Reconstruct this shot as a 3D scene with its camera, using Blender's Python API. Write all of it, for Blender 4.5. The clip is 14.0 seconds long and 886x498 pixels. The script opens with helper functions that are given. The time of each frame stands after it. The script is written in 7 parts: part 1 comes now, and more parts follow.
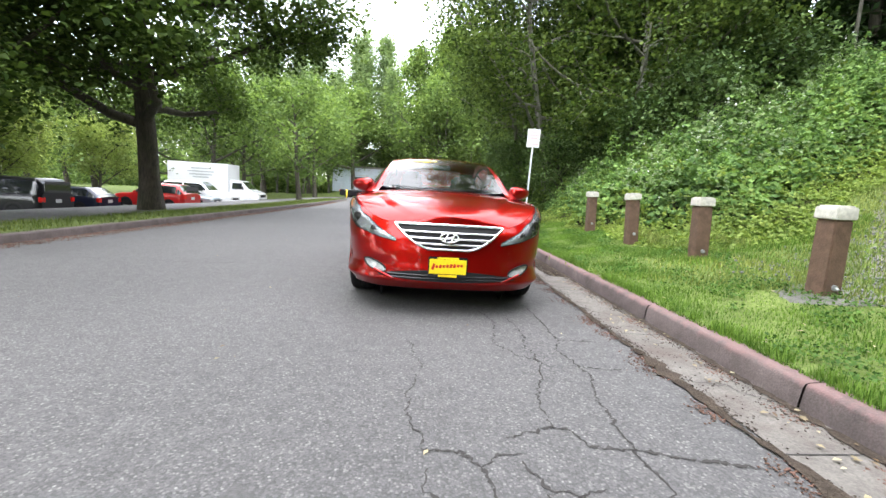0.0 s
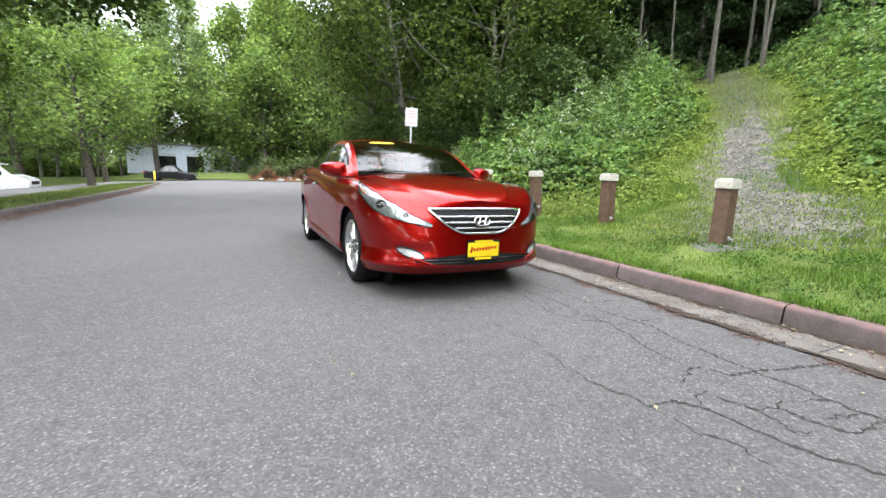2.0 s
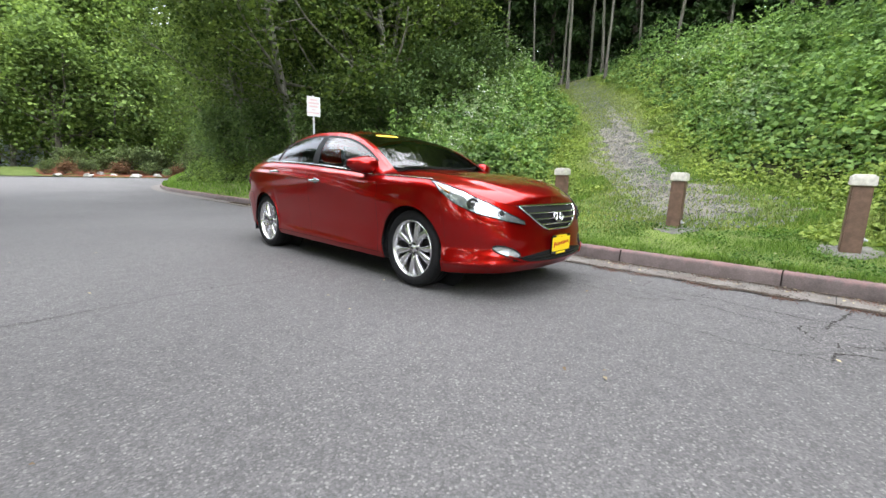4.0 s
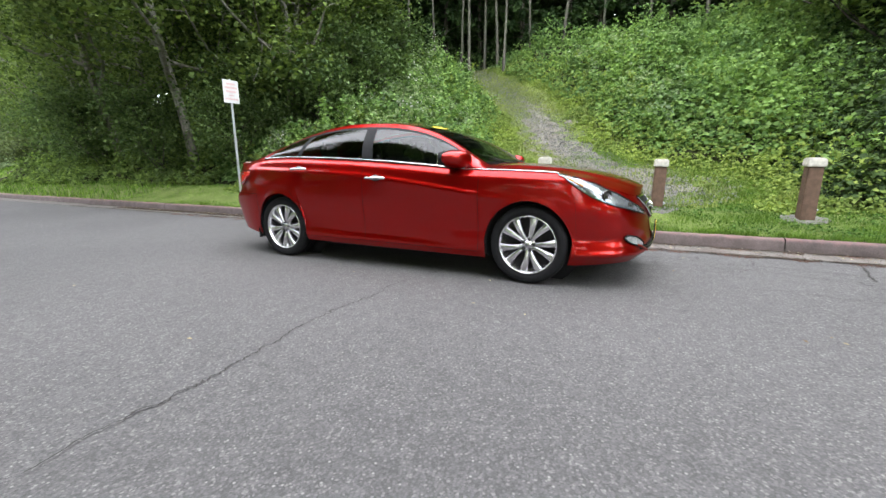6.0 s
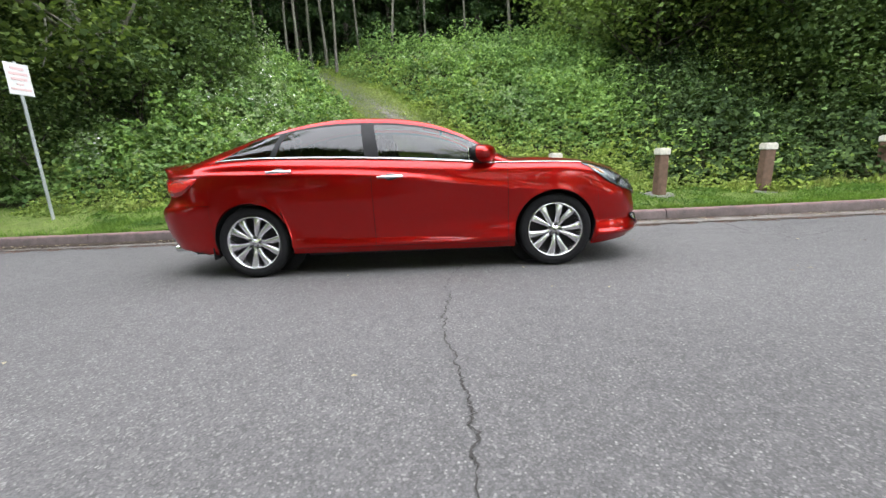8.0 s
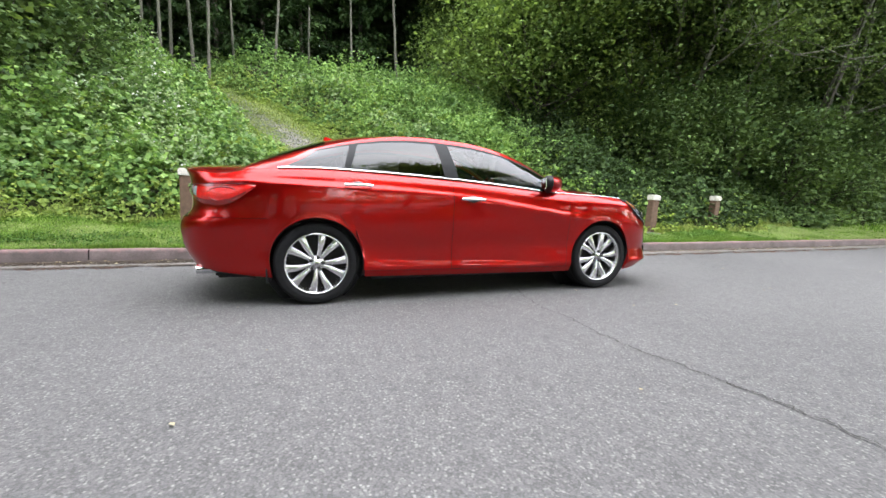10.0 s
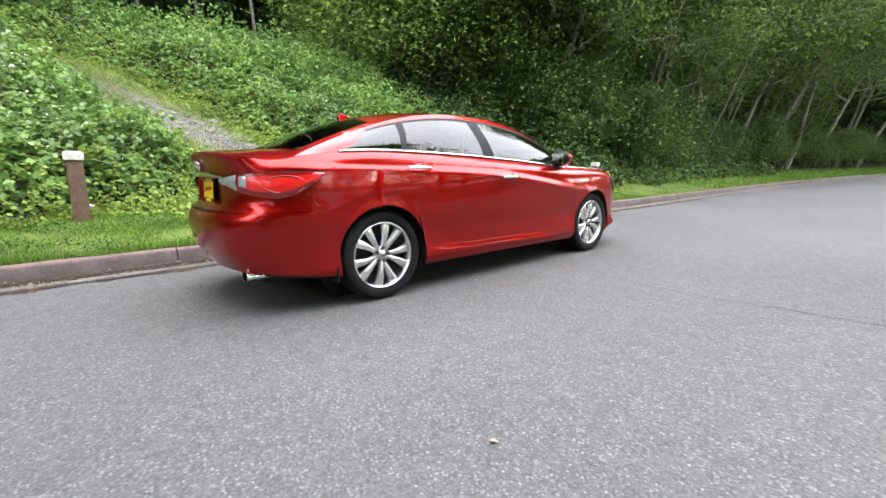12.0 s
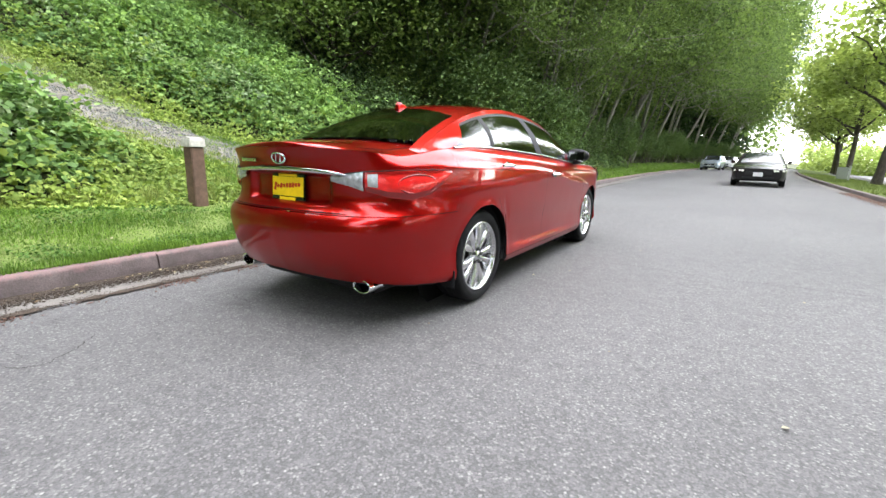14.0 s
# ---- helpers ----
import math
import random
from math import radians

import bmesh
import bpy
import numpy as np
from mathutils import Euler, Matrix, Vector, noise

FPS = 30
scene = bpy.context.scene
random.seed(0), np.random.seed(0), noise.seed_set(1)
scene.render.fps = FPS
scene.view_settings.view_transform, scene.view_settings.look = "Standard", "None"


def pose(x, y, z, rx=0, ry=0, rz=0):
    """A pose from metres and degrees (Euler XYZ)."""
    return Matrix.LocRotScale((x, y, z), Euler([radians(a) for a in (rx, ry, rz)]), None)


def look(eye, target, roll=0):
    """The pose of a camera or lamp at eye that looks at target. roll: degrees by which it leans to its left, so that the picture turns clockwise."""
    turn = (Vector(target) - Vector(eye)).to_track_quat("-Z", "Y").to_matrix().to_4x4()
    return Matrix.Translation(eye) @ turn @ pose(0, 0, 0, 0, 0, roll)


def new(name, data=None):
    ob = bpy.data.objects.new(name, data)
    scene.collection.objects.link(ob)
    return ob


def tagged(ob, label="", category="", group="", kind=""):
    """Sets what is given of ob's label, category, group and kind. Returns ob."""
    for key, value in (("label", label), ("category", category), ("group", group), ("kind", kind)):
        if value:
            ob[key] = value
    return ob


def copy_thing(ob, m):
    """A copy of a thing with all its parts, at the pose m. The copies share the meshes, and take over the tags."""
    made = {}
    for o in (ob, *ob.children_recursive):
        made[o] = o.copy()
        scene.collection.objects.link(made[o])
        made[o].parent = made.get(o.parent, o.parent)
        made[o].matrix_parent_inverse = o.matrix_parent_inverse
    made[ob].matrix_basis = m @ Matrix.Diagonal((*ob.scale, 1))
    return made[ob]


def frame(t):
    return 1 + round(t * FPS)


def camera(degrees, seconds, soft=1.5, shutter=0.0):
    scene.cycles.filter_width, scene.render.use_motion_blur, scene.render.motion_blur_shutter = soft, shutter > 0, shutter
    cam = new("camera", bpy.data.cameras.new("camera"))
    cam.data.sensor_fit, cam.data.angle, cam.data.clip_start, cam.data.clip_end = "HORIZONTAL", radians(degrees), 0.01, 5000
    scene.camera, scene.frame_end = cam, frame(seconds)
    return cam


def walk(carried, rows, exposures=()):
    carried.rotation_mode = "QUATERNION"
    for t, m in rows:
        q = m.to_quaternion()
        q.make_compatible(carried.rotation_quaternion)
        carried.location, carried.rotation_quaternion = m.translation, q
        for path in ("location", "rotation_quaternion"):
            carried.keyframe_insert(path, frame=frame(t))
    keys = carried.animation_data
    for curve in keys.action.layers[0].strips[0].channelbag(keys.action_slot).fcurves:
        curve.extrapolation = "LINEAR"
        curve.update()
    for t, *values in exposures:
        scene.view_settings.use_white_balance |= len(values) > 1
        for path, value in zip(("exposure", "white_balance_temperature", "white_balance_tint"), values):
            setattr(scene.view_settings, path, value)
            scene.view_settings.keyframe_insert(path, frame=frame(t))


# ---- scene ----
cam = camera(92.8, 14.0, 1.5)
PATH = [
    (0, (-0.267, 0.146, 0.986), (-0.138, 2.125, 0.731), 3.5),
    (0.5, (-0.596, 0.112, 0.978), (-0.25, 2.063, 0.708), 2.8),
    (1, (-0.981, 0.204, 0.948), (-0.522, 2.131, 0.671), 2.1),
    (1.5, (-1.385, 0.344, 0.967), (-0.762, 2.222, 0.675), 2.2),
    (2, (-1.826, 0.513, 0.972), (-0.952, 2.283, 0.649), 1.9),
    (2.5, (-2.226, 0.769, 0.971), (-1.235, 2.46, 0.572), 2.2),
    (3, (-2.621, 1.024, 0.978), (-1.438, 2.595, 0.614), 2.8),
    (3.5, (-2.967, 1.375, 0.94), (-1.659, 2.834, 0.54), 0.7),
    (4, (-3.282, 1.722, 0.948), (-1.852, 3.08, 0.614), 1.4),
    (4.2, (-3.411, 1.867, 0.941), (-1.905, 3.14, 0.61), 1.4),
    (6.3, (-4.414, 3.772, 0.978), (-2.594, 4.507, 0.597), -1.1),
    (6.5, (-4.491, 3.967, 0.963), (-2.629, 4.587, 0.576), -1.7),
    (7, (-4.603, 4.435, 0.954), (-2.719, 4.967, 0.545), -2.1),
    (7.5, (-4.671, 4.878, 0.957), (-2.738, 5.203, 0.557), -1.8),
    (7.7, (-4.712, 5.055, 0.955), (-2.761, 5.248, 0.556), -2.5),
    (9.8, (-4.405, 7.233, 0.905), (-2.498, 6.683, 0.661), 1.7),
    (10, (-4.353, 7.407, 0.891), (-2.491, 6.72, 0.65), 1.6),
    (10.5, (-4.193, 7.795, 0.905), (-2.416, 6.929, 0.598), 0.7),
    (11, (-3.973, 8.157, 0.924), (-2.24, 7.206, 0.623), 1.8),
    (11.5, (-3.788, 8.524, 0.94), (-2.192, 7.365, 0.609), 0.2),
    (12, (-3.508, 8.82, 0.948), (-1.995, 7.564, 0.582), -0.8),
    (12.5, (-3.229, 9.106, 0.962), (-1.868, 7.683, 0.616), 0.5),
    (13, (-2.91, 9.379, 0.98), (-1.666, 7.864, 0.583), 0.1),
    (13.5, (-2.572, 9.596, 1.015), (-1.362, 8.051, 0.628), 1.4),
    (14, (-2.245, 9.82, 1.037), (-1.183, 8.182, 0.604), 1.0),
]
# the clip's camera opens up a little as it turns towards the woods
walk(cam, [(t, look(eye, target, roll)) for t, eye, target, roll in PATH],
     [(0, 3.14), (3, 2.98), (6.5, 2.93), (8.5, 3.02), (10, 3.23), (12, 3.3), (14, 3.4)])


# ---- world and light: a bright overcast sky ----
world = bpy.data.worlds.new("overcast_sky")
scene.world = world
world.use_nodes = True
wn = world.node_tree
wn.nodes.clear()
sky = wn.nodes.new("ShaderNodeTexSky")
sky.sky_type = "NISHITA"
sky.sun_disc = False
sky.sun_elevation = radians(70)
sky.sun_rotation = radians(225)
sky.dust_density = 0.3
grey = wn.nodes.new("ShaderNodeHueSaturation")
grey.inputs["Saturation"].default_value = 0.32
bg = wn.nodes.new("ShaderNodeBackground")
bg.inputs["Strength"].default_value = 0.15
wout = wn.nodes.new("ShaderNodeOutputWorld")
wn.links.new(sky.outputs[0], grey.inputs["Color"])
wn.links.new(grey.outputs[0], bg.inputs["Color"])
wn.links.new(bg.outputs[0], wout.inputs["Surface"])

sun_data = bpy.data.lights.new("sun", "SUN")
sun_data.energy = 1.35
sun_data.angle = radians(142)
sun_data.color = (1.0, 0.98, 0.975)
sun = new("sun", sun_data)
sun.matrix_world = look((-5, -5, 20), (0, 0, 0))

# ---- materials ----
def node_mat(name):
    m = bpy.data.materials.new(name)
    m.use_nodes = True
    nt = m.node_tree
    b = nt.nodes["Principled BSDF"]
    return m, nt, b


def plain(name, col, rough=0.5, metal=0.0, coat=0.0, spec=0.5, var=0.08, scale=40.0, bump=0.0, bscale=200.0):
    """A painted, moulded or cast surface with slight tonal variation and optional fine relief."""
    m, nt, b = node_mat(name)
    b.inputs["Roughness"].default_value = rough
    b.inputs["Metallic"].default_value = metal
    b.inputs["Coat Weight"].default_value = coat
    b.inputs["Specular IOR Level"].default_value = spec
    tc = nt.nodes.new("ShaderNodeTexCoord")
    n = nt.nodes.new("ShaderNodeTexNoise")
    n.inputs["Scale"].default_value = scale
    n.inputs["Detail"].default_value = 5
    r = nt.nodes.new("ShaderNodeValToRGB")
    r.color_ramp.elements[0].position, r.color_ramp.elements[1].position = 0.3, 0.7
    r.color_ramp.elements[0].color = (*[c * (1 - var) for c in col], 1)
    r.color_ramp.elements[1].color = (*[min(1, c * (1 + var)) for c in col], 1)
    nt.links.new(tc.outputs["Object"], n.inputs["Vector"])
    nt.links.new(n.outputs["Fac"], r.inputs["Fac"])
    nt.links.new(r.outputs["Color"], b.inputs["Base Color"])
    if bump:
        n2 = nt.nodes.new("ShaderNodeTexNoise")
        n2.inputs["Scale"].default_value = bscale
        n2.inputs["Detail"].default_value = 4
        bp = nt.nodes.new("ShaderNodeBump")
        bp.inputs["Strength"].default_value = bump
        bp.inputs["Distance"].default_value = 0.01
        nt.links.new(tc.outputs["Object"], n2.inputs["Vector"])
        nt.links.new(n2.outputs["Fac"], bp.inputs["Height"])
        nt.links.new(bp.outputs["Normal"], b.inputs["Normal"])
    return m


def ramp(nt, stops):
    r = nt.nodes.new("ShaderNodeValToRGB")
    els = r.color_ramp.elements
    while len(els) < len(stops):
        els.new(0.5)
    for e, (p, c) in zip(els, stops):
        e.position, e.color = p, (*c, 1)
    return r


def tex(nt, kind, vec, scale, **values):
    n = nt.nodes.new(kind)
    n.inputs["Scale"].default_value = scale
    for k, v in values.items():
        n.inputs[k.capitalize()].default_value = v
    nt.links.new(vec, n.inputs["Vector"])
    return n


def mixc(nt, fac, a, b, mode="MIX"):
    n = nt.nodes.new("ShaderNodeMix")
    n.data_type, n.blend_type = "RGBA", mode
    for sock, v in ((n.inputs["Factor"], fac), (n.inputs["A"], a), (n.inputs["B"], b)):
        if isinstance(v, (int, float)):
            sock.default_value = v
        elif isinstance(v, tuple):
            sock.default_value = (*v, 1)
        else:
            nt.links.new(v, sock)
    return n.outputs["Result"]


def bump(nt, b, height, strength, dist):
    bp = nt.nodes.new("ShaderNodeBump")
    bp.inputs["Strength"].default_value = strength
    bp.inputs["Distance"].default_value = dist
    nt.links.new(height, bp.inputs["Height"])
    nt.links.new(bp.outputs["Normal"], b.inputs["Normal"])


def make_asphalt():
    m, nt, b = node_mat("worn_asphalt")
    vec = nt.nodes.new("ShaderNodeTexCoord").outputs["Object"]
    big = tex(nt, "ShaderNodeTexNoise", vec, 0.35, detail=6)
    mid = tex(nt, "ShaderNodeTexNoise", vec, 9.0, detail=5)
    agg = tex(nt, "ShaderNodeTexVoronoi", vec, 105.0)
    fine = tex(nt, "ShaderNodeTexNoise", vec, 160.0, detail=4)
    base = ramp(nt, [(0.3, (0.083, 0.08, 0.08)), (0.72, (0.109, 0.105, 0.1045))])
    nt.links.new(big.outputs["Fac"], base.inputs["Fac"])
    tone = ramp(nt, [(0.3, (0.9, 0.9, 0.9)), (0.7, (1.08, 1.08, 1.08))])
    nt.links.new(mid.outputs["Fac"], tone.inputs["Fac"])
    c1 = mixc(nt, 1.0, base.outputs["Color"], tone.outputs["Color"], "MULTIPLY")
    # every stone of the surface has its own tone, a few are pale chips
    sep = nt.nodes.new("ShaderNodeSeparateColor")
    nt.links.new(agg.outputs["Color"], sep.inputs["Color"])
    grain = ramp(nt, [(0.0, (0.7, 0.7, 0.7)), (0.5, (0.97, 0.97, 0.97)), (0.86, (1.16, 1.16, 1.15)), (1.0, (1.8, 1.78, 1.74))])
    nt.links.new(sep.outputs["Red"], grain.inputs["Fac"])
    c2 = mixc(nt, 1.0, c1, grain.outputs["Color"], "MULTIPLY")
    gap = ramp(nt, [(0.3, (1.05, 1.05, 1.05)), (0.62, (0.86, 0.86, 0.86))])
    nt.links.new(agg.outputs["Distance"], gap.inputs["Fac"])
    c2 = mixc(nt, 1.0, c2, gap.outputs["Color"], "MULTIPLY")
    big_chip = tex(nt, "ShaderNodeTexVoronoi", vec, 48.0)
    sep2 = nt.nodes.new("ShaderNodeSeparateColor")
    nt.links.new(big_chip.outputs["Color"], sep2.inputs["Color"])
    pick = ramp(nt, [(0.86, (0, 0, 0)), (0.97, (0.8, 0.8, 0.8))])
    nt.links.new(sep2.outputs["Green"], pick.inputs["Fac"])
    core = ramp(nt, [(0.16, (0.9, 0.9, 0.9)), (0.3, (0, 0, 0))])
    nt.links.new(big_chip.outputs["Distance"], core.inputs["Fac"])
    chip = mixc(nt, 1.0, pick.outputs["Color"], core.outputs["Color"], "MULTIPLY")
    c3 = mixc(nt, chip, c2, (0.27, 0.265, 0.25))
    nt.links.new(c3, b.inputs["Base Color"])
    b.inputs["Roughness"].default_value = 0.82
    b.inputs["Specular IOR Level"].default_value = 0.35
    bump(nt, b, fine.outputs["Fac"], 0.55, 0.006)
    return m


def make_concrete(name, lo, hi, dirt, scale=3.0):
    m, nt, b = node_mat(name)
    vec = nt.nodes.new("ShaderNodeTexCoord").outputs["Object"]
    a = tex(nt, "ShaderNodeTexNoise", vec, scale, detail=8, roughness=0.65)
    f = tex(nt, "ShaderNodeTexNoise", vec, 90.0, detail=4)
    st = tex(nt, "ShaderNodeTexNoise", vec, 1.1, detail=9, roughness=0.7)
    base = ramp(nt, [(0.3, lo), (0.7, hi)])
    nt.links.new(a.outputs["Fac"], base.inputs["Fac"])
    g = ramp(nt, [(0.3, (0.75, 0.75, 0.75)), (0.7, (1.2, 1.2, 1.2))])
    nt.links.new(f.outputs["Fac"], g.inputs["Fac"])
    c = mixc(nt, 1.0, base.outputs["Color"], g.outputs["Color"], "MULTIPLY")
    sr = ramp(nt, [(0.5, (0, 0, 0)), (0.66, (0.8, 0.8, 0.8))])
    nt.links.new(st.outputs["Fac"], sr.inputs["Fac"])
    c = mixc(nt, sr.outputs["Color"], c, dirt)
    info = nt.nodes.new("ShaderNodeObjectInfo")
    vr = ramp(nt, [(0.0, (0.86, 0.86, 0.86)), (1.0, (1.12, 1.12, 1.12))])
    nt.links.new(info.outputs["Random"], vr.inputs["Fac"])
    c = mixc(nt, 1.0, c, vr.outputs["Color"], "MULTIPLY")
    nt.links.new(c, b.inputs["Base Color"])
    b.inputs["Roughness"].default_value = 0.88
    bump(nt, b, f.outputs["Fac"], 0.5, 0.006)
    return m


def make_soil(name, lo, hi, scale=5.0, grain=60.0):
    m, nt, b = node_mat(name)
    vec = nt.nodes.new("ShaderNodeTexCoord").outputs["Object"]
    a = tex(nt, "ShaderNodeTexNoise", vec, scale, detail=8, roughness=0.7)
    f = tex(nt, "ShaderNodeTexNoise", vec, grain, detail=5)
    base = ramp(nt, [(0.3, lo), (0.72, hi)])
    nt.links.new(a.outputs["Fac"], base.inputs["Fac"])
    g = ramp(nt, [(0.3, (0.6, 0.6, 0.6)), (0.7, (1.3, 1.3, 1.3))])
    nt.links.new(f.outputs["Fac"], g.inputs["Fac"])
    c = mixc(nt, 1.0, base.outputs["Color"], g.outputs["Color"], "MULTIPLY")
    nt.links.new(c, b.inputs["Base Color"])
    b.inputs["Roughness"].default_value = 0.95
    b.inputs["Specular IOR Level"].default_value = 0.1
    bump(nt, b, f.outputs["Fac"], 0.7, 0.02)
    return m


def make_leaf(name, dark, light, glow=0.35, rough=0.66, patch=0.6):
    """Leaves: each island has its own shade, larger patches drift in tone, and light passes through."""
    m, nt, b = node_mat(name)
    geo = nt.nodes.new("ShaderNodeNewGeometry")
    vec = nt.nodes.new("ShaderNodeTexCoord").outputs["Object"]
    n = tex(nt, "ShaderNodeTexNoise", vec, patch, detail=3)
    mid = tuple((a + c) / 2 for a, c in zip(dark, light))
    r = ramp(nt, [(0.0, dark), (0.55, mid), (1.0, light)])
    nt.links.new(geo.outputs["Random Per Island"], r.inputs["Fac"])
    t = ramp(nt, [(0.3, (0.72, 0.75, 0.8)), (0.7, (1.2, 1.18, 1.0))])
    nt.links.new(n.outputs["Fac"], t.inputs["Fac"])
    c = mixc(nt, 1.0, r.outputs["Color"], t.outputs["Color"], "MULTIPLY")
    nt.links.new(c, b.inputs["Base Color"])
    b.inputs["Roughness"].default_value = rough
    b.inputs["Specular IOR Level"].default_value = 0.1
    tr = nt.nodes.new("ShaderNodeBsdfTranslucent")
    c2 = mixc(nt, 1.0, c, (1.1, 1.15, 0.7), "MULTIPLY")
    nt.links.new(c2, tr.inputs["Color"])
    mx = nt.nodes.new("ShaderNodeMixShader")
    mx.inputs["Fac"].default_value = glow
    out = nt.nodes["Material Output"]
    nt.links.new(b.outputs["BSDF"], mx.inputs[1])
    nt.links.new(tr.outputs["BSDF"], mx.inputs[2])
    nt.links.new(mx.outputs["Shader"], out.inputs["Surface"])
    return m


def make_bark(name, lo, hi):
    m, nt, b = node_mat(name)
    tc = nt.nodes.new("ShaderNodeTexCoord")
    mp = nt.nodes.new("ShaderNodeMapping")
    mp.inputs["Scale"].default_value = (1, 1, 0.22)
    nt.links.new(tc.outputs["Object"], mp.inputs["Vector"])
    a = tex(nt, "ShaderNodeTexNoise", mp.outputs["Vector"], 22.0, detail=7, roughness=0.7)
    w = tex(nt, "ShaderNodeTexNoise", tc.outputs["Object"], 1.6, detail=4)
    r = ramp(nt, [(0.32, lo), (0.7, hi)])
    nt.links.new(a.outputs["Fac"], r.inputs["Fac"])
    g = ramp(nt, [(0.4, (1, 1, 1)), (0.7, (0.75, 0.9, 0.65))])
    nt.links.new(w.outputs["Fac"], g.inputs["Fac"])
    c = mixc(nt, 1.0, r.outputs["Color"], g.outputs["Color"], "MULTIPLY")
    nt.links.new(c, b.inputs["Base Color"])
    b.inputs["Roughness"].default_value = 0.9
    bump(nt, b, a.outputs["Fac"], 0.9, 0.03)
    return m


def make_paint(name, col, metal=0.35, flake=0.08):
    """Metallic car paint under a clear coat."""
    m, nt, b = node_mat(name)
    vec = nt.nodes.new("ShaderNodeTexCoord").outputs["Object"]
    fl = tex(nt, "ShaderNodeTexNoise", vec, 900.0, detail=1)
    r = ramp(nt, [(0.35, tuple(c * (1 - flake) for c in col)), (0.65, tuple(min(1, c * (1 + flake)) for c in col))])
    nt.links.new(fl.outputs["Fac"], r.inputs["Fac"])
    nt.links.new(r.outputs["Color"], b.inputs["Base Color"])
    dust = tex(nt, "ShaderNodeTexNoise", vec, 6.0, detail=6)
    dr = nt.nodes.new("ShaderNodeMapRange")
    dr.inputs["To Min"].default_value, dr.inputs["To Max"].default_value = 0.26, 0.34
    nt.links.new(dust.outputs["Fac"], dr.inputs["Value"])
    nt.links.new(dr.outputs["Result"], b.inputs["Roughness"])
    b.inputs["Metallic"].default_value = metal
    b.inputs["Coat Weight"].default_value = 1.0
    b.inputs["Coat Roughness"].default_value = 0.012
    b.inputs["Coat IOR"].default_value = 1.38
    b.inputs["Specular IOR Level"].default_value = 0.2
    b.inputs["Specular Tint"].default_value = (*[min(1, c * 2.2 + 0.03) for c in col], 1)
    return m


def make_glass(name, tint, ior=1.5, mix=0.75):
    """A tinted pane: reflects by its gloss, and lets some dim light through."""
    m, nt, b = node_mat(name)
    tr = nt.nodes.new("ShaderNodeBsdfTransparent")
    tr.inputs["Color"].default_value = (*tint, 1)
    gl = nt.nodes.new("ShaderNodeBsdfGlossy")
    gl.inputs["Roughness"].default_value = 0.02
    gl.inputs["Color"].default_value = (1, 1, 1, 1)
    fr = nt.nodes.new("ShaderNodeFresnel")
    fr.inputs["IOR"].default_value = ior
    mx = nt.nodes.new("ShaderNodeMixShader")
    nt.links.new(fr.outputs[0], mx.inputs[0])
    nt.links.new(tr.outputs[0], mx.inputs[1])
    nt.links.new(gl.outputs[0], mx.inputs[2])
    nt.links.new(mx.outputs[0], nt.nodes["Material Output"].inputs["Surface"])
    return m



def make_kerb():
    """Cast kerb whose red paint has faded to pink on top and worn off the face."""
    m = make_concrete("faded_red_kerb", (0.07, 0.054, 0.051), (0.128, 0.1, 0.095), (0.05, 0.039, 0.035), 5.0)
    nt = m.node_tree
    b = nt.nodes["Principled BSDF"]
    old = b.inputs["Base Color"].links[0].from_socket
    vec = nt.nodes.new("ShaderNodeTexCoord").outputs["Object"]
    xyz = nt.nodes.new("ShaderNodeSeparateXYZ")
    nt.links.new(vec, xyz.inputs["Vector"])
    wear = tex(nt, "ShaderNodeTexNoise", vec, 9.0, detail=8, roughness=0.7)
    add = nt.nodes.new("ShaderNodeMath")
    add.operation = "MULTIPLY_ADD"
    nt.links.new(wear.outputs["Fac"], add.inputs[0])
    add.inputs[1].default_value = 0.16
    nt.links.new(xyz.outputs["Z"], add.inputs[2])
    on = ramp(nt, [(0.195, (0, 0, 0)), (0.235, (0.75, 0.75, 0.75))])
    nt.links.new(add.outputs["Value"], on.inputs["Fac"])
    nt.links.new(mixc(nt, on.outputs["Color"], old, (0.18, 0.102, 0.097)), b.inputs["Base Color"])
    return m


ASPHALT = make_asphalt()
CRACK = plain("crack_dirt", (0.032, 0.029, 0.027), 0.95, var=0.3)
STAIN = plain("oil_stain", (0.062, 0.059, 0.058), 0.75, var=0.25, scale=60.0, bump=0.4, bscale=160)
GUTTER = make_concrete("gutter_concrete", (0.095, 0.085, 0.075), (0.165, 0.15, 0.134), (0.075, 0.054, 0.044), 5.0)
KERB = make_kerb()
BARKBIT = plain("bark_crumb", (0.13, 0.07, 0.05), 0.9, var=0.4, scale=9.0)
FOOTING = make_concrete("footing_concrete", (0.1, 0.098, 0.085), (0.2, 0.19, 0.17), (0.07, 0.075, 0.04), 7.0)
SLAB = make_concrete("old_concrete", (0.22, 0.21, 0.19), (0.33, 0.31, 0.29), (0.12, 0.1, 0.08))
TURF = make_soil("turf", (0.08, 0.11, 0.03), (0.15, 0.19, 0.055), 2.0, 40.0)
DRYTURF = make_soil("lawn", (0.055, 0.08, 0.02), (0.12, 0.15, 0.045), 1.2, 30.0)
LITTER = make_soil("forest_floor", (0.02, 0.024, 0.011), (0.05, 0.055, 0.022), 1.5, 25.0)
GRAVEL = make_soil("gravel", (0.105, 0.096, 0.078), (0.215, 0.2, 0.17), 3.0, 70.0)
STONE = plain("gravel_stone", (0.15, 0.15, 0.142), 0.9, var=0.35, scale=3.0)
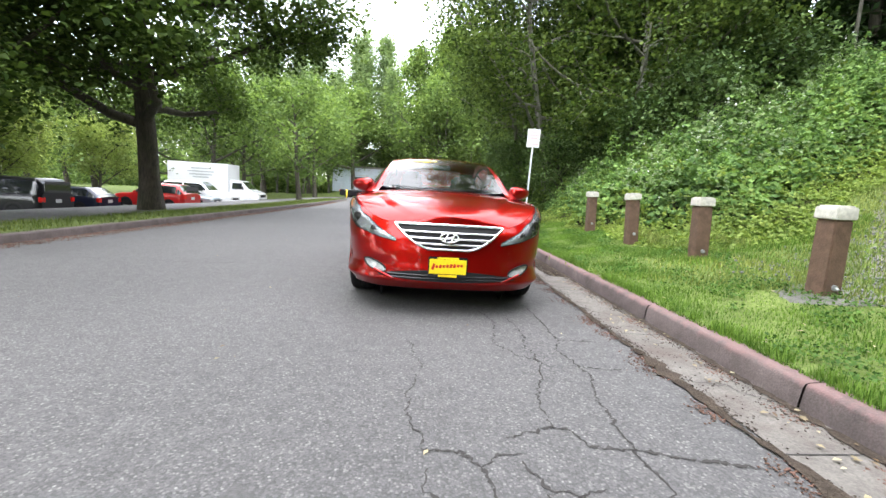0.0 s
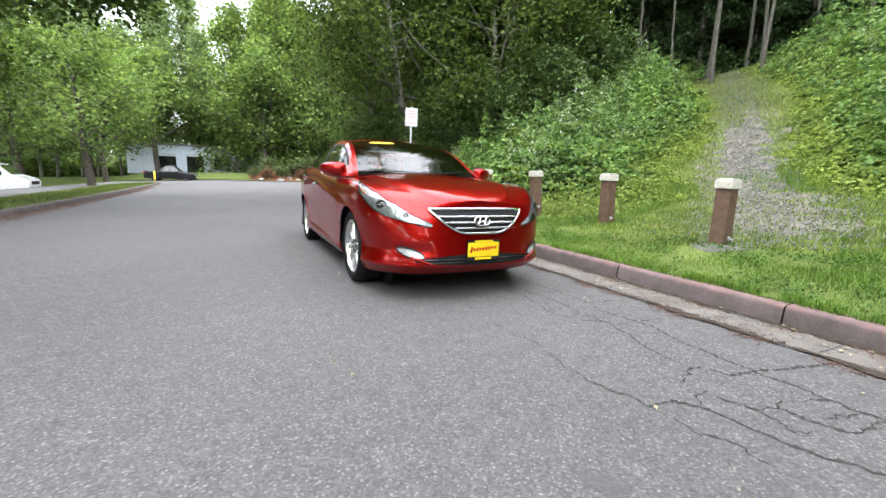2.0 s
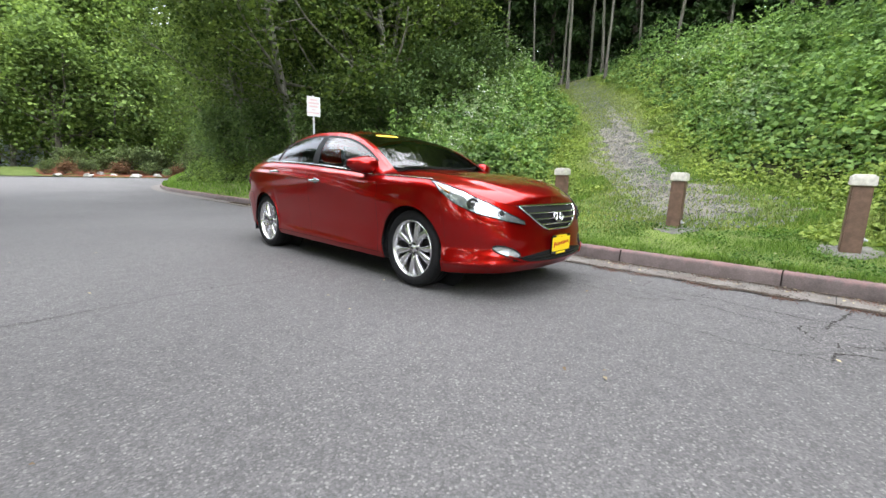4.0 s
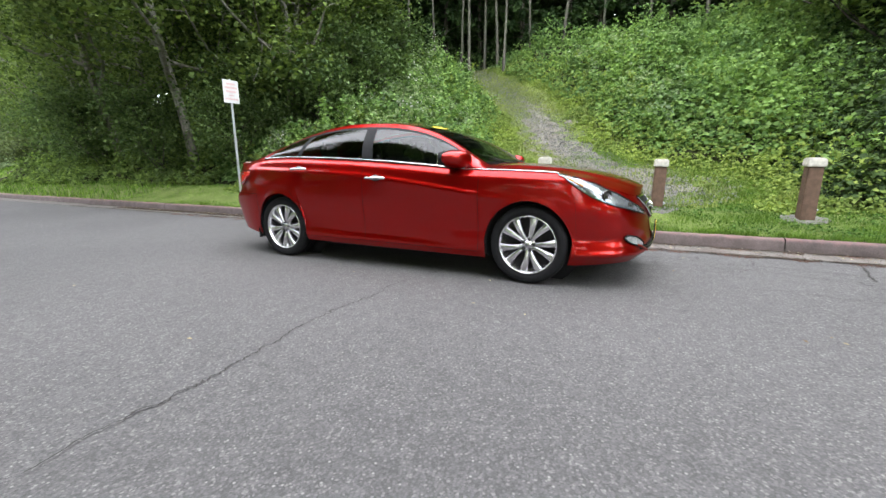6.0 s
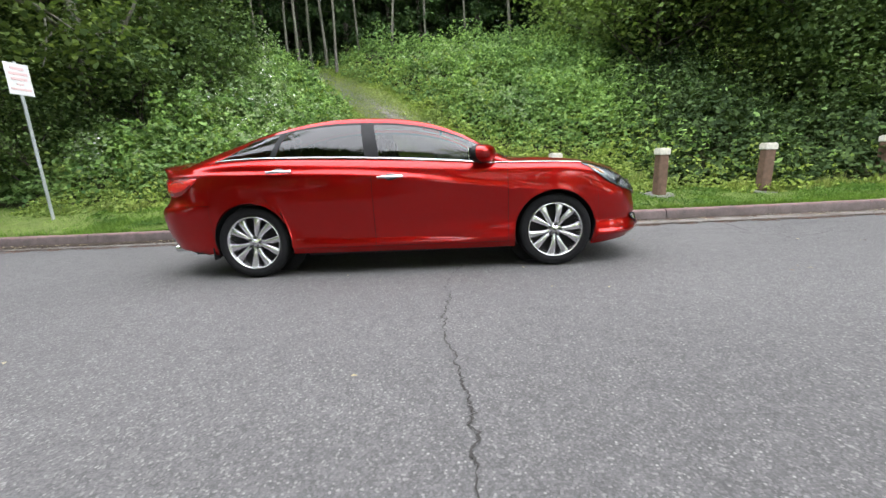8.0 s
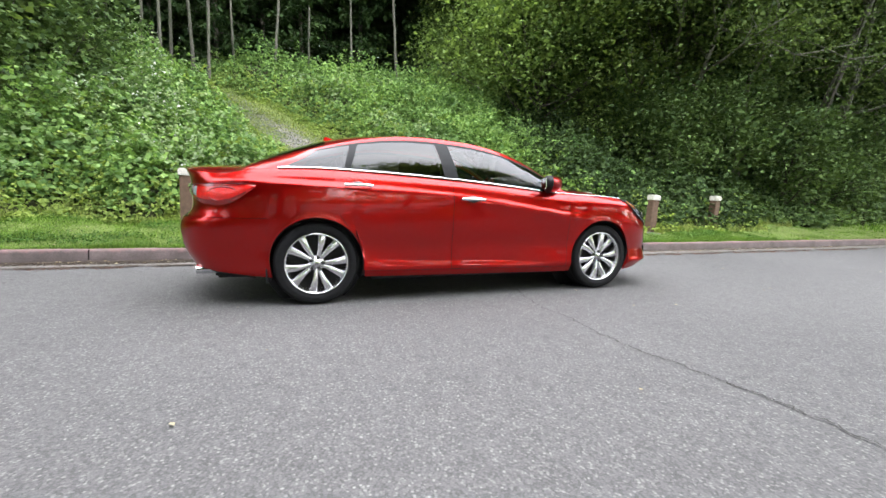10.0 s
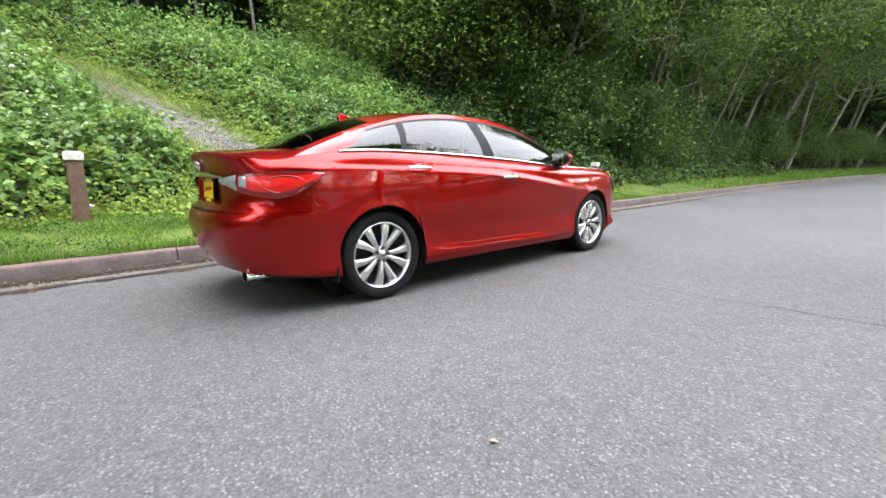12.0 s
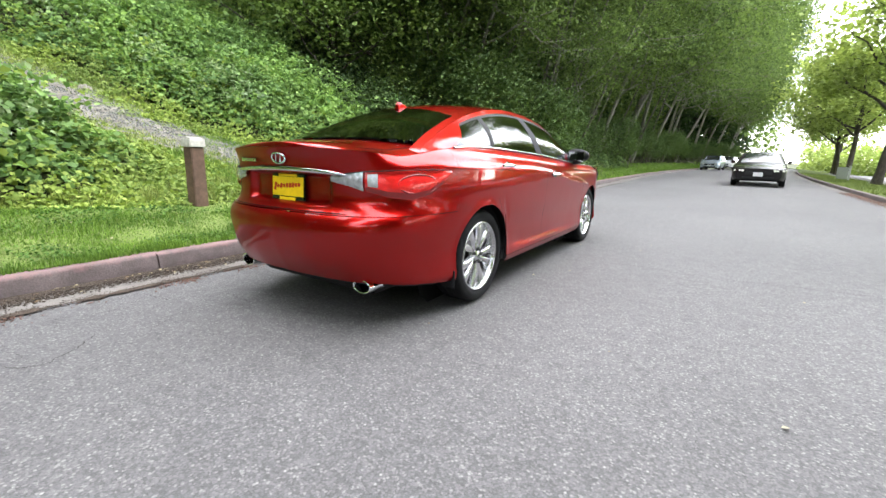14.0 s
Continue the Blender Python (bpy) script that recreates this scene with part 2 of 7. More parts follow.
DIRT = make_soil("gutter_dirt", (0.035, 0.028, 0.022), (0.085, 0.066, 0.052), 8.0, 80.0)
MULCH = make_soil("bark_mulch", (0.1, 0.035, 0.022), (0.22, 0.085, 0.05), 2.0, 20.0)
GRASS = make_leaf("grass_blade", (0.05, 0.11, 0.018), (0.19, 0.3, 0.06), 0.3, 0.66, 1.6)
DRYGRASS = make_leaf("dry_grass_blade", (0.065, 0.1, 0.027), (0.18, 0.215, 0.07), 0.3)
BRAMBLE = make_leaf("bramble_leaf", (0.055, 0.115, 0.036), (0.265, 0.4, 0.14), 0.4, 0.6, 0.5)
BRAMBLE_Y = make_leaf("young_leaf", (0.115, 0.175, 0.04), (0.29, 0.365, 0.1), 0.35)
FLOWER = plain("blossom", (0.75, 0.74, 0.7), 0.7)
LEAF_A = make_leaf("maple_leaf", (0.06, 0.1, 0.034), (0.19, 0.265, 0.085), 0.45)
LEAF_B = make_leaf("alder_leaf", (0.034, 0.058, 0.02), (0.15, 0.208, 0.072), 0.44)
# undergrowth leaves darkened in colour for the shade of the trees overhead
LEAF_K = make_leaf("shaded_undergrowth_leaf", (0.04, 0.072, 0.026), (0.145, 0.215, 0.075), 0.25, 0.65)
# bramble leaves with the shade of the trees put into their colour
LEAF_S = make_leaf("bramble_shade_leaf", (0.017, 0.035, 0.013), (0.078, 0.122, 0.042), 0.2, 0.65)
LEAF_C = make_leaf("dark_cottonwood_leaf", (0.025, 0.048, 0.015), (0.15, 0.205, 0.06), 0.4)
PALELEAF = make_leaf("pale_leaf", (0.13, 0.19, 0.09), (0.28, 0.36, 0.2), 0.3)
LEAF_D = make_leaf("fir_needles", (0.016, 0.035, 0.012), (0.05, 0.085, 0.028), 0.12)
LEAF_Y = make_leaf("spring_leaf", (0.16, 0.21, 0.06), (0.34, 0.41, 0.15), 0.5)
LEAF_N = make_leaf("cottonwood_leaf", (0.058, 0.098, 0.03), (0.23, 0.32, 0.1), 0.44)
LEAF_M = make_leaf("broad_maple_leaf", (0.03, 0.055, 0.016), (0.115, 0.17, 0.048), 0.36)
LEAF_P = make_leaf("poplar_leaf", (0.1, 0.15, 0.07), (0.26, 0.34, 0.17), 0.4)
BARK = make_bark("bark", (0.025, 0.02, 0.016), (0.085, 0.07, 0.055))
BARK_P = make_bark("pale_bark", (0.07, 0.066, 0.055), (0.22, 0.205, 0.17))
BARK_G = make_bark("grey_bark", (0.04, 0.037, 0.03), (0.125, 0.113, 0.092))
WOOD = plain("brown_painted_wood", (0.115, 0.068, 0.045), 0.8, var=0.25, scale=18, bump=0.4, bscale=60)
CAP = plain("weathered_white_paint", (0.52, 0.5, 0.44), 0.8, var=0.22, scale=22, bump=0.4, bscale=90)
STEEL = plain("galvanised_steel", (0.42, 0.44, 0.44), 0.45, 0.7, var=0.12)
SIGNW = plain("sign_white", (0.52, 0.52, 0.52), 0.5)
SIGNR = plain("sign_red_print", (0.52, 0.36, 0.35), 0.5)
YELLOW = plain("yellow_paint", (0.75, 0.52, 0.02), 0.5)
RED = make_paint("red_pearl_paint", (0.33, 0.0045, 0.0038), 0.84)
RUBBER = plain("rubber", (0.009, 0.009, 0.01), 0.85, spec=0.2, var=0.2, bump=0.15)
BLACK = plain("black_plastic", (0.01, 0.01, 0.011), 0.6, spec=0.2, var=0.15)
GLOSSBLACK = plain("gloss_black", (0.008, 0.008, 0.009), 0.12, coat=0.5)
CHROME = plain("chrome", (0.8, 0.81, 0.82), 0.08, 1.0, var=0.03)
ALLOY = plain("machined_alloy", (0.6, 0.6, 0.61), 0.2, 0.9, var=0.05)
DISC = plain("brake_disc", (0.07, 0.066, 0.062), 0.45, 0.8)
CABIN = plain("cabin_trim", (0.03, 0.03, 0.032), 0.8)
SEAT = plain("grey_seat", (0.07, 0.07, 0.072), 0.85)
GLASS = make_glass("car_glass", (0.3, 0.33, 0.32), 1.5)
PRIVACY = make_glass("tinted_glass", (0.1, 0.11, 0.11), 1.5)
LENS = make_glass("lamp_lens", (0.9, 0.92, 0.93), 1.45)
LAMPWELL = plain("lamp_reflector", (0.42, 0.43, 0.44), 0.14, 0.7, var=0.25, scale=24, bump=0.5, bscale=26)
LAMPCLEAR = plain("clear_lamp_plastic", (0.4, 0.41, 0.42), 0.12, 0.35, coat=1.0, var=0.3, bump=0.4, bscale=40)
AMBER = plain("amber_reflector", (0.6, 0.2, 0.03), 0.3)
TAILRED = plain("red_lens", (0.66, 0.016, 0.014), 0.12, coat=0.6, var=0.25, scale=14, bump=0.25, bscale=60)
DEEPRED = plain("deep_red_lens", (0.2, 0.005, 0.005), 0.12, coat=0.6)
PLATE = plain("yellow_plate", (0.85, 0.6, 0.01), 0.4)
PLATEINK = plain("plate_red_print", (0.45, 0.02, 0.01), 0.4)
FARGLASS = plain("dark_vehicle_glass", (0.012, 0.014, 0.016), 0.06, coat=0.4)
PAINT_BLACK = make_paint("black_paint", (0.012, 0.012, 0.014), 0.2)
PAINT_NAVY = make_paint("dark_blue_paint", (0.018, 0.022, 0.04), 0.3)
PAINT_RED = make_paint("bright_red_paint", (0.42, 0.015, 0.015), 0.1)
PAINT_SILVER = make_paint("silver_blue_paint", (0.3, 0.34, 0.38), 0.6)
PAINT_WHITE = make_paint("white_paint", (0.72, 0.73, 0.74), 0.0, 0.03)
PAINT_BRONZE = make_paint("dark_bronze_paint", (0.014, 0.013, 0.013), 0.3)
HEADLIT = plain("lamp_glass", (0.75, 0.74, 0.68), 0.15)
WALLBLUE = plain("pale_blue_cladding", (0.6, 0.66, 0.74), 0.7, scale=2.0)
LEAF_RUST = make_leaf("rust_shrub_leaf", (0.1, 0.05, 0.035), (0.22, 0.13, 0.075), 0.2)
CLOVER = make_leaf("clover_leaf", (0.035, 0.085, 0.018), (0.11, 0.2, 0.045), 0.25)
WEED = make_leaf("weed_blade", (0.1, 0.14, 0.035), (0.3, 0.34, 0.12), 0.3)
SHRUBLEAF = make_leaf("shrub_leaf", (0.05, 0.075, 0.03), (0.16, 0.2, 0.09), 0.25)
DRYLEAF = make_leaf("dry_leaf", (0.12, 0.075, 0.045), (0.42, 0.37, 0.25), 0.1)

# ---- mesh tools ----


def mesh_np(name, verts, faces, mat, smooth=False):
    """A mesh from arrays of corners and equal-sized faces."""
    verts = np.asarray(verts, dtype=np.float32).reshape(-1, 3)
    faces = np.asarray(faces, dtype=np.int32)
    me = bpy.data.meshes.new(name)
    n, k = faces.shape
    me.vertices.add(len(verts))
    me.vertices.foreach_set("co", verts.ravel())
    me.loops.add(n * k)
    me.loops.foreach_set("vertex_index", faces.ravel())
    me.polygons.add(n)
    me.polygons.foreach_set("loop_start", np.arange(0, n * k, k, dtype=np.int32))
    me.polygons.foreach_set("loop_total", np.full(n, k, dtype=np.int32))
    if smooth:
        me.polygons.foreach_set("use_smooth", np.ones(n, dtype=bool))
    me.update(calc_edges=True)
    me.validate()
    me.materials.append(mat)
    return me


def grid_faces(nu, nv, flip=False):
    i = np.arange(nu - 1)[:, None] * nv + np.arange(nv - 1)[None, :]
    q = np.stack([i, i + nv, i + nv + 1, i + 1], -1).reshape(-1, 4)
    return q[:, ::-1] if flip else q


def thing(name, x, y, z, rz=0, label="", category="", group="", kind=""):
    e = new(name)
    e.empty_display_size = 0.1
    e.matrix_world = pose(x, y, z, 0, 0, rz)
    return tagged(e, label, category, group, kind)


def child(name, me, parent, label=""):
    ob = new(name, me)
    ob.parent = parent
    if label:
        ob["label"] = label
    return ob


def bm_mesh(name, bm, mat, smooth=False):
    me = bpy.data.meshes.new(name)
    bmesh.ops.recalc_face_normals(bm, faces=bm.faces)
    if smooth:
        for f in bm.faces:
            f.smooth = True
    bm.to_mesh(me)
    bm.free()
    me.materials.append(mat)
    return me


def part(name, bm, mat, parent, label="", smooth=False):
    return child(name, bm_mesh(name, bm, mat, smooth), parent, label)


def box(bm, cx, cy, cz, sx, sy, sz, bev=0.0, taper=1.0, rot=None):
    """A box by centre and size, its upper end scaled by taper, its edges rounded by bev."""
    vs = bmesh.ops.create_cube(bm, size=1)["verts"]
    for v in vs:
        k = taper if v.co.z > 0 else 1.0
        v.co = Vector((v.co.x * sx * k, v.co.y * sy * k, v.co.z * sz))
    if bev:
        es = list({e for v in vs for e in v.link_edges})
        r = bmesh.ops.bevel(bm, geom=es, offset=bev, segments=2, affect="EDGES")
        vs = list({v for f in r["faces"] for v in f.verts} | {v for v in vs if v.is_valid})
    for v in vs:
        p = v.co.copy()
        if rot:
            p = rot @ p
        v.co = p + Vector((cx, cy, cz))
    return vs


def tube(bm, p0, p1, r0, r1, seg=12, cap=True):
    p0, p1 = Vector(p0), Vector(p1)
    d = p1 - p0
    m = Matrix.Translation((p0 + p1) / 2) @ d.to_track_quat("Z", "Y").to_matrix().to_4x4()
    bmesh.ops.create_cone(bm, cap_ends=cap, segments=seg, radius1=r0, radius2=r1, depth=d.length, matrix=m)


def lathe(profile, seg, axis="x"):
    """Corners and faces of a profile of (radius, along) turned about an axis."""
    pr = np.array(profile, float)
    a = np.linspace(0, 2 * np.pi, seg, endpoint=False)
    r, h = pr[:, 0], pr[:, 1]
    c, s = np.cos(a), np.sin(a)
    X = np.repeat(h[None, :], seg, 0)
    Y = c[:, None] * r[None, :]
    Z = s[:, None] * r[None, :]
    v = np.stack([X, Y, Z], -1).reshape(-1, 3) if axis == "x" else np.stack([Y, Z, X], -1).reshape(-1, 3)
    n = len(pr)
    i = np.arange(seg)[:, None] * n + np.arange(n - 1)[None, :]
    j = ((np.arange(seg) + 1) % seg)[:, None] * n + np.arange(n - 1)[None, :]
    f = np.stack([i, j, j + 1, i + 1], -1).reshape(-1, 4)
    return v, f


def spline(knots):
    """A smooth curve through (at, value...) knots: cubic with limited slopes."""
    k = np.array(knots, float)
    x, y = k[:, 0], k[:, 1:]
    h = np.diff(x)[:, None]
    d = np.diff(y, axis=0) / h
    m = np.zeros_like(y)
    m[1:-1] = (d[:-1] * h[1:] + d[1:] * h[:-1]) / (h[1:] + h[:-1])
    m[0], m[-1] = d[0], d[-1]

    def at(t):
        t = np.clip(np.asarray(t, float), x[0], x[-1])
        i = np.clip(np.searchsorted(x, t, side="right") - 1, 0, len(x) - 2)
        hh = (x[i + 1] - x[i])
        u = ((t - x[i]) / hh)[..., None]
        hh = hh[..., None]
        out = ((1 + 2 * u) * (1 - u) ** 2 * y[i] + u * (1 - u) ** 2 * hh * m[i]
               + u * u * (3 - 2 * u) * y[i + 1] + u * u * (u - 1) * hh * m[i + 1])
        return out[..., 0] if out.shape[-1] == 1 else out
    return at


def smooth01(x):
    x = np.clip(x, 0, 1)
    return x * x * (3 - 2 * x)


def noise2(x, y, scale, seed=0):
    """Cheap smooth noise in the plane, about -1 to 1."""
    r = np.random.default_rng(seed)
    out = np.zeros_like(np.asarray(x, float))
    for k in range(9):
        a, f, p = r.uniform(0, 6.28), r.uniform(0.6, 1.9) / scale, r.uniform(0, 6.28)
        out = out + np.sin((x * np.cos(a) + y * np.sin(a)) * f * 6.28 + p)
    return out / 4.0

# ---- ground: road, kerbs, verge, wooded bank ----
def kerb_x(y):
    """The foot of the kerb beside the parked car."""
    y = np.asarray(y, float)
    return 1.72 + 0.12 * (np.sqrt(1 + (np.maximum(y - 1, -9) / 5) ** 2) - 1) + 0.012 * np.maximum(0, y - 22) ** 2 - 0.0022 * np.clip(-15 - y, 0, 60) ** 2


def left_z(x):
    """The ground falls away gently across the crown of the road."""
    return 0.04 * (np.clip(x, -40, -3.6) + 3.6) + 0.05 * (np.clip(x, -21.8, -14.2) + 14.2) - 0.36 * smooth01((-14.2 - x) / 1.2)


def far_kerb_x(y):
    """The foot of the kerb of the lawn strip across the road."""
    y = np.asarray(y, float)
    return -6.15 - 0.0009 * (np.maximum(y, -80) - 5) ** 2


PATH_A, PATH_B = np.array((4.7, 3.6)), np.array((17.5, 12.4))


def path_dist(x, y):
    """Distance from the footpath's middle line, and how far along it."""
    d = PATH_B - PATH_A
    L = np.hypot(*d)
    d = d / L
    a = (x - PATH_A[0]) * d[0] + (y - PATH_A[1]) * d[1]
    wob = 0.35 * np.sin(a * 0.55)
    c = -(x - PATH_A[0]) * d[1] + (y - PATH_A[1]) * d[0] - wob * (a > 0)
    ac = np.clip(a, 0, L)
    return np.hypot(np.where((a > 0) & (a < L), 0, a - ac), c), a


def hill(x, y):
    """Height of the verge and the wooded bank behind the kerb."""
    x, y = np.asarray(x, float), np.asarray(y, float)
    d = np.maximum(0, x - kerb_x(y) - 0.15)
    z = 0.15 + 0.14 * smooth01(d / 1.5) + 0.015 * np.clip(y - 3, 0, 8) * smooth01(d / 1.5)
    up = x - kerb_x(np.minimum(y, 22)) - 2.35
    t = np.log1p(np.exp(np.clip(up * 2.2, -30, 30))) / 2.2
    z = z + 0.34 * np.minimum(t, 13) + 0.12 * np.clip(t - 4, 0, 9) + 0.6 * np.clip(t - 14, 0, 40)
    z = z + 0.09 * np.clip(t, 0, 8) * smooth01((3.5 - y) / 6)
    pd, a = path_dist(x, y)
    z = z + 0.06 * noise2(x, y, 3.0, 3) * smooth01(d / 2) * smooth01((pd - 0.5) / 1.5)
    far = smooth01((y - 30) / 25)
    return z * (1 - far) + (0.15 + 0.02 * np.minimum(d, 60)) * far


def cover(x, y):
    """Height of the brambles over the bank; 0 on the verge and the path."""
    pd, a = path_dist(x, y)
    edge = x - (kerb_x(np.minimum(y, 22)) + 1.55 + 0.3 * noise2(x, y, 2.2, 11) - 0.25 * smooth01((y - 9) / 3) - 0.55 * smooth01((1.7 - y) / 1.5) * smooth01((y + 6) / 3))
    foot = np.hypot((x - 4.4) / 1.5, (y - 3.9) / 1.8) - 1.0
    south = y < 3.6 + (x - 4.7) * 0.69
    clear = np.minimum(pd - np.where(south, 0.75, 0.85) + 0.2 * noise2(x, y, 1.3, 5), foot * 1.6)
    h = smooth01(edge / 1.7) * smooth01(clear / np.where(south, 2.4, 2.1))
    tall = 1.3 + 0.4 * noise2(x, y, 3.5, 8) + 0.2 * smooth01((y - 7) / 2) - 0.65 * smooth01((y - 11) / 2) * smooth01((7.5 - x) / 2)
    tall = tall - 0.95 * np.exp(-((x - 5.7) / 2.8) ** 2 - ((y - 7.5) / 1.9) ** 2)
    tall = np.where(south, tall * 0.85, tall)
    return h * np.maximum(0.3, tall)


def sheet(name, xs, ys, zf, mat, label, category, kind="structure"):
    X, Y = np.meshgrid(xs, ys, indexing="ij")
    v = np.stack([X, Y, zf(X, Y)], -1).reshape(-1, 3)
    ob = new(name, mesh_np(name, v, grid_faces(len(xs), len(ys)), mat, True))
    return tagged(ob, label, category, kind=kind)


# the ground reaches the horizon under everything
sheet("ground", np.linspace(-900, 900, 19), np.linspace(-900, 900, 19), lambda x, y: 0 * x - 2.3, LITTER,
      "dark bare ground reaching the horizon", "ground")


def strip(name, ys, x0, x1, nx, zf, mat, label, category):
    """A sheet between two curves along the road."""
    t = np.linspace(0, 1, nx)
    Y = np.repeat(ys[:, None], nx, 1)
    X = x0(ys)[:, None] * (1 - t) + x1(ys)[:, None] * t
    v = np.stack([X, Y, zf(X, Y)], -1).reshape(-1, 3)
    ob = new(name, mesh_np(name, v, grid_faces(len(ys), nx, True), mat, True))
    return tagged(ob, label, category, kind="structure")


road_ys = np.concatenate([np.linspace(-190, -20, 40), np.linspace(-19, 24, 87), np.linspace(25, 85, 61)])
strip("road", road_ys, lambda y: 0 * y - 60.0, lambda y: kerb_x(y) - 0.40, 60, lambda x, y: left_z(x), ASPHALT,
      "worn grey asphalt road with pale stone chips and cracks", "road")
strip("gutter", road_ys, lambda y: kerb_x(y) - 0.42, lambda y: kerb_x(y) + 0.03, 4,
      lambda x, y: 0.006 + 0 * x, GUTTER, "stained pale concrete gutter along the kerb", "gutter")
strip("gutter_far", road_ys[road_ys < 44], lambda y: far_kerb_x(y) - 0.03, lambda y: far_kerb_x(y) + 0.32, 4,
      lambda x, y: 0.006 + left_z(x), GUTTER, "narrow concrete gutter beside the lawn strip", "gutter")

# the bank runs under verge, path and woods
vx = np.concatenate([np.linspace(0.13, 4, 40), np.linspace(4.1, 20, 80), np.linspace(20.5, 90, 50)])
vy = np.concatenate([np.linspace(-190, -25, 42), np.linspace(-24, 26, 168), np.linspace(27, 84, 40)])
D, Y = np.meshgrid(vx, vy, indexing="ij")
X = D + kerb_x(Y)
vv = np.stack([X, Y, hill(X, Y)], -1).reshape(-1, 3)
tagged(new("bank", mesh_np("bank", vv, grid_faces(len(vx), len(vy)), LITTER, True)),
       "steep earth bank rising into dark woods", "bank", kind="structure")
# the mown verge lies on the foot of the bank
strip("verge", vy[(vy > -120) & (vy < 40)], lambda y: kerb_x(y) + 0.14, lambda y: kerb_x(y) + 2.6 + 3.0 * np.exp(-((y - 3.8) / 2.4) ** 2), 24,
      lambda x, y: hill(x, y) + 0.006, TURF, "green grass verge behind the kerb", "grass")

# thin turf either side of the footpath
sa_, sw_ = np.linspace(0.0, 14.5, 60), np.linspace(-1.7, 1.7, 13)
dp_ = (PATH_B - PATH_A) / np.hypot(*(PATH_B - PATH_A))
SA, SW = np.meshgrid(sa_, sw_, indexing="ij")
SO = SW + 0.35 * np.sin(SA * 0.55)
SX, SY = PATH_A[0] + dp_[0] * SA - dp_[1] * SO, PATH_A[1] + dp_[1] * SA + dp_[0] * SO
tagged(new("path_turf", mesh_np("path_turf", np.stack([SX, SY, hill(SX, SY) + 0.005 - 0.03 * (np.abs(SW) > 1.5)], -1).reshape(-1, 3), grid_faces(60, 13, True), TURF, True)),
       "thin yellowish turf beside the footpath", "grass", kind="structure")

# footpath of gravel and its wide trodden foot
pa = np.linspace(-1.3, 10.5, 90)
pw = np.linspace(-1, 1, 15)
dirp = (PATH_B - PATH_A) / np.hypot(*(PATH_B - PATH_A))
A, Wd = np.meshgrid(pa, pw, indexing="ij")
half = (0.74 + 0.7 * np.exp(-((A + 0.5) / 1.5) ** 2)) * (1 - 0.8 * smooth01((A - 4.5) / 5.5)) \
    + 0.12 * np.sin(A * 3.1 + Wd * 2) + 0.08 * np.sin(A * 7.3 - Wd)
off = Wd * half + 0.35 * np.sin(A * 0.55) * (A > 0)
PX = PATH_A[0] + dirp[0] * A - dirp[1] * off
PY = PATH_A[1] + dirp[1] * A + dirp[0] * off
pz = hill(PX, PY) + 0.03 * (1 - np.abs(Wd) ** 2) - 0.012 + 0.035 * noise2(PX, PY, 0.45, 17) * (0.25 + np.abs(Wd)) - 0.07 * smooth01((-0.5 - A) / 0.8) - 0.03 * smooth01((A - 7) / 5)
tagged(new("footpath", mesh_np("footpath", np.stack([PX, PY, pz], -1).reshape(-1, 3), grid_faces(90, 15, True), GRAVEL, True)),
       "worn grey gravel footpath climbing the bank", "path", kind="structure")

# lawn strip across the road, and the raised lawn beyond the junction
def lawn_z(x, y):
    d = far_kerb_x(y) - 0.14 - x
    return left_z(x) + 0.13 - 0.25 * smooth01(d / 6) * smooth01((46.2 - y) / 3) + 0.015 * noise2(x, y, 2.0, 2)


def lawn_w(y):
    return -14.1 - 0.0009 * (np.maximum(y, -80) - 5) ** 2 + 5.4 * smooth01((y - 40) / 6)


ly = np.concatenate([np.linspace(-120, -20, 50), np.linspace(-19, 46, 131)])
strip("lawn_strip", ly, lambda y: lawn_w(y) - 0.0, lambda y: far_kerb_x(y) - 0.13 - 1.2 * smooth01((y - 43.5) / 2.5), 14, lawn_z, DRYTURF,
      "mown lawn strip between the road and the parking lot", "lawn")
sheet("far_lawn", np.linspace(-80, 20, 60), np.linspace(64, 112, 30),
      lambda x, y: left_z(x) + 0.1 + 0.9 * smooth01((y - 64) / 12) + 0.05 * noise2(x, y, 6, 4), DRYTURF,
      "sunny lawn bank beyond the road junction", "lawn")


# kerbs: single cast lengths with open joints
def kerb_piece(name, y0, y1, xf, side, mat, parent, h=0.15, worn=0):
    n = 7
    ys = np.linspace(y0 + 0.006, y1 - 0.006, n)
    r = np.random.default_rng(int(abs(y0) * 100) + 5)
    prof = np.array([(0.0, -0.05), (0.004, 0.0), (0.022, h - 0.03), (0.032, h - 0.008), (0.055, h), (0.16, h + 0.004), (0.165, -0.05)])
    wob = r.normal(0, 0.004, (n, 1))
    jig = r.normal(0, 0.003, (n, len(prof)))
    X = xf(ys)[:, None] + side * (prof[None, :, 0] + wob)
    Z = np.repeat(prof[None, :, 1], n, 0) + jig * (prof[None, :, 1] > 0.05) + left_z(X)
    Yy = np.repeat(ys[:, None], len(prof), 1)
    v = np.stack([X, Yy, Z], -1).reshape(-1, 3)
    f = grid_faces(n, len(prof), side < 0)
    ob = child(name, mesh_np(name, v, f, mat, False), parent)
    return ob


